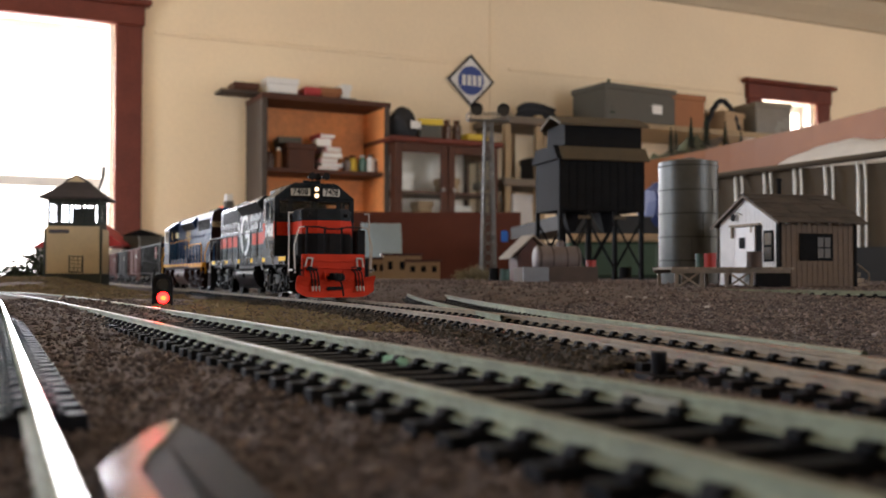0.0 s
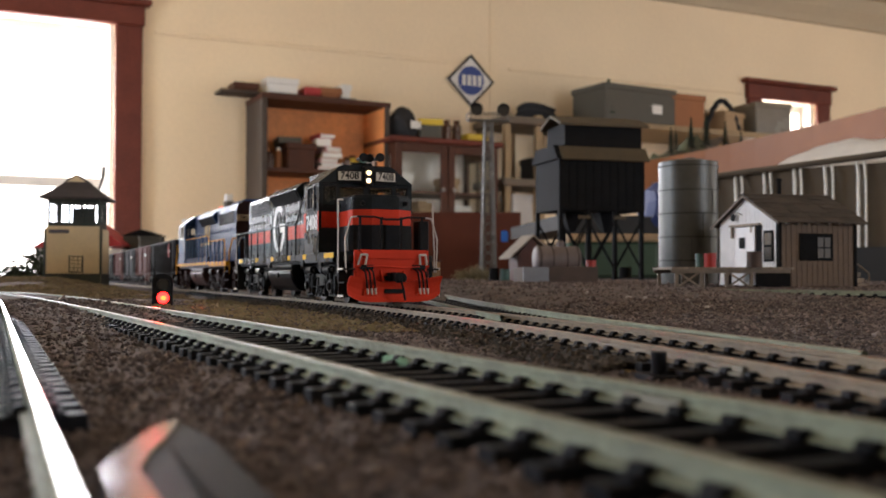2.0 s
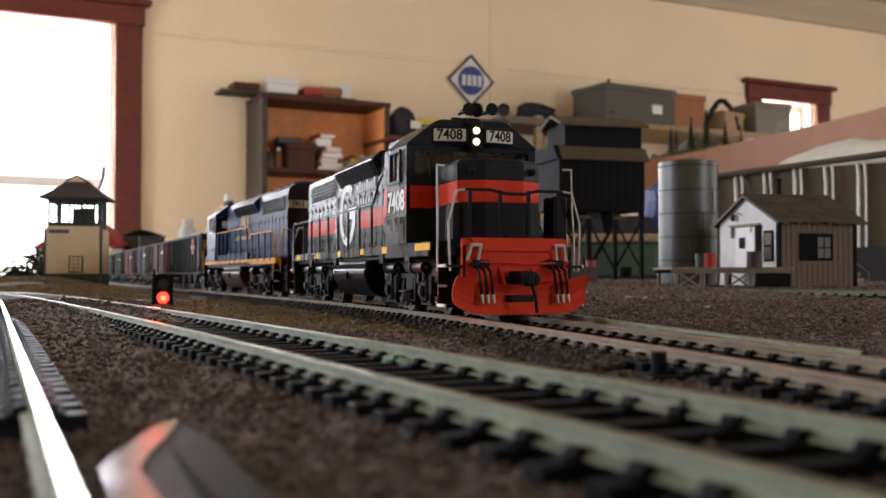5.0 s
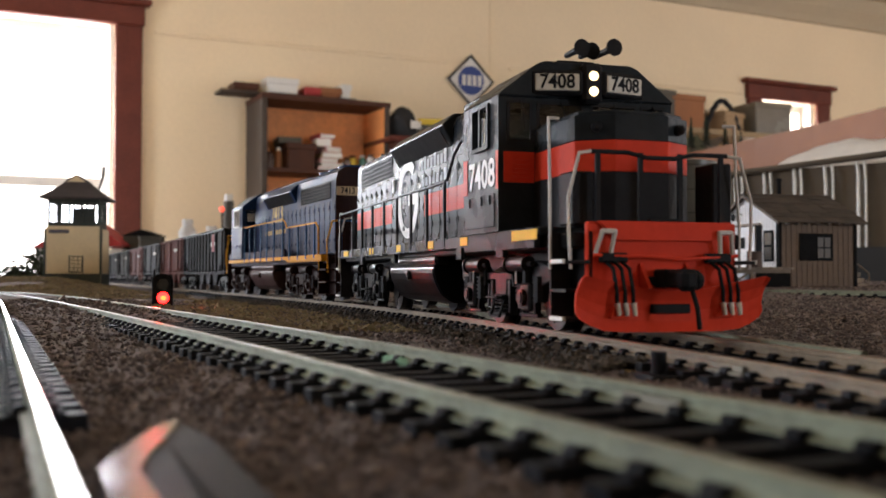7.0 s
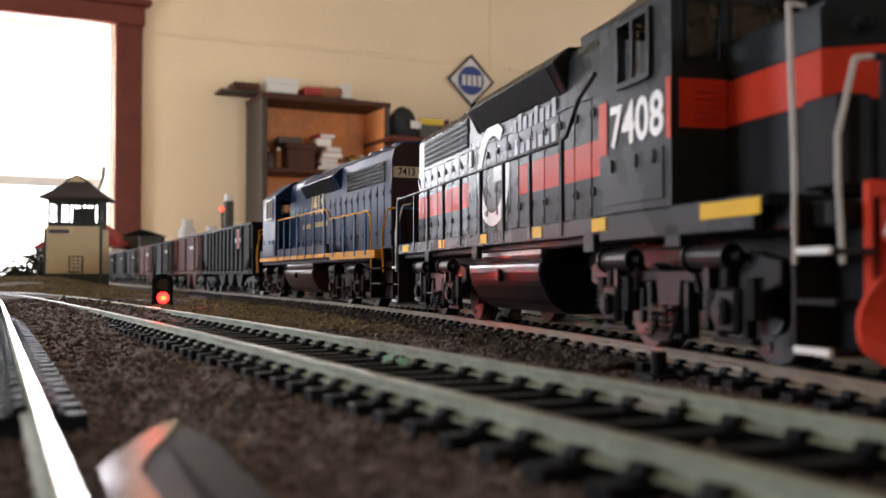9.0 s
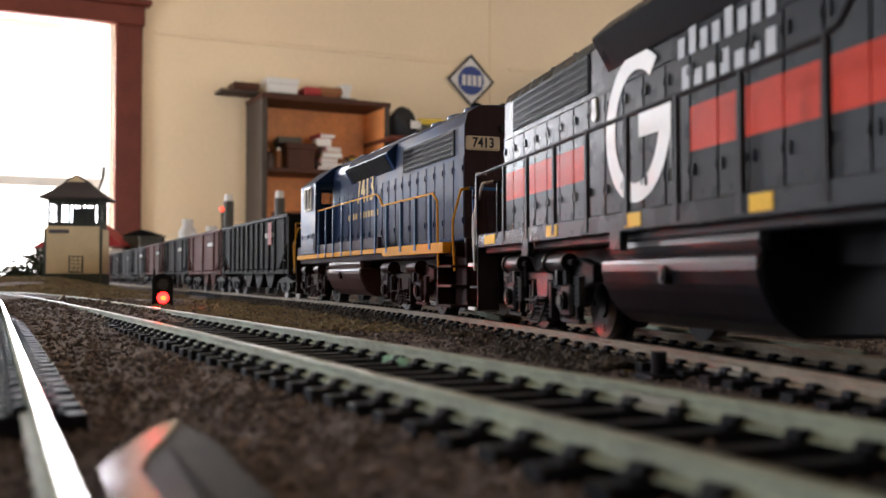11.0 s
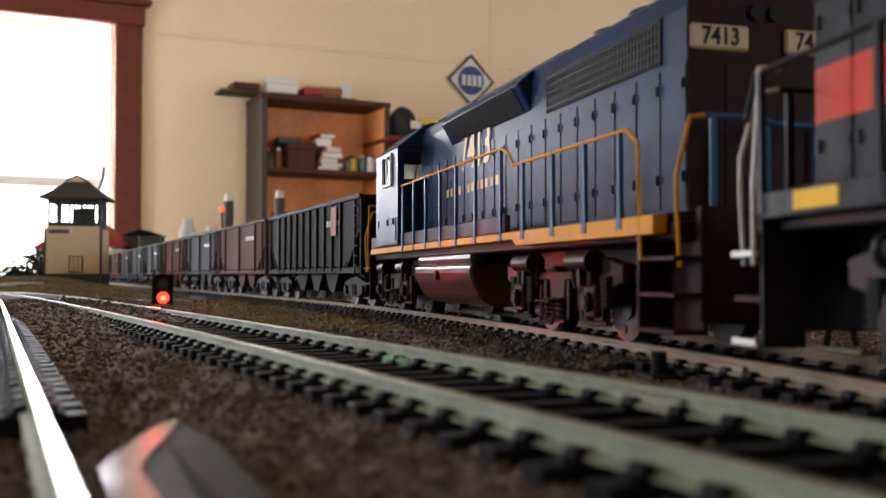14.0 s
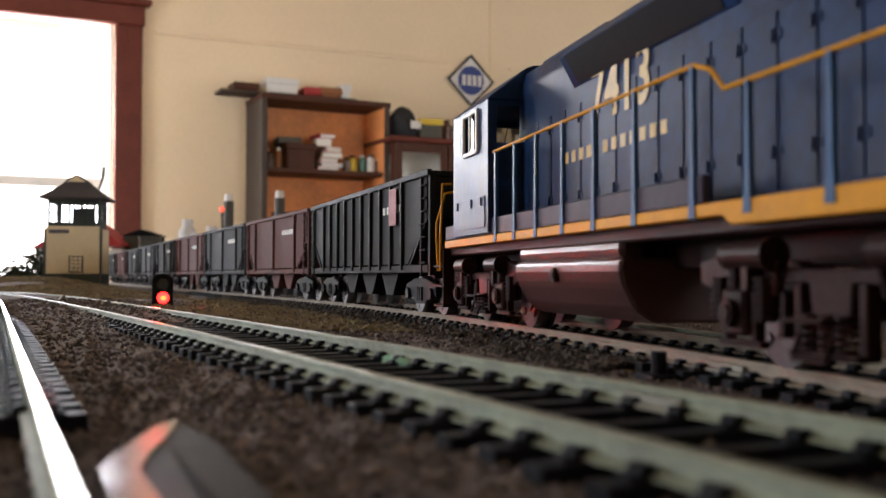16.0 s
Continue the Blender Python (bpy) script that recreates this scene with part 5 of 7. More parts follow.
drum(143, 548, 14.6, 3.2, 7.6, DRUM_RED, "red oil drum on the loading platform")
drum(139, 551, 14.6, 2.9, 7.4, DRUM_GREEN, "green oil drum on the loading platform")
drum(160, 526, 14.6, 3.6, 8.0, mat("rusty_barrel", (0.08, 0.05, 0.04), 0.7, scale=100, vary=0.3), "rusty brown barrel on the loading platform")
drum(118, 815, 10.5, 3.8, 12, DRUM_RED, "red drum beside the horizontal tank")
drum(45, 900, 6.0, 4.2, 11, SOOT, "black drum at the foot of the mast")
drum(54, 895, 6.0, 4.2, 10, DRUM_GREEN, "dark green drum near the mast")


def light_mast():
    g = thing("floodlight_mast", "tall grey lattice mast with two floodlights", "light mast", pose(53 * MM, 1200 * MM, 8.0 * MM, 0, 0, 8))
    H, B, T = 184, 8.2, 4.2
    half = lambda z: B + (T - B) * z / H
    for sx in (-1, 1):
        for sy in (-1, 1):
            part("leg", Shape().tube([(sx * B, sy * B, -4), (sx * T, sy * T, H)], 1.25, 6), LATTICE, g)
    n = 16
    for k in range(n):
        z0, z1 = k * H / n, (k + 1) * H / n
        h0, h1 = half(z0), half(z1)
        for q in range(4):
            c0, c1 = [((-1, -1), (1, -1), (1, 1), (-1, 1))[(q + d) % 4] for d in (0, 1)]
            s = Shape().cyl((c0[0] * h0, c0[1] * h0, z0), (c1[0] * h1, c1[1] * h1, z1), 0.7, n=5)
            s.cyl((c1[0] * h0, c1[1] * h0, z0), (c0[0] * h1, c0[1] * h1, z1), 0.7, n=5)
            s.cyl((c0[0] * h1, c0[1] * h1, z1), (c1[0] * h1, c1[1] * h1, z1), 0.45, n=5)
            part("lattice_brace", s, LATTICE, g)
    part("deck", Shape().box(-25, 25, -6.5, 6.5, H, H + 1.6, 0.2), LATTICE, g)
    s = Shape()
    for y in (-6, 6):
        s.tube([(-25, y, H + 1), (-25, y, H + 9), (25, y, H + 9), (25, y, H + 1)], 0.5, 6)
        for x in np.arange(-20, 21, 5):
            s.cyl((x, y, H + 1), (x, y, H + 9), 0.4, n=5)
    part("deck_rail", s, LATTICE, g)
    for x in (-15, 17):
        fl = part("floodlight", Shape().cyl((x, 3, H + 14), (x, -7, H + 13), 5.0, 7.6, n=20).ball((x, 4, H + 14.2), 5.2, n=12), SOOT, g)
        part("bracket", Shape().tube([(x - 6, -1, H + 2), (x - 6, -1, H + 13), (x + 6, -1, H + 13), (x + 6, -1, H + 2)], 0.6, 6), LATTICE, fl)
        part("lens", Shape().cyl((x, -7.0, H + 13), (x, -7.3, H + 13), 7.0, n=20), LENS_DARK, fl)
    return g


light_mast()


def small_hut():
    g = thing("section_hut", "small dull red hut with pale roof edge", "building", pose(83 * MM, 1000 * MM, 8.5 * MM, 0, 0, 14))
    part("wall", Shape().box(-15, 15, -14, 14, -3, 22), BRICK_RED, g)
    part("gable", Shape().prism([(-15, 22), (0, 38), (15, 22)], "y", -13.9, 13.9), BRICK_RED, g)
    for e in (-1, 1):
        part("roof", Shape().prism([(0, 39.5), (0, 41.5), (e * 24, 19.5), (e * 24, 17.8)], "y", -18, 18), RAW_TIMBER, g)
    part("doorway", Shape().box(5, 11, -14.4, -13.9, 2, 18), SOOT, g)
    for k in range(9):
        part("batten", Shape().box(-14 + k * 3.4, -13.4 + k * 3.4, -14.35, -14.0, 0, 22), BRICK_RED, g)
    return g


small_hut()


def fuel_tank_on_cradle():
    g = thing("horizontal_tank", "dusty horizontal fuel tank on a brown cradle", "tank", pose(88 * MM, 800 * MM, 4.5 * MM, 0, 0, 10))
    s = Shape().cyl((-15, 0, 18.5), (17, 0, 18.5), 10.2, n=28)
    for x in (-15, 17):
        s.ball((x, 0, 18.5), 10.2, sx=0.3, n=20)
    part("tank_shell", s, PALE_TANK, g)
    part("filler", Shape().cyl((4, 0, 27), (4, 0, 31.5), 3.2, n=14).cyl((4, 0, 31.5), (4, 0, 33), 4.0, 2.0, n=14), PALE_TANK, g)
    for x in (-14, -4, 7, 16):
        part("strap", Shape().cyl((x - 0.6, 0, 18.5), (x + 0.6, 0, 18.5), 10.5, n=28), CONCRETE, g)
        part("saddle", Shape().box(x - 1.5, x + 1.5, -8, 8, 8, 14, 0.3), CONCRETE, g)
    part("tray_wall", Shape().box(-10, 29, -17, -15.5, -4, 12.6, 0.2), CONCRETE, g)
    part("tray_wall", Shape().box(-30, -10, -17, -15.5, -4, 12.2, 0.2), mat("bluish_sheet", (0.20, 0.22, 0.26), 0.5, scale=60, vary=0.2), g)
    part("tray_wall", Shape().box(-30, -28.5, -15.5, 15, -4, 12, 0.2), CONCRETE, g)
    part("tray_wall", Shape().box(27.5, 29, -15.5, 15, -4, 12, 0.2), CONCRETE, g)
    part("tray_floor", Shape().box(-29, 28, -15, 15, -4, 8), CONCRETE, g)
    return g


fuel_tank_on_cradle()


def coal_tipple():
    g = thing("coal_tipple", "black timber coal loader on tall braced legs", "building", pose(180 * MM, 1290 * MM, 8.0 * MM, 0, 0, 16))
    part("bunker", Shape().box(-52, 62, -40, 40, 82, 146, 0.5), SOOT, g)
    part("bunker_roof", Shape().prism([(-44, 144), (-30, 162), (30, 162), (44, 144)], "x", -56, 66, 0.4), SOOT, g)
    part("roof_edge", Shape().prism([(-45, 143), (-33, 160), (-34, 161), (-47, 144)], "x", -50, 66), TAN_ROOF, g)
    part("penthouse", Shape().box(-40, 64, -28, 30, 158, 190, 0.5), SOOT, g)
    part("penthouse_roof", Shape().prism([(-34, 187), (0, 200), (34, 187), (34, 190), (0, 203), (-34, 190)], "x", -48, 72), TAN_ROOF, g)
    for k in range(11):
        part("batten", Shape().box(-50 + k * 10.8, -49 + k * 10.8, -40.6, -40, 82, 144), SOOT, g)
    for x in (-50, -14, 22, 58):
        for y in (-38, 38):
            part("leg", Shape().box(x - 2.4, x + 2.4, y - 2.4, y + 2.4, -4, 84), SOOT, g)
    for x in (-50, -14, 22):
        for a, b in ((10, 70), (70, 10)):
            part("brace", Shape().tube([(x, -38, a), (x + 36, -38, b)], 1.5, 5), SOOT, g)
            part("brace", Shape().tube([(x, 38, a), (x + 36, 38, b)], 1.5, 5), SOOT, g)
    for x in (-20, 28):
        b = bmesh.new()
        bmesh.ops.create_cone(b, cap_ends=True, segments=4, radius1=5, radius2=22, depth=26)
        s = Shape()
        s.take(b, Matrix.Translation((x, 0, 70)) @ Matrix.Rotation(radians(45), 4, "Z"))
        part("chute", s, SOOT, g)
        part("chute_lip", Shape().box(x - 8, x + 8, -41, -40.7, 72, 76), TAN_ROOF, g)
    return g


coal_tipple()
drum(205, 1150, 8, 7, 12, SOOT, "black drum beneath the coal loader", "")


# ---- loose ballast, turf and debris ----
def island_mat(name, c0, c1, c2, rough=0.9):
    m = bpy.data.materials.new(name)
    m.use_nodes = True
    nt = m.node_tree
    b = nt.nodes["Principled BSDF"]
    b.inputs["Roughness"].default_value = rough
    geo = nt.nodes.new("ShaderNodeNewGeometry")
    ramp = nt.nodes.new("ShaderNodeValToRGB")
    ramp.color_ramp.elements[0].color, ramp.color_ramp.elements[1].color = (*c0, 1), (*c2, 1)
    e = ramp.color_ramp.elements.new(0.6)
    e.color = (*c1, 1)
    nt.links.new(geo.outputs["Random Per Island"], ramp.inputs[0])
    tc = nt.nodes.new("ShaderNodeTexCoord")
    n = nt.nodes.new("ShaderNodeTexNoise")
    n.inputs["Scale"].default_value, n.inputs["Detail"].default_value = 2500, 3
    nt.links.new(tc.outputs["Object"], n.inputs["Vector"])
    mix = nt.nodes.new("ShaderNodeMix")
    mix.data_type, mix.blend_type = "RGBA", "MULTIPLY"
    mix.inputs["Factor"].default_value = 0.5
    nt.links.new(ramp.outputs[0], mix.inputs[6])
    nt.links.new(n.outputs[0], mix.inputs[7])
    nt.links.new(mix.outputs[2], b.inputs["Base Color"])
    return m


BALLAST = island_mat("dark_brown_ballast", (0.060, 0.048, 0.047), (0.165, 0.128, 0.120), (0.34, 0.275, 0.25))
FAR_BALLAST = island_mat("brown_far_ballast", (0.10, 0.075, 0.068), (0.19, 0.145, 0.13), (0.34, 0.27, 0.25))
CHUNKS = island_mat("grey_ballast_chunks", (0.030, 0.026, 0.022), (0.085, 0.07, 0.058), (0.18, 0.15, 0.12))
TURF = island_mat("ochre_turf", (0.15, 0.11, 0.065), (0.30, 0.225, 0.12), (0.22, 0.20, 0.09))


def scatter(name, spots, sizes, material, label, category, seed, flat=0.75):
    """Many small irregular stones, one object."""
    rng = np.random.default_rng(seed)
    base = np.array([(1, 0, 0), (-1, 0, 0), (0, 1, 0), (0, -1, 0), (0, 0, 1), (0, 0, -1)], float)
    tri = np.array([(0, 2, 4), (2, 1, 4), (1, 3, 4), (3, 0, 4), (2, 0, 5), (1, 2, 5), (3, 1, 5), (0, 3, 5)])
    n = len(spots)
    v = base[None] * rng.uniform(0.55, 1.2, (n, 6, 1)) + rng.normal(0, 0.18, (n, 6, 3))
    ang = rng.uniform(0, 6.28, n)
    c, s_ = np.cos(ang)[:, None], np.sin(ang)[:, None]
    v = np.stack([v[..., 0] * c - v[..., 1] * s_, v[..., 0] * s_ + v[..., 1] * c, v[..., 2] * flat], -1)
    v = (v * np.asarray(sizes)[:, None, None] + np.asarray(spots)[:, None, :]) * MM
    faces = (tri[None] + (np.arange(n) * 6)[:, None, None]).reshape(-1, 3)
    me = bpy.data.meshes.new(name)
    me.from_pydata(v.reshape(-1, 3).tolist(), [], faces.tolist())
    return part(name, me, material, kind="stuff", label=label, category=category)


def ground_spots(n, y0, y1, seed, test, power=1.6, lift=0.15):
    rng = np.random.default_rng(seed)
    out = []
    while len(out) < n:
        y = y0 + (y1 - y0) * rng.random() ** power
        x = rng.uniform(-0.47, 0.47) * y * 1.05
        if test(x, y):
            out.append((x, y, ground_z(x, y) + lift))
    return out


def u_of(line, x, y):
    i = int(np.argmin((line.x - x) ** 2 + (line.y - y) ** 2))
    return (x - line.x[i]) * math.cos(line.th[i]) + (y - line.y[i]) * math.sin(line.th[i])


rng = np.random.default_rng(11)
pts = ground_spots(42000, 45, 420, 1, lambda x, y: True, 1.5)
scatter("ballast", pts, rng.gamma(3, 0.09, len(pts)) * (0.8 + np.array([p[1] for p in pts]) / 400), BALLAST, "loose dark brown ballast grains", "gravel", 21)
pts = ground_spots(30000, 230, 1100, 2, lambda x, y: x > float(np.interp(y, TRAIN.y, TRAIN.x)) + 22 or x < float(np.interp(y, TRAIN.y, TRAIN.x)) - 160, 1.0)
scatter("ballast", pts, rng.gamma(4, 0.10, len(pts)) * (0.7 + np.array([p[1] for p in pts]) / 700), FAR_BALLAST, "loose brown ballast grains on the far ground", "gravel", 22)
# chunky shoulder along the train's track
pts = []
for k in range(15000):
    a = 150 + 480 * rng.random() ** 1.4
    u = rng.choice((-1, 1), p=(0.8, 0.2)) * rng.uniform(10.5, 22)
    x, y, th = TRAIN.off(a, u)
    pts.append((x, y, -2.35 - (abs(u) - 10) * 0.13 + rng.uniform(-0.5, 0.4) + 0.5 * noise.noise(Vector((x * 0.3, y * 0.3, 5)))))
scatter("track_ballast", pts, rng.gamma(6, 0.095, len(pts)) * np.linspace(1, 1, len(pts)), CHUNKS, "chunky grey-brown ballast along the track", "gravel", 23)
pts = []
for k in range(3500):
    a = rng.uniform(160, 900)
    x, y, th = TRAIN.off(a, rng.uniform(-7, 7))
    pts.append((x, y, -2.55 + rng.uniform(-0.3, 0.3)))
scatter("track_ballast", pts, rng.gamma(5, 0.11, len(pts)), CHUNKS, "ballast between the rails", "gravel", 24)


def turf_test(x, y):
    u = u_of(TRAIN, x, y)
    w = u_of(MIDDLE, x, y)
    return u < -20 and w > 14 and noise.noise(Vector((x * 0.012, y * 0.012, 1))) > -0.25


pts = ground_spots(26000, 240, 780, 3, turf_test, 1.0, 0.2)
scatter("turf", pts, rng.gamma(3, 0.22, len(pts)), TURF, "ochre and olive ground turf between the tracks", "turf", 25, 0.5)

# pale debris on the ground; four at y 105-121 stand for tie-end paint dabs
DEBRIS = mat("pale_debris", (0.55, 0.52, 0.48), 0.7, scale=300, vary=0.2)
for x, y, r in ((78, 430, 1.5), (84, 425, 1.1), (90, 422, 0.9), (93, 360, 1.3), (65, 460, 1.0), (62, 185, 1.1), (-18.6, 121, 0.55), (-15.6, 116, 0.6), (-12.9, 111.6, 0.6), (-10.2, 105.6, 0.75), (-5.0, 101, 0.9)):
    s = Shape()
    b = bmesh.new()
    bmesh.ops.create_icosphere(b, subdivisions=1, radius=r)
    s.take(b, Matrix.Rotation(x, 4, "X") @ Matrix.Diagonal((1, 0.7, 0.5, 1)))
    ob = part("pebble", s, DEBRIS, label="small pale stone chip or paint dab by the track", category="pebble", group="pale chips")
    ob.location = (x * MM, y * MM, (ground_z(x, y) + 0.35 + (1.2 if y < 110 else 0)) * MM)

# a strip of cork roadbed shows beside the ties
s = Shape().box(-1.6, 1.6, -11, 11, -1.0, 0.6, 0.2)
ob = part("cork_strip", s, mat("yellow_cork", (0.50, 0.33, 0.12), 0.85, scale=300, vary=0.35, bump=0.5), label="strip of yellow cork roadbed beside the ties", category="roadbed")
ob.matrix_world = pose(27.5 * MM, 142 * MM, -4.0 * MM, 0, 0, 12)
# a short switch stand beside the train's track
g = thing("switch_lever", "black plastic switch lever beside the track", "switch", pose(27.6 * MM, 131 * MM, -4.4 * MM, 0, 0, 12))
part("block", Shape().box(-2.2, 2.2, -3, 3, -0.5, 1.8, 0.2), TIE, g)
part("peg", Shape().cyl((0, 0, 1.8), (0, 0, 4.6), 1.0, n=12), TIE, g)
part("arm", Shape().box(1.0, 13, -0.8, 0.8, 1.6, 2.4, 0.2), TIE, g)

# a dark metal rerailing ramp beside the bright rail, close to the camera
RAMP = mat("dark_smooth_metal", (0.036, 0.038, 0.046), 0.5, scale=150, vary=0.45, bump=0.12, spec=0.05)
RAMP_LIP = mat("edge_highlight_metal", (0.36, 0.38, 0.43), 0.22, metal=0.95, scale=150, vary=0.15, bump=0.03)
g = thing("rerailing_ramp", "dark smooth metal ramp with bright edge beside the rail", "ramp")
s = Shape().prism([(-22.0, 86.0), (-15.8, 73), (-9.0, 55), (2.5, 30), (-6.0, 30), (-14.6, 50.5), (-19.4, 62), (-20.8, 73)], "z", -5.2, -2.1)
for v_ in s.bm.verts:
    if v_.co.y > 80 and v_.co.z > -3:
        v_.co.z = -2.4
bmesh.ops.triangulate(s.bm, faces=s.bm.faces[:])
part("plate", s, RAMP, g)
# the edge's highlight, built as a bright strip that falls towards the far tip
s = Shape()
b = bmesh.new()
left = [(-22.6, 86.4), (-22.5, 82), (-22.3, 78), (-22.0, 74), (-21.5, 68), (-20.7, 62), (-16.0, 50.5), (-7.2, 30)]
right = [(x + w, y) for (x, y), w in zip(left, (0.5, 1.3, 1.7, 2.0, 2.2, 2.4, 2.6, 2.6))]
tops = [(z, z - 0.06) for z in (-2.2, -2.0, -1.9, -1.82, -1.78, -1.75, -1.75, -1.75)]
rows = [[b.verts.new((l[0], l[1], -5.2)), b.verts.new((l[0], l[1], z[0])), b.verts.new((r[0], r[1], z[1])), b.verts.new((r[0], r[1], -5.2))] for l, r, z in zip(left, right, tops)]
for m_, n_ in zip(rows, rows[1:]):
    for q in range(4):
        b.faces.new((m_[q], m_[(q + 1) % 4], n_[(q + 1) % 4], n_[q]))
b.faces.new(rows[0][::-1])
b.faces.new(rows[-1])
bmesh.ops.recalc_face_normals(b, faces=b.faces[:])
part("lip", s.take(b), RAMP_LIP, g, "bright metal lip standing in for the edge highlight", smooth=False)
for k in range(5):
    a, e = Vector((-19.0 + 1.3 * k, 72 - 3.6 * k)), Vector((-4.2 + 1.25 * k, 31))
    n = Vector((e - a).normalized().yx) * 0.10
    n.x = -n.x
    part("ridge", Shape().prism([tuple(a + n), tuple(e + n), tuple(e - n), tuple(a - n)], "z", -2.3, -2.0), RAMP, g)

# a crust of green corrosion on the middle track's far rail
s = Shape()
b = bmesh.new()
bmesh.ops.create_icosphere(b, subdivisions=3, radius=1.0)
for v_ in b.verts:
    v_.co = Vector((v_.co.x * 0.9, v_.co.y * 4.2, v_.co.z * 0.9)) * (1 + 0.35 * noise.noise(v_.co * 2.5))
s.take(b)
ob = part("corrosion_crust", s, mat("verdigris", (0.22, 0.42, 0.27), 0.8, scale=300, vary=0.4, bump=0.5), label="pale green corrosion crust on the rail's foot", category="crust")
x, y, th = MIDDLE.off(78, 7.6)
ob.matrix_world = Matrix.Translation((x * MM, y * MM, -1.5 * MM)) @ Matrix.Rotation(th, 4, "Z")


# ---- things along the room's long wall, in metres, in the wall's own frame: x along it, -y into the room ----
GLASS = glass("cabinet_glass", (0.9, 0.9, 0.85))
CARD_GREY = mat("grey_green_box", (0.075, 0.07, 0.055), 0.7, scale=8, vary=0.15)
CARD_ORANGE = mat("orange_brown_card", (0.28, 0.11, 0.04), 0.75, scale=8, vary=0.15)
CARD_TAN = mat("tan_card", (0.36, 0.24, 0.13), 0.75, scale=8, vary=0.15)
PAPER = mat("white_paper", (0.72, 0.70, 0.66), 0.7, scale=10, vary=0.08)
DARK_BAG = mat("black_fabric", (0.015, 0.015, 0.017), 0.8, scale=30, vary=0.3, bump=0.4)
YELLOW_CARD = mat("yellow_card", (0.60, 0.42, 0.03), 0.6, scale=10, vary=0.1)
BROWN_JAR = mat("brown_jar", (0.10, 0.05, 0.03), 0.3, scale=20, vary=0.3)
RED_CARD = mat("red_card", (0.40, 0.03, 0.03), 0.6, scale=10, vary=0.15)
PINK_PAPER = mat("pink_paper", (0.55, 0.30, 0.28), 0.7, scale=10, vary=0.15)
GREEN_JAR = mat("green_jar", (0.05, 0.14, 0.10), 0.35, scale=20, vary=0.2)
CLEAR_BIN = mat("cloudy_plastic", (0.16, 0.14, 0.11), 0.25, scale=6, vary=0.2)
SIGN_WHITE = mat("sign_white", (0.70, 0.68, 0.64), 0.5, scale=20, vary=0.05)
SIGN_BLUE = mat("sign_blue", (0.02, 0.05, 0.22), 0.5, scale=20, vary=0.1)
SHELF_GREY = mat("grey_brown_shelf", (0.13, 0.10, 0.07), 0.7, scale=8, vary=0.25)
TIMBER = mat("pale_shelf_timber", (0.30, 0.21, 0.11), 0.7, scale=9, vary=0.25)


def at_wall(x, y, z, turn=0):
    return WALL_M @ pose(x, y, z, 0, 0, turn)


def on_wall(name, label, category, x, y, z, turn=0, group=""):
    return thing(name, label, category, at_wall(x, y, z, turn), group)


def crate(x, y, z, w, d, h, m_, label, name="carton", turn=0, tape=None, paper=None):
    g = on_wall(name, label, "box", x, y, z, turn, "stored boxes")
    part("body", Shape(1).box(-w / 2, w / 2, -d / 2, d / 2, 0, h, 0.006), m_, g)
    part("lid", Shape(1).box(-w / 2 - 0.006, w / 2 + 0.006, -d / 2 - 0.006, d / 2 + 0.006, h - 0.03, h + 0.004, 0.004), tape or m_, g)
    if paper:
        part("paper_label", Shape(1).box(paper[0], paper[1], -d / 2 - 0.008, -d / 2 - 0.002, paper[2], paper[3]), PAPER, g, "white paper label")
    return g


# open pine bookcase
bk = on_wall("bookcase", "open bookcase with orange pine back and dark sides", "bookcase", 0.81, -0.16, 0)
x0, x1, y0, y1 = -0.325, 0.36, -0.14, 0.15
part("side_panel", Shape(1).box(x0, x0 + 0.03, y0, y1, FLOOR_Z, 0.90, 0.003), GREYWOOD, bk)
part("side_panel", Shape(1).box(x1 - 0.03, x1, y0, y1, FLOOR_Z, 0.90, 0.003), GREYWOOD, bk)
part("top", Shape(1).box(x0 - 0.005, x1 + 0.005, y0, y1, 0.885, 0.912, 0.003), DARKWOOD, bk)
part("back_panel", Shape(1).box(x0 + 0.03, x1 - 0.03, y1 - 0.02, y1 - 0.005, FLOOR_Z, 0.885), PINE, bk)
part("side_lining", Shape(1).box(x1 - 0.036, x1 - 0.0305, y0 + 0.004, y1 - 0.021, FLOOR_Z, 0.884), PINE, bk, "orange pine inner face")
for z in (0.525, 0.10, -0.35, -0.8):
    part("shelf", Shape(1).box(x0 + 0.03, x1 - 0.037, y0 + 0.005, y1 - 0.02, z, z + 0.022, 0.002), DARKWOOD, bk)
# a narrow wall shelf beside and above it, with a clear tray
g = on_wall("wall_shelf", "narrow wall shelf above the bookcase", "shelf", 0.62, -0.08, 0.93)
part("board", Shape(1).box(-0.30, 0.42, -0.07, 0.07, 0, 0.015, 0.002), GREYWOOD, g)
for x, w, h, m_, lab in ((0.64, 0.16, 0.075, PAPER, "white glossy box on the wall shelf"), (0.80, 0.08, 0.04, RED_CARD, "red box on the wall shelf"), (0.90, 0.11, 0.045, CARD_ORANGE, "brown box on the wall shelf"), (0.985, 0.05, 0.07, PAPER, "white packet on the wall shelf"), (0.45, 0.12, 0.035, DARKWOOD, "dark box on the wall shelf")):
    crate(x, -0.09, 0.945, w, 0.11, h, m_, lab)
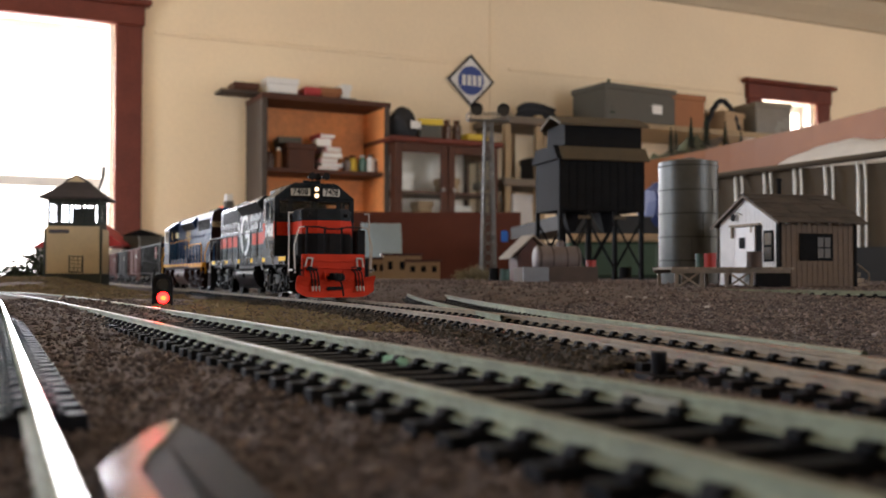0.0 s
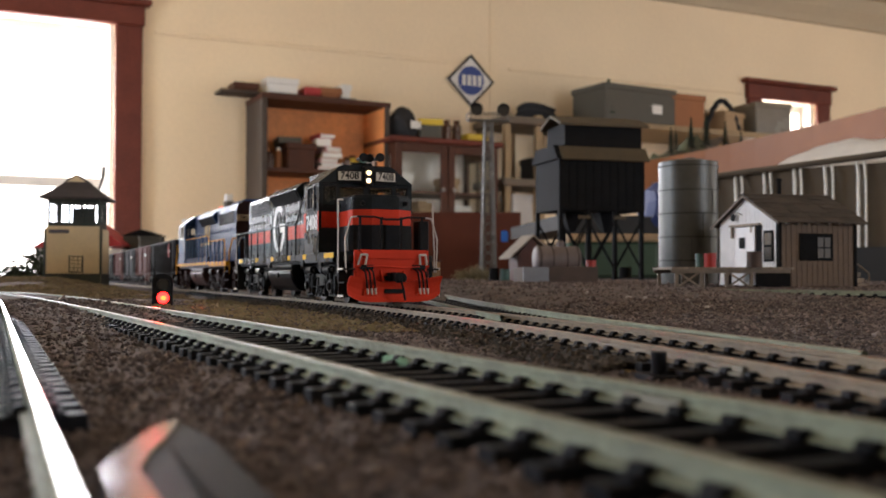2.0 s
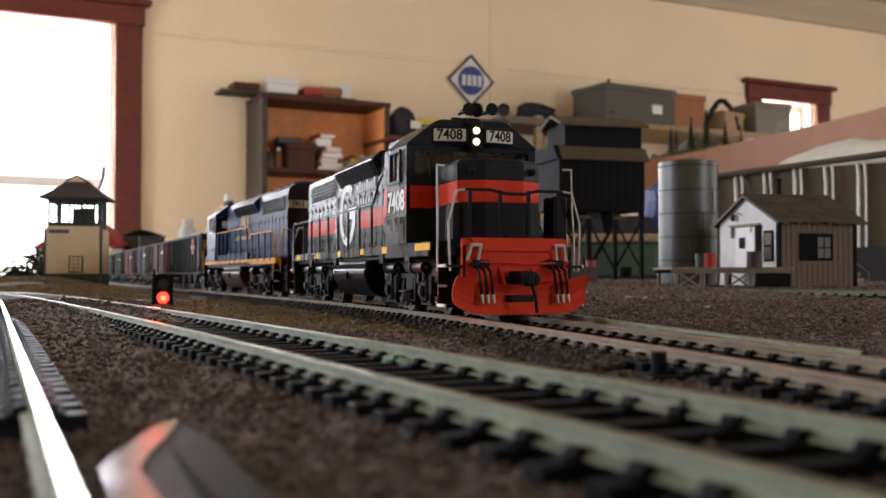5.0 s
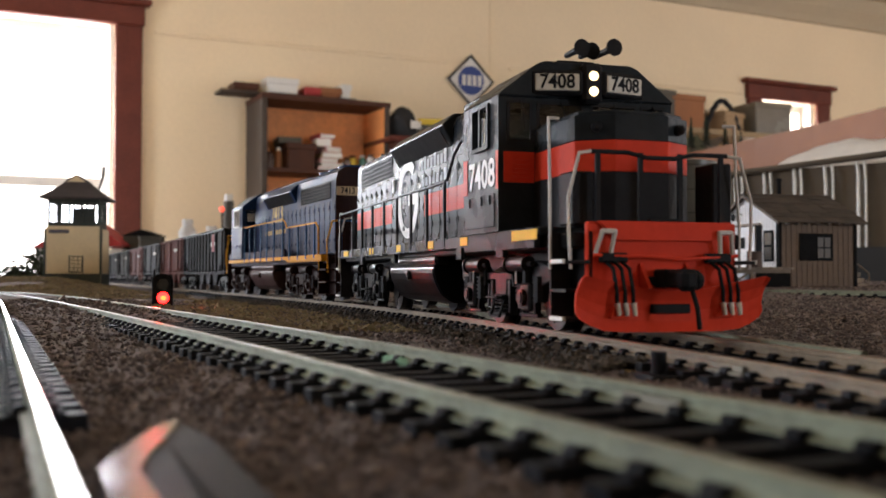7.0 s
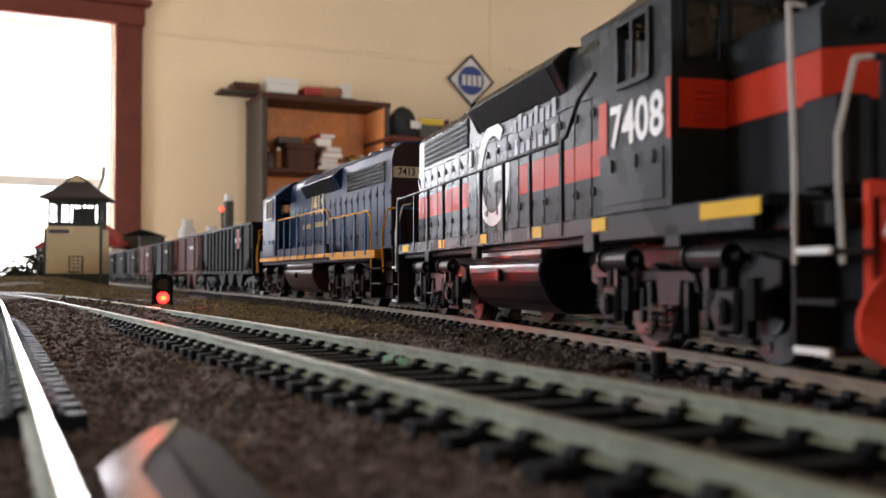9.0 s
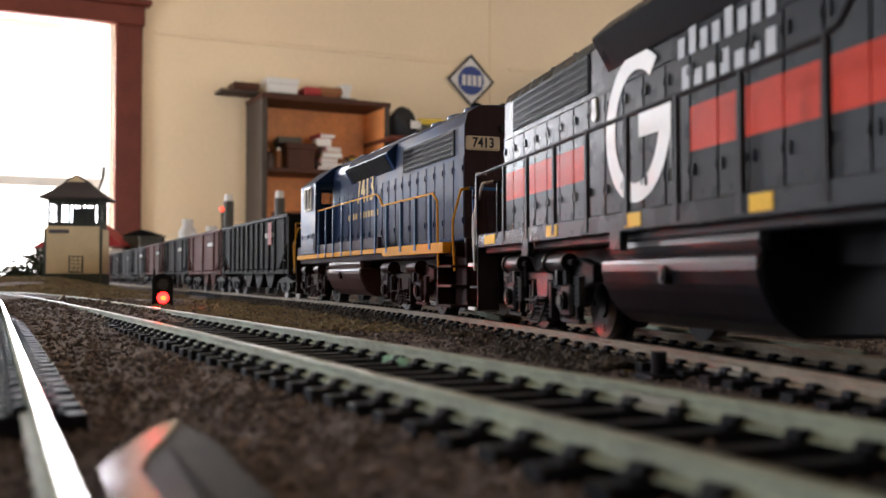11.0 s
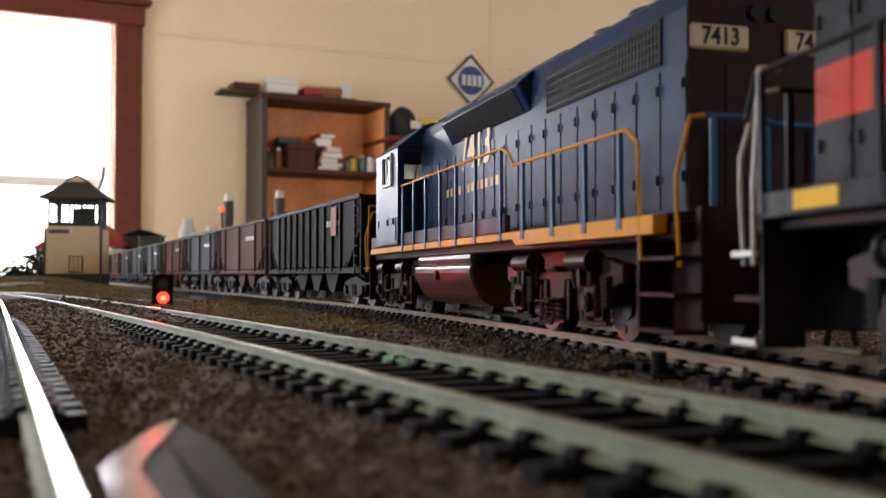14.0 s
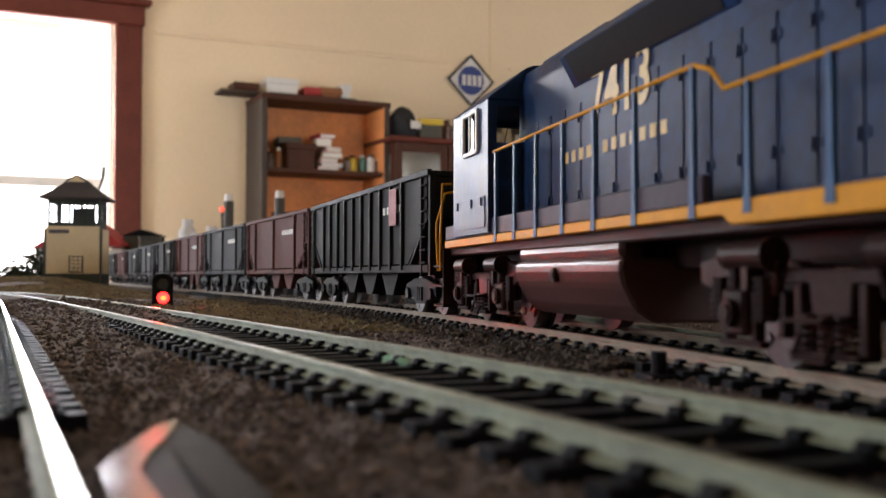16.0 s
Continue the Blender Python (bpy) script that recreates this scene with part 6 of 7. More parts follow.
# things in the bookcase
crate(0.70, -0.17, 0.547, 0.15, 0.16, 0.13, DARKWOOD, "dark box in the bookcase", turn=6)
crate(0.66, -0.16, 0.678, 0.11, 0.12, 0.03, CARD_GREY, "grey folder on the dark box", turn=-5)
for i, (dx, w, h, m_) in enumerate(((0, 0.11, 0.022, PINK_PAPER), (0.012, 0.12, 0.02, PAPER), (-0.01, 0.10, 0.024, PINK_PAPER), (0.02, 0.11, 0.03, CARD_TAN), (0.01, 0.09, 0.03, PINK_PAPER), (-0.02, 0.08, 0.04, PAPER), (-0.015, 0.085, 0.025, RED_CARD))):
    z = 0.547 + sum((0.022, 0.02, 0.024, 0.03, 0.03, 0.04)[:i])
    g = on_wall("book", "flat-lying book in an uneven stack", "book", 0.86 + dx, -0.17, z, (-6, 4, 9, -3, 12, -8, 3)[i], "stacked books")
    part("pages", Shape(1).box(-w / 2 + 0.002, w / 2 - 0.003, -0.068, 0.066, 0.002, h - 0.003), PAPER, g)
    part("cover", Shape(1).box(-w / 2, w / 2, -0.07, 0.07, 0, 0.003).box(-w / 2, w / 2, -0.07, 0.07, h - 0.003, h - 0.0005).box(-w / 2, -w / 2 + 0.003, -0.07, 0.07, 0.003, h - 0.003), m_, g)


def jar(x, y, z, r, h, m_, lid, label):
    g = on_wall("jar", label, "jar", x, y, z, 0, "jars and bottles")
    part("body", Shape(1).cyl((0, 0, 0), (0, 0, h * 0.75), r, n=16).cyl((0, 0, h * 0.75), (0, 0, h * 0.86), r, r * 0.6, n=16), m_, g)
    part("lid", Shape(1).cyl((0, 0, h * 0.86), (0, 0, h), r * 0.62, n=16), lid, g)
    return g


for x, r, h, m_, lid, lab in ((0.555, 0.022, 0.09, BROWN_JAR, DARKWOOD, "small brown jar in the bookcase"), (0.60, 0.018, 0.11, CARD_ORANGE, PAPER, "small orange bottle in the bookcase"), (0.97, 0.024, 0.08, BROWN_JAR, DARKWOOD, "brown jar in the bookcase"),
                             (1.0, 0.025, 0.09, YELLOW_CARD, DARKWOOD, "yellow jar in the bookcase"), (1.055, 0.022, 0.095, GREEN_JAR, PAPER, "green jar with pale lid in the bookcase"), (1.10, 0.024, 0.10, PAPER, BROWN_JAR, "white jar with brown lid in the bookcase"), (1.135, 0.02, 0.08, BROWN_JAR, PAPER, "brown jar with pale lid in the bookcase")):
    jar(x, -0.2, 0.547, r, h, m_, lid, lab)

# glazed cabinet
cb = on_wall("glazed_cabinet", "dark wooden cabinet with two glazed doors", "cabinet", 1.46, -0.21, 0)
x0, x1, y0, y1, zt = -0.30, 0.30, -0.17, 0.19, 0.70
for xa in (x0, x1 - 0.02):
    s = Shape(1).box(xa, xa + 0.02, y0, y1, FLOOR_Z, 0.28).box(xa, xa + 0.02, y0, y0 + 0.05, 0.28, zt).box(xa, xa + 0.02, y1 - 0.05, y1, 0.28, zt).box(xa, xa + 0.02, y0 + 0.05, y1 - 0.05, zt - 0.06, zt)
    sp = part("side_panel", s, DARKWOOD, cb)
    part("pane", Shape(1).box(xa + 0.008, xa + 0.012, y0 + 0.05, y1 - 0.05, 0.28, zt - 0.06), GLASS, sp)
part("cornice", Shape(1).box(x0 - 0.03, x1 + 0.03, y0 - 0.03, y1, zt, zt + 0.03, 0.008), TRIM, cb)
# added pale panel: brightens the panes where the wall behind would show
part("back_panel", Shape(1).box(x0 + 0.02, x1 - 0.02, y1 - 0.012, y1, FLOOR_Z, zt), SASH, cb, "pale panel standing in for the bright wall behind")
for z in (0.30, 0.44, -0.1, -0.6):
    part("shelf", Shape(1).box(x0 + 0.02, x1 - 0.02, y0 + 0.03, y1 - 0.012, z, z + 0.015), DARKWOOD, cb)
for a, b in ((x0, -0.003), (0.003, x1)):
    s = Shape(1).box(a, a + 0.038, y0 - 0.02, y0, 0.25, zt - 0.003, 0.003).box(b - 0.038, b, y0 - 0.02, y0, 0.25, zt - 0.003, 0.003)
    s.box(a + 0.038, b - 0.038, y0 - 0.02, y0, zt - 0.05, zt - 0.003, 0.003).box(a + 0.038, b - 0.038, y0 - 0.02, y0, 0.25, 0.29, 0.003)
    d = part("door", s, DARKWOOD, cb)
    part("pane", Shape(1).box(a + 0.038, b - 0.038, y0 - 0.012, y0 - 0.008, 0.29, zt - 0.05), GLASS, d)
    part("door_knob", Shape(1).ball((b - 0.03 if a < -0.1 else a + 0.03, y0 - 0.03, 0.46), 0.012), STEEL, d)
part("lower_front", Shape(1).box(x0, x1, y0 - 0.015, y0, FLOOR_Z, 0.247), DARKWOOD, cb)
for x, z, w, h, m_ in ((1.28, 0.456, 0.09, 0.10, PAPER), (1.40, 0.316, 0.08, 0.09, CARD_TAN), (1.55, 0.456, 0.1, 0.08, CARD_TAN), (1.62, 0.316, 0.1, 0.07, PAPER)):
    crate(x, -0.2, z, w, 0.1, h, m_, "small pale box inside the glazed cabinet")
# on top of it
g = on_wall("shoulder_bag", "black fabric bag slumped on the cabinet", "bag", 1.27, -0.24, 0.73, 10)
b = bmesh.new()
bmesh.ops.create_icosphere(b, subdivisions=3, radius=0.1)
for v_ in b.verts:
    k = noise.noise(v_.co * 14) * 0.018
    v_.co = Vector((v_.co.x * 0.85, v_.co.y * 0.7, max(-0.075, v_.co.z * 1.0))) + v_.co.normalized() * k
s = Shape(1)
s.take(b, Matrix.Translation((0, 0, 0.075)))
part("body", s, DARK_BAG, g)
part("white_tag", Shape(1).box(-0.005, 0.06, -0.082, -0.078, 0.055, 0.095), PAPER, g, "white paper tag")
crate(1.42, -0.24, 0.73, 0.12, 0.14, 0.11, CARD_GREY, "grey box with a yellow edge on the cabinet", turn=-14, tape=YELLOW_CARD)
for x in (1.50, 1.55, 1.61):
    jar(x, -0.2, 0.73, 0.026, 0.13, BROWN_JAR, DARKWOOD, "brown jar on top of the cabinet")
crate(1.70, -0.22, 0.73, 0.12, 0.12, 0.05, DARK_BAG, "black and yellow box on the cabinet", tape=YELLOW_CARD)

# diamond sign on the wall, drawn as plain shapes
sg = on_wall("railway_sign", "white diamond sign with a blue disc and bars", "sign", 1.795, -0.012, 1.131)
R = 0.152
part("plate", Shape(1).prism([(-R, 0), (0, R), (R, 0), (0, -R)], "y", -0.004, 0.004), SIGN_WHITE, sg)
s = Shape(1)
for k in range(4):
    a0, a1 = radians(k * 90), radians(k * 90 + 90)
    s.prism([(R * math.cos(a0), R * math.sin(a0)), (R * math.cos(a1), R * math.sin(a1)), ((R - 0.017) * math.cos(a1), (R - 0.017) * math.sin(a1)), ((R - 0.017) * math.cos(a0), (R - 0.017) * math.sin(a0))], "y", -0.007, -0.0045)
part("border", s, SOOT, sg, "dark border")
part("disc", Shape(1).cyl((0, -0.0045, 0), (0, -0.007, 0), 0.083, n=40), SIGN_BLUE, sg, "blue disc")
for k in range(4):
    x = -0.058 + k * 0.034
    part("bar", Shape(1).box(x, x + 0.022, -0.0095, -0.0075, -0.03, 0.03), SIGN_WHITE, sg)

# open shelving beyond the cabinet
sh = on_wall("shelving", "open shelving of pale posts and grey boards", "shelving", 2.04, -0.2, 0)
for x in (-0.2, 0.0, 0.2):
    for y in (-0.15, 0.15):
        part("post", Shape(1).box(x - 0.018, x + 0.018, y - 0.018, y + 0.018, FLOOR_Z, 0.90), TIMBER, sh)
for z in (0.84, 0.50, 0.15, -0.3):
    part("shelf", Shape(1).box(-0.24, 0.24, -0.2, 0.17, z, z + 0.04, 0.003), SHELF_GREY, sh)
g = on_wall("coiled_hose", "dark coiled bundle lying on the shelving", "bundle", 2.12, -0.2, 0.88)
s = Shape(1)
for k in range(5):
    r = 0.10 + 0.008 * (k % 3)
    s.tube([(r * math.cos(a), r * 0.7 * math.sin(a), 0.015 + k * 0.018 + 0.01 * math.sin(2 * a)) for a in np.linspace(0, 2 * math.pi, 18)], 0.013, 6)
part("coil", s, DARK_BAG, g)
crate(1.98, -0.22, 0.19, 0.13, 0.14, 0.27, PAPER, "white box on the shelving")
crate(2.12, -0.22, 0.54, 0.14, 0.16, 0.13, DARK_BAG, "dark box on the shelving")
# long shelf with cartons
ls = on_wall("long_shelf", "long grey shelf board on brackets carrying cartons", "shelf", 3.1, -0.3, 0.85)
part("board", Shape(1).box(-0.82, 0.95, -0.2, 0.28, 0, 0.03, 0.003), TIMBER, ls)
for x in (-0.6, 0.2, 0.8):
    part("bracket", Shape(1).prism([(0.28, 0), (-0.12, 0), (0.28, -0.25)], "x", x - 0.015, x + 0.015), SHELF_GREY, ls)
crate(2.63, -0.34, 0.881, 0.52, 0.30, 0.205, CARD_GREY, "large grey-green storage box on the shelf", turn=4, paper=(0.08, 0.15, 0.06, 0.11))
crate(3.0, -0.33, 0.881, 0.24, 0.28, 0.19, CARD_ORANGE, "orange-brown carton on the shelf")
crate(3.36, -0.33, 0.881, 0.2, 0.2, 0.12, CARD_TAN, "open tan carton on the shelf", turn=15)
crate(3.66, -0.36, 0.881, 0.26, 0.24, 0.19, CLEAR_BIN, "cloudy plastic storage bin on the shelf", turn=-6)
g = on_wall("black_cable", "black cable looped over the cartons", "cable", 3.3, -0.3, 0.881)
part("loop", Shape(1).tube([(-0.13 + 0.26 * k / 14, -0.12 + 0.1 * (k % 2) * 0.1, 0.02 + 0.17 * math.sin(math.pi * k / 14)) for k in range(15)], 0.016, 8), DARK_BAG, g)

# ---- farther benches of the layout between the trains and the wall ----
BENCH_BROWN = mat("red_brown_hardboard", (0.085, 0.022, 0.011), 0.55, scale=4, vary=0.2, spec=0.2)
BENCH_ORANGE = mat("orange_hardboard", (0.26, 0.095, 0.03), 0.55, scale=3, vary=0.2)
BENCH_BLACK = mat("dark_bench_skirt", (0.02, 0.02, 0.02), 0.8, scale=5, vary=0.3)
PLASTIC = mat("clear_dark_plastic", (0.085, 0.068, 0.05), 0.16, scale=10, vary=0.2, bump=0.02)
WHITE_SHEET = mat("white_plastic_sheet", (0.78, 0.75, 0.70), 0.4, scale=12, vary=0.2)
BLUE_TARP = mat("blue_tarpaulin", (0.02, 0.035, 0.13), 0.6, scale=15, vary=0.3, bump=0.3)
b1 = thing("far_bench", "red-brown hardboard fascia of the far bench", "bench", pose(0, 2.5, 0))
part("fascia", Shape(1).box(-0.42, 0.19, 0, 0.012, -0.55, 0.166), BENCH_BROWN, b1)
part("top", Shape(1).box(-0.42, 0.19, 0.012, 0.6, 0.14, 0.16), BENCH_BROWN, b1)
part("leg", Shape(1).box(-0.40, -0.33, 0.02, 0.09, FLOOR_Z, -0.55), TIMBER, b1)
part("leg", Shape(1).box(0.10, 0.17, 0.02, 0.09, FLOOR_Z, -0.55), TIMBER, b1)
part("blue_tape", Shape(1).box(0.142, 0.158, -0.003, -0.001, 0.094, 0.12), mat("blue_tape", (0.01, 0.12, 0.45), 0.5, scale=20, vary=0.1), b1, "small square of blue tape")
b2 = thing("side_bench", "dark skirted bench behind the coal loader", "bench", pose(0.3, 1.75, 0, 0, 0, 6))
part("skirt", Shape(1).box(-0.10, 0.9, 0, 0.02, -1.0, 0.112), BENCH_BLACK, b2)
part("top", Shape(1).box(-0.10, 0.9, 0.02, 0.5, 0.09, 0.115), BENCH_BLACK, b2)
g = thing("green_case", "dull green case beneath the coal loader", "case", pose(0.265, 1.62, 0.008))
part("body", Shape(1).box(-0.07, 0.07, -0.03, 0.03, 0, 0.055, 0.004), mat("dull_green_case", (0.03, 0.06, 0.03), 0.6, scale=20, vary=0.3), g)
part("lid", Shape(1).box(-0.072, 0.072, -0.032, 0.032, 0.055, 0.068, 0.003), CARD_TAN, g)
g = thing("tarpaulin", "crumpled blue tarpaulin on the side bench", "tarpaulin", pose(0.43, 1.80, 0.115))
b = bmesh.new()
bmesh.ops.create_icosphere(b, subdivisions=3, radius=0.08)
for v_ in b.verts:
    v_.co += v_.co.normalized() * noise.noise(v_.co * 22) * 0.03
    v_.co.z = max(v_.co.z, -0.02)
s = Shape(1)
s.take(b)
part("folds", s, BLUE_TARP, g)


def upper_deck():
    """The raised deck on the right: an orange fascia that sweeps nearer, with a turf ridge and pines on it."""
    g = thing("upper_deck", "raised layout deck with a sweeping orange hardboard fascia", "bench")
    s = Shape(1)
    b = bmesh.new()
    n = 14
    rings = []
    for k in range(n + 1):
        t = k / n
        x, y = 0.48 + 0.62 * t, 2.45 - 0.80 * t * t - 0.15 * t
        top, low = 0.286 + 0.095 * t, 0.195 - 0.02 * t
        rings.append([b.verts.new(p) for p in ((x, y, low), (x, y, top), (x, y + 0.012, top), (x, y + 0.012, low))])
    for m_, n_ in zip(rings, rings[1:]):
        for q in range(4):
            b.faces.new((m_[q], m_[(q + 1) % 4], n_[(q + 1) % 4], n_[q]))
    b.faces.new(rings[0][::-1])
    b.faces.new(rings[-1])
    bmesh.ops.recalc_face_normals(b, faces=b.faces[:])
    s.take(b)
    part("fascia", s, BENCH_ORANGE, g)
    part("deck", Shape(1).prism([(0.48, 2.47), (1.1, 1.55), (1.6, 2.2), (0.6, 2.9)], "z", 0.2, 0.235), BENCH_BROWN, g)
    part("post", Shape(1).box(0.62, 0.68, 2.55, 2.61, FLOOR_Z, 0.2), TIMBER, g)
    part("post", Shape(1).box(1.2, 1.26, 1.9, 1.96, FLOOR_Z, 0.2), TIMBER, g)
    r = thing("turf_ridge", "low green and brown turf ridge on the raised deck", "hill", pose(0.66, 2.62, 0.235))
    b = bmesh.new()
    bmesh.ops.create_grid(b, x_segments=40, y_segments=16, size=1)
    for v_ in b.verts:
        x, y = v_.co.x, v_.co.y
        h = (1 - x * x) * (1 - y * y)
        v_.co = Vector((x * 0.24, y * 0.12, 0.135 * max(0, h) * (0.75 + 0.5 * noise.noise(Vector((x * 3, y * 3, 2))) + 0.15 * noise.noise(Vector((x * 15, y * 9, 4))))))
    s = Shape(1)
    s.take(b)
    part("hill_surface", s, HILL_GREEN, r, smooth=True)


upper_deck()


def pine(x, y, z, h, seed):
    """A bottle-brush model pine with tiers of small drooping needles."""
    g = thing("pine_tree", "small dark green model pine on the ridge", "tree", pose(x, y, z), group="pines on the ridge")
    part("trunk", Shape(1).cyl((0, 0, -0.01), (0, 0, h * 0.95), h * 0.03, h * 0.006, n=7), mat_bark, g)
    rnd = random.Random(seed)
    vs, fs = [], []
    for k in range(520):
        t = rnd.random() ** 0.8
        a = rnd.uniform(0, 6.283)
        r = h * 0.24 * (1 - t) * rnd.uniform(0.5, 1.1) + h * 0.01
        zz = h * (0.1 + 0.9 * t)
        p = Vector((math.cos(a), math.sin(a), 0))
        q = Vector((-p.y, p.x, 0)) * h * 0.025
        i = len(vs)
        vs += [tuple(p * r * 0.1 + Vector((0, 0, zz)) - q), tuple(p * r * 0.1 + Vector((0, 0, zz)) + q), tuple(p * r + Vector((0, 0, zz - h * 0.05)))]
        fs.append((i, i + 1, i + 2))
    me = bpy.data.meshes.new("crown")
    me.from_pydata(vs, [], fs)
    part("crown", me, PINE_GREEN, g)


mat_bark = mat("pine_bark", (0.05, 0.03, 0.02), 0.9, scale=100, vary=0.3)
for i, (x, y, z, h) in enumerate(((0.565, 2.53, 0.31, 0.07), (0.615, 2.53, 0.32, 0.085), (0.655, 2.54, 0.325, 0.10), (0.70, 2.53, 0.32, 0.075), (0.585, 2.56, 0.32, 0.06), (0.745, 2.55, 0.31, 0.065))):
    pine(x, y, z, h, i)
g = thing("pine_tree", "dark green model pine before the grey box", "tree", pose(0.84, 5.0, 0.80))
part("trunk", Shape(1).cyl((0, 0, 0), (0, 0, 0.2), 0.006, 0.002, n=7), mat_bark, g)
s = Shape(1)
for k in range(6):
    s.cyl((0, 0, 0.04 + k * 0.03), (0, 0, 0.085 + k * 0.03), 0.045 - k * 0.006, 0.008, n=9)
part("crown", s, PINE_GREEN, g)
g.matrix_world = WALL_M @ pose(2.43, -0.47, 0.881)

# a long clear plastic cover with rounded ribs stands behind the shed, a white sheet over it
# near-white colour paints the highlights that run down the clear ribs
RIB_GLINT = mat("rib_painted_glint", (0.78, 0.78, 0.75), 0.12, scale=30, vary=0.15, bump=0.0, spec=0.9)
pc = thing("plastic_cover", "long clear ribbed plastic cover with highlights painted on its ribs", "cover")
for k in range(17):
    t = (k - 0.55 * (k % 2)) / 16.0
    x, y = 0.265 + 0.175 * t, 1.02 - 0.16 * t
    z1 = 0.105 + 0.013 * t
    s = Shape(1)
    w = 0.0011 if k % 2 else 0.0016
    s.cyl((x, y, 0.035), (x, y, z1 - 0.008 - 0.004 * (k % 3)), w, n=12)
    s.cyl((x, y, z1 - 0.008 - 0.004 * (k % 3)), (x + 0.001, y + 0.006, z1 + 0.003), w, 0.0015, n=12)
    part("rib", s, RIB_GLINT, pc)
part("back_sheet", Shape(1).prism([(0.25, 1.045), (0.50, 0.815), (0.505, 0.825), (0.255, 1.055)], "z", 0.03, 0.112), PLASTIC, pc)
part("top_lip", Shape(1).cyl((0.25, 1.035, 0.108), (0.45, 0.852, 0.123), 0.003, n=8), PLASTIC, pc)
part("plinth", Shape(1).prism([(0.255, 1.012), (0.50, 0.79), (0.56, 0.95), (0.30, 1.2)], "z", 0.0, 0.036), BENCH_BLACK, pc)
g = thing("white_sheet", "crumpled white plastic sheet over the cover", "sheet", pose(0.40, 0.97, 0.122, 0, 0, -42))
b = bmesh.new()
bmesh.ops.create_grid(b, x_segments=24, y_segments=10, size=1)
for v_ in b.verts:
    x, y = v_.co.x, v_.co.y
    v_.co = Vector((x * 0.085, y * 0.04, 0.019 * (1 - x * x) * (1 - 0.5 * y * y) + 0.006 * noise.noise(Vector((x * 3, y * 3, 1))) - 0.022 * max(0, -y - 0.1)))
bmesh.ops.solidify(b, geom=b.faces[:], thickness=0.0015)
s = Shape(1)
s.take(b)
part("sheet", s, WHITE_SHEET, g, smooth=True)

# ---- clutter behind the hopper cars, beyond the layout's tracks ----
def far_pose(x, y, z=0.004, turn=0):
    return pose(x, y, z, 0, 0, turn)


g = thing("red_tent", "small red and white striped tent roof behind the cars", "tent", far_pose(-0.52, 1.55))
part("canopy", Shape(1).prism([(-0.05, 0.045), (0.0, 0.085), (0.045, 0.05)], "y", -0.03, 0.03), RED_CARD, g)
part("wall", Shape(1).box(-0.045, 0.04, -0.028, 0.028, 0, 0.045), PAPER, g)
part("flap", Shape(1).prism([(-0.012, 0.085), (0.022, 0.07), (0.006, 0.035)], "y", -0.034, -0.031), PAPER, g)
g = thing("red_roof_house", "small model house with red roof behind the cars", "building", far_pose(-0.60, 1.6))
part("wall", Shape(1).box(-0.03, 0.03, -0.02, 0.02, 0, 0.05), PAPER, g)
part("roof", Shape(1).prism([(-0.036, 0.048), (0, 0.068), (0.036, 0.048)], "y", -0.024, 0.024), RED_CARD, g)
g = thing("grey_shed", "dark grey model shed behind the cars", "building", far_pose(-0.462, 1.58))
part("wall", Shape(1).box(-0.026, 0.026, -0.02, 0.02, 0, 0.066), CARD_GREY, g)
part("roof", Shape(1).prism([(-0.03, 0.066), (0, 0.076), (0.03, 0.066)], "y", -0.024, 0.024), SOOT, g)
for x, h, m_, lab in ((-0.375, 0.088, PAPER, "white bottle behind the cars"), (-0.34, 0.078, CARD_TAN, "tan bottle behind the cars")):
    g = thing("bottle", lab, "bottle", far_pose(x, 1.5), group="bottles behind the cars")
    part("body", Shape(1).cyl((0, 0, 0), (0, 0, h * 0.8), 0.013, n=16).cyl((0, 0, h * 0.8), (0, 0, h * 0.9), 0.013, 0.007, n=16), m_, g)
    part("cap", Shape(1).cyl((0, 0, h * 0.9), (0, 0, h), 0.008, n=14), PAPER, g)
for x, h in ((-0.315, 0.125), (-0.24, 0.13)):
    g = thing("grey_canister", "slim grey canister behind the cars", "canister", far_pose(x, 1.5), group="canisters behind the cars")
    part("body", Shape(1).cyl((0, 0, 0), (0, 0, h * 0.92), 0.0075, n=16), CARD_GREY, g)
    part("cap", Shape(1).cyl((0, 0, h * 0.92), (0, 0, h), 0.006, n=14), SASH, g)
g = thing("signal_post", "thin signal post with a small red light", "signal", far_pose(-0.318, 1.47))
part("post", Shape(1).cyl((0, 0, 0), (0, 0, 0.1), 0.0015, n=8), SOOT, g)
part("lamp", Shape(1).ball((0, -0.002, 0.101), 0.004), glow("small_red_lamp", (1, 0.12, 0.06), 1.2), g, "small lit red lamp")
for x, y, w, h, m_ in ((-0.43, 1.5, 0.03, 0.06, CARD_GREY), (-0.405, 1.52, 0.02, 0.052, DRUM_RED), (-0.28, 1.55, 0.04, 0.05, CARD_TAN), (-0.55, 1.5, 0.03, 0.045, SOOT)):
    g = thing("model_crate", "small crate among clutter behind the cars", "crate", far_pose(x, y, 0.004, 20), group="crates behind the cars")
    part("body", Shape(1).box(-w / 2, w / 2, -0.012, 0.012, 0, h, 0.001), m_, g)
    part("lid", Shape(1).box(-w / 2 - 0.001, w / 2 + 0.001, -0.013, 0.013, h, h + 0.003), m_, g)
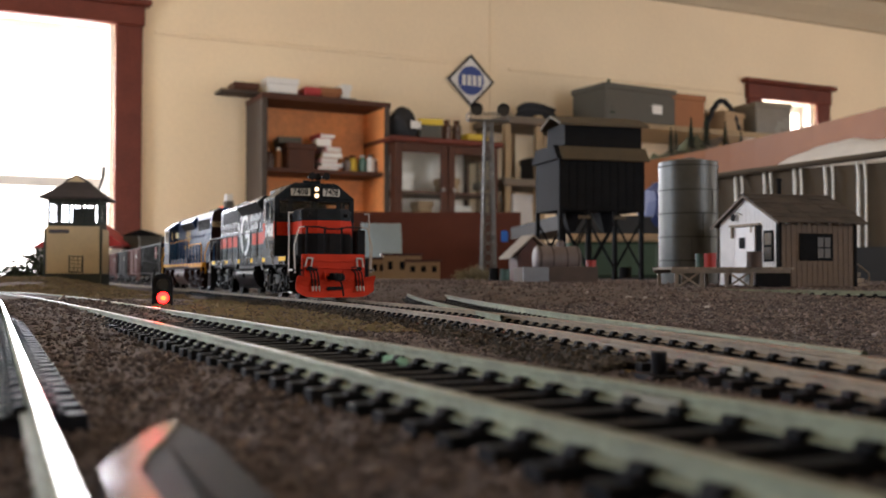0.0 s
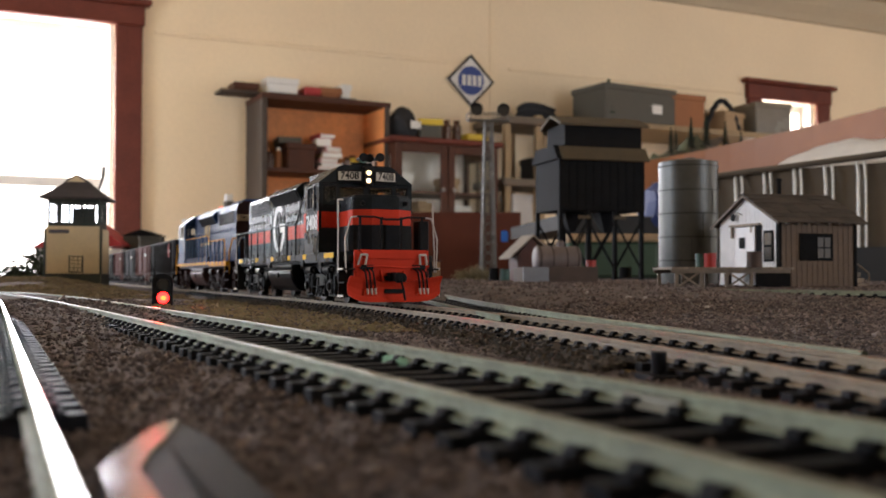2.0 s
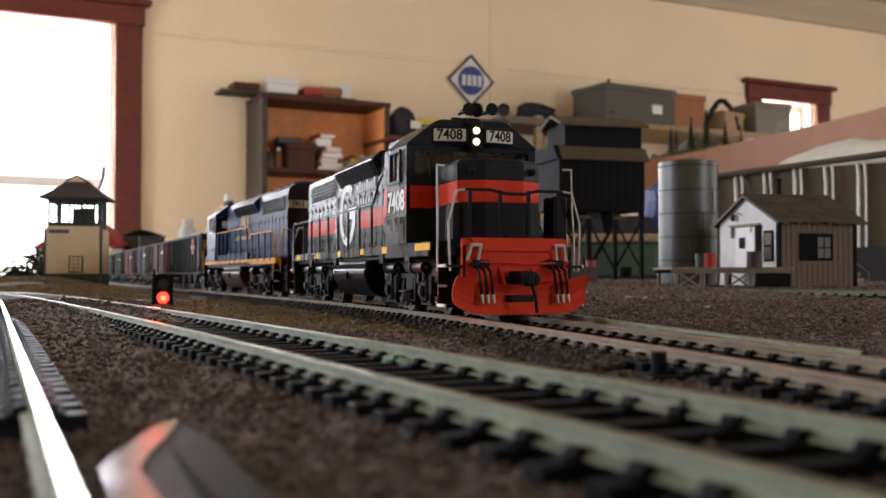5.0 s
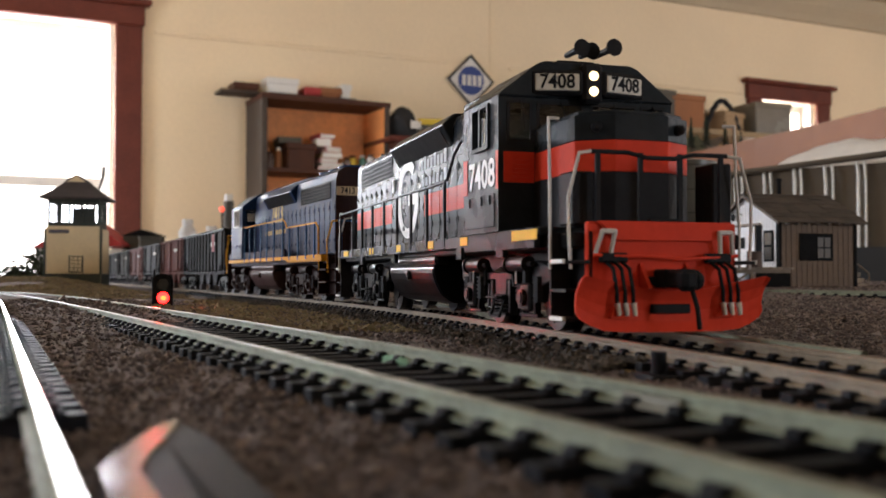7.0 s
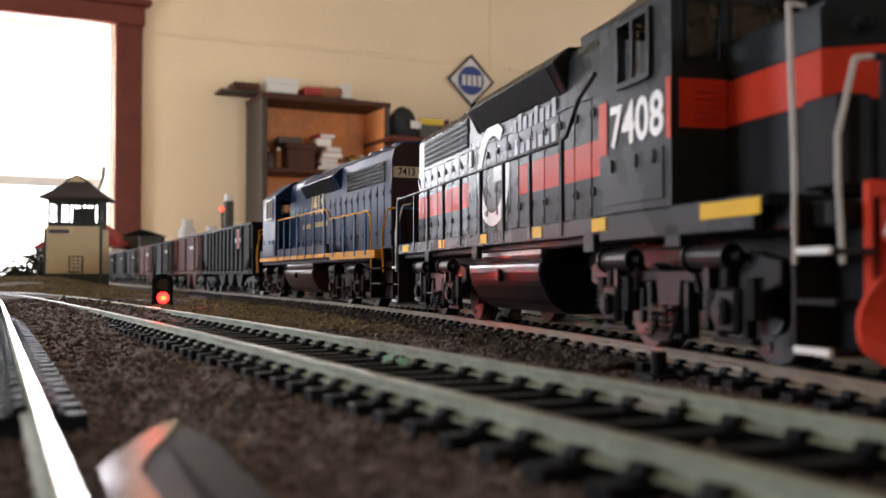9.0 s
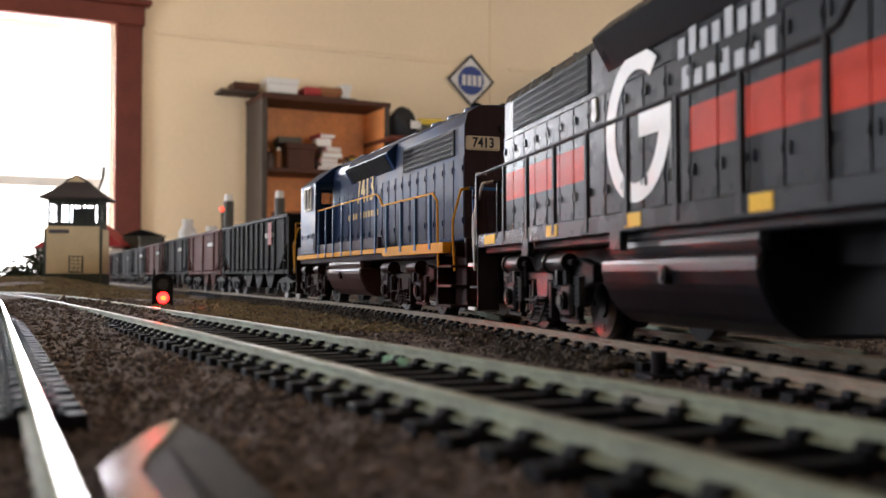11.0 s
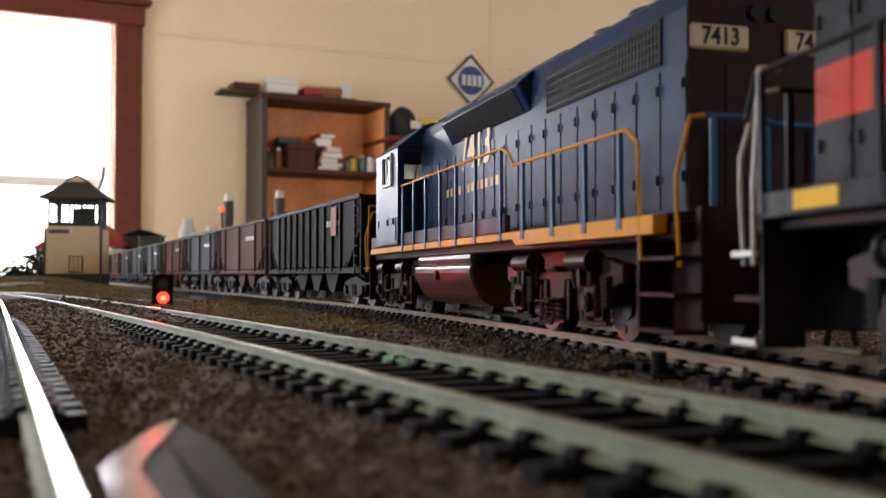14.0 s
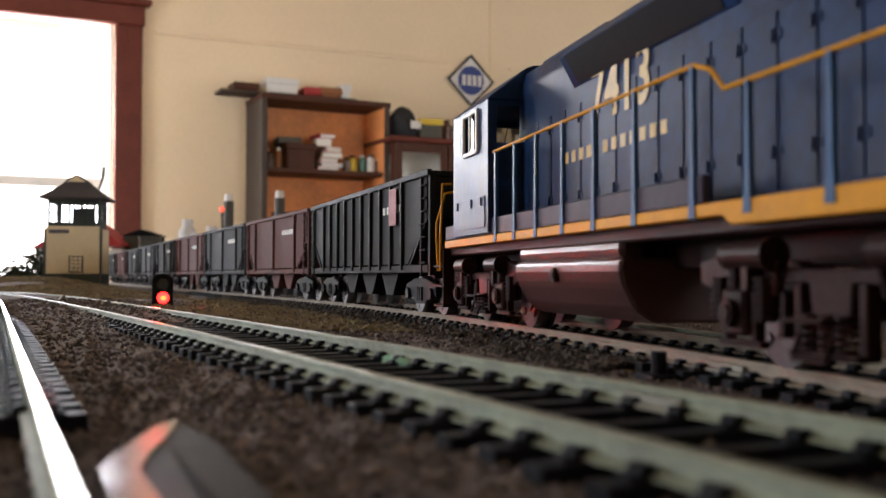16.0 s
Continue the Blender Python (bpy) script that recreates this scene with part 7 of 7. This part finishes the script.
# low models and a pale blue card beyond the turnout
g = thing("blue_card", "pale blue card leaning behind the track", "card", pose(-0.088, 1.5, 0.007, -10, 0, 14))
part("sheet", Shape(1).box(-0.03, 0.03, 0, 0.003, 0.03, 0.082), mat("pale_blue_card", (0.50, 0.68, 0.82), 0.6, scale=20, vary=0.1), g)
part("stand", Shape(1).box(-0.004, 0.004, 0.003, 0.012, 0, 0.06), PAPER, g)
for x, w, h in ((-0.055, 0.05, 0.03), (-0.028, 0.045, 0.022), (-0.085, 0.03, 0.025)):
    g = thing("low_building", "low tan model building with flat roof", "building", pose(x, 1.35, 0.006, 0, 0, 8), group="low buildings beyond the turnout")
    part("wall", Shape(1).box(-w / 2, w / 2, -0.015, 0.015, 0, h), CARD_TAN, g)
    part("roof", Shape(1).box(-w / 2 - 0.002, w / 2 + 0.002, -0.017, 0.017, h, h + 0.003), BRICK_RED, g)
    for k in range(3):
        part("window", Shape(1).box(-w / 2 + 0.006 + k * w / 3.2, -w / 2 + 0.012 + k * w / 3.2, -0.0156, -0.0148, h * 0.4, h * 0.75), SOOT, g)


def shrub(x, y, z, r, seed, label, m_):
    g = thing("shrub", label, "shrub", pose(x, y, z), group="shrubs on the layout")
    rnd = random.Random(seed)
    s = Shape(1)
    for k in range(5):
        a = rnd.uniform(0, 6.28)
        s.cyl((0, 0, -0.002), (r * 0.6 * math.cos(a), r * 0.6 * math.sin(a), r * rnd.uniform(0.5, 1.1)), r * 0.05, r * 0.015, n=5)
    part("trunk", s, mat_bark, g)
    vs, fs = [], []
    for k in range(420):
        c = Vector((rnd.gauss(0, 0.45), rnd.gauss(0, 0.45), abs(rnd.gauss(0.55, 0.3)))) * r
        for _ in range(2):
            i = len(vs)
            for _ in range(3):
                vs.append(tuple(c + Vector((rnd.uniform(-1, 1), rnd.uniform(-1, 1), rnd.uniform(-1, 1))) * r * 0.13))
            fs.append((i, i + 1, i + 2))
    me = bpy.data.meshes.new("crown")
    me.from_pydata(vs, [], fs)
    part("crown", me, m_, g)


shrub(-0.335, 0.86, 0.006, 0.022, 1, "dark green shrub beside the signal tower", PINE_GREEN)
shrub(-0.362, 0.86, 0.004, 0.013, 2, "low green shrub near the signal tower", PINE_GREEN)
shrub(-0.38, 0.92, 0.004, 0.012, 4, "low green shrub near the signal tower", PINE_GREEN)
PALE_TURF = mat("pale_dry_grass", (0.24, 0.20, 0.11), 0.9, scale=200, vary=0.35)
shrub(0.036, 1.15, 0.006, 0.012, 5, "pale dry grass tuft at the mast's foot", PALE_TURF)
shrub(0.022, 1.16, 0.005, 0.010, 6, "pale dry grass tuft at the mast's foot", PALE_TURF)
shrub(0.05, 1.14, 0.006, 0.009, 7, "pale dry grass tuft at the mast's foot", PALE_TURF)


# clear panes let the daylight through
for o in bpy.data.objects:
    if o.type == "MESH" and o.data.materials and o.data.materials[0] in (GLASS, CAB_GLASS, PANE):
        o.visible_shadow = False


# ---- motion ----
TIMES = [0, 0.5, 1.5, 2.5, 3.5, 6.5, 7, 7.5, 8, 8.5, 9, 11.5, 12, 12.5, 13, 13.5, 14, 14.5, 15, 15.5, 16]
NOSE = [437.7, 418.5, 380.5, 340.3, 301.4, 188.4, 169.5, 150.9, 132.3, 114.2, 96.0, 6.9, -11.9, -30.3, -49.1, -67.9, -86.9, -106.4, -125.8, -145.2, -164.4]


def nose_at(t):
    return float(np.interp(t, TIMES, NOSE))


def vehicle_pose(back, half, turned, t):
    """The pose of a vehicle whose middle is 'back' behind the train's nose, carried by its two trucks."""
    a = nose_at(t) + back
    x0, y0, _ = TRAIN.at(a - half)
    x1, y1, _ = TRAIN.at(a + half)
    th = math.atan2(-(x1 - x0), y1 - y0) + radians(turned)
    return Matrix.Translation(((x0 + x1) / 2 * MM, (y0 + y1) / 2 * MM, 0)) @ Matrix.Rotation(th, 4, "Z")


def motions():
    steps = [i * 0.5 for i in range(33)]
    for ob, back, half, turned in VEHICLES:
        walk(ob, [(t, vehicle_pose(back, half, turned, t)) for t in steps])
    fine = [i * 0.2 for i in range(81)]
    for ob, y, r, spin in WHEELS:
        walk(ob, [(t, pose(0, y * MM, r * MM, math.degrees((NOSE[0] - nose_at(t)) / r) * spin, 0, 0)) for t in fine])


motions()
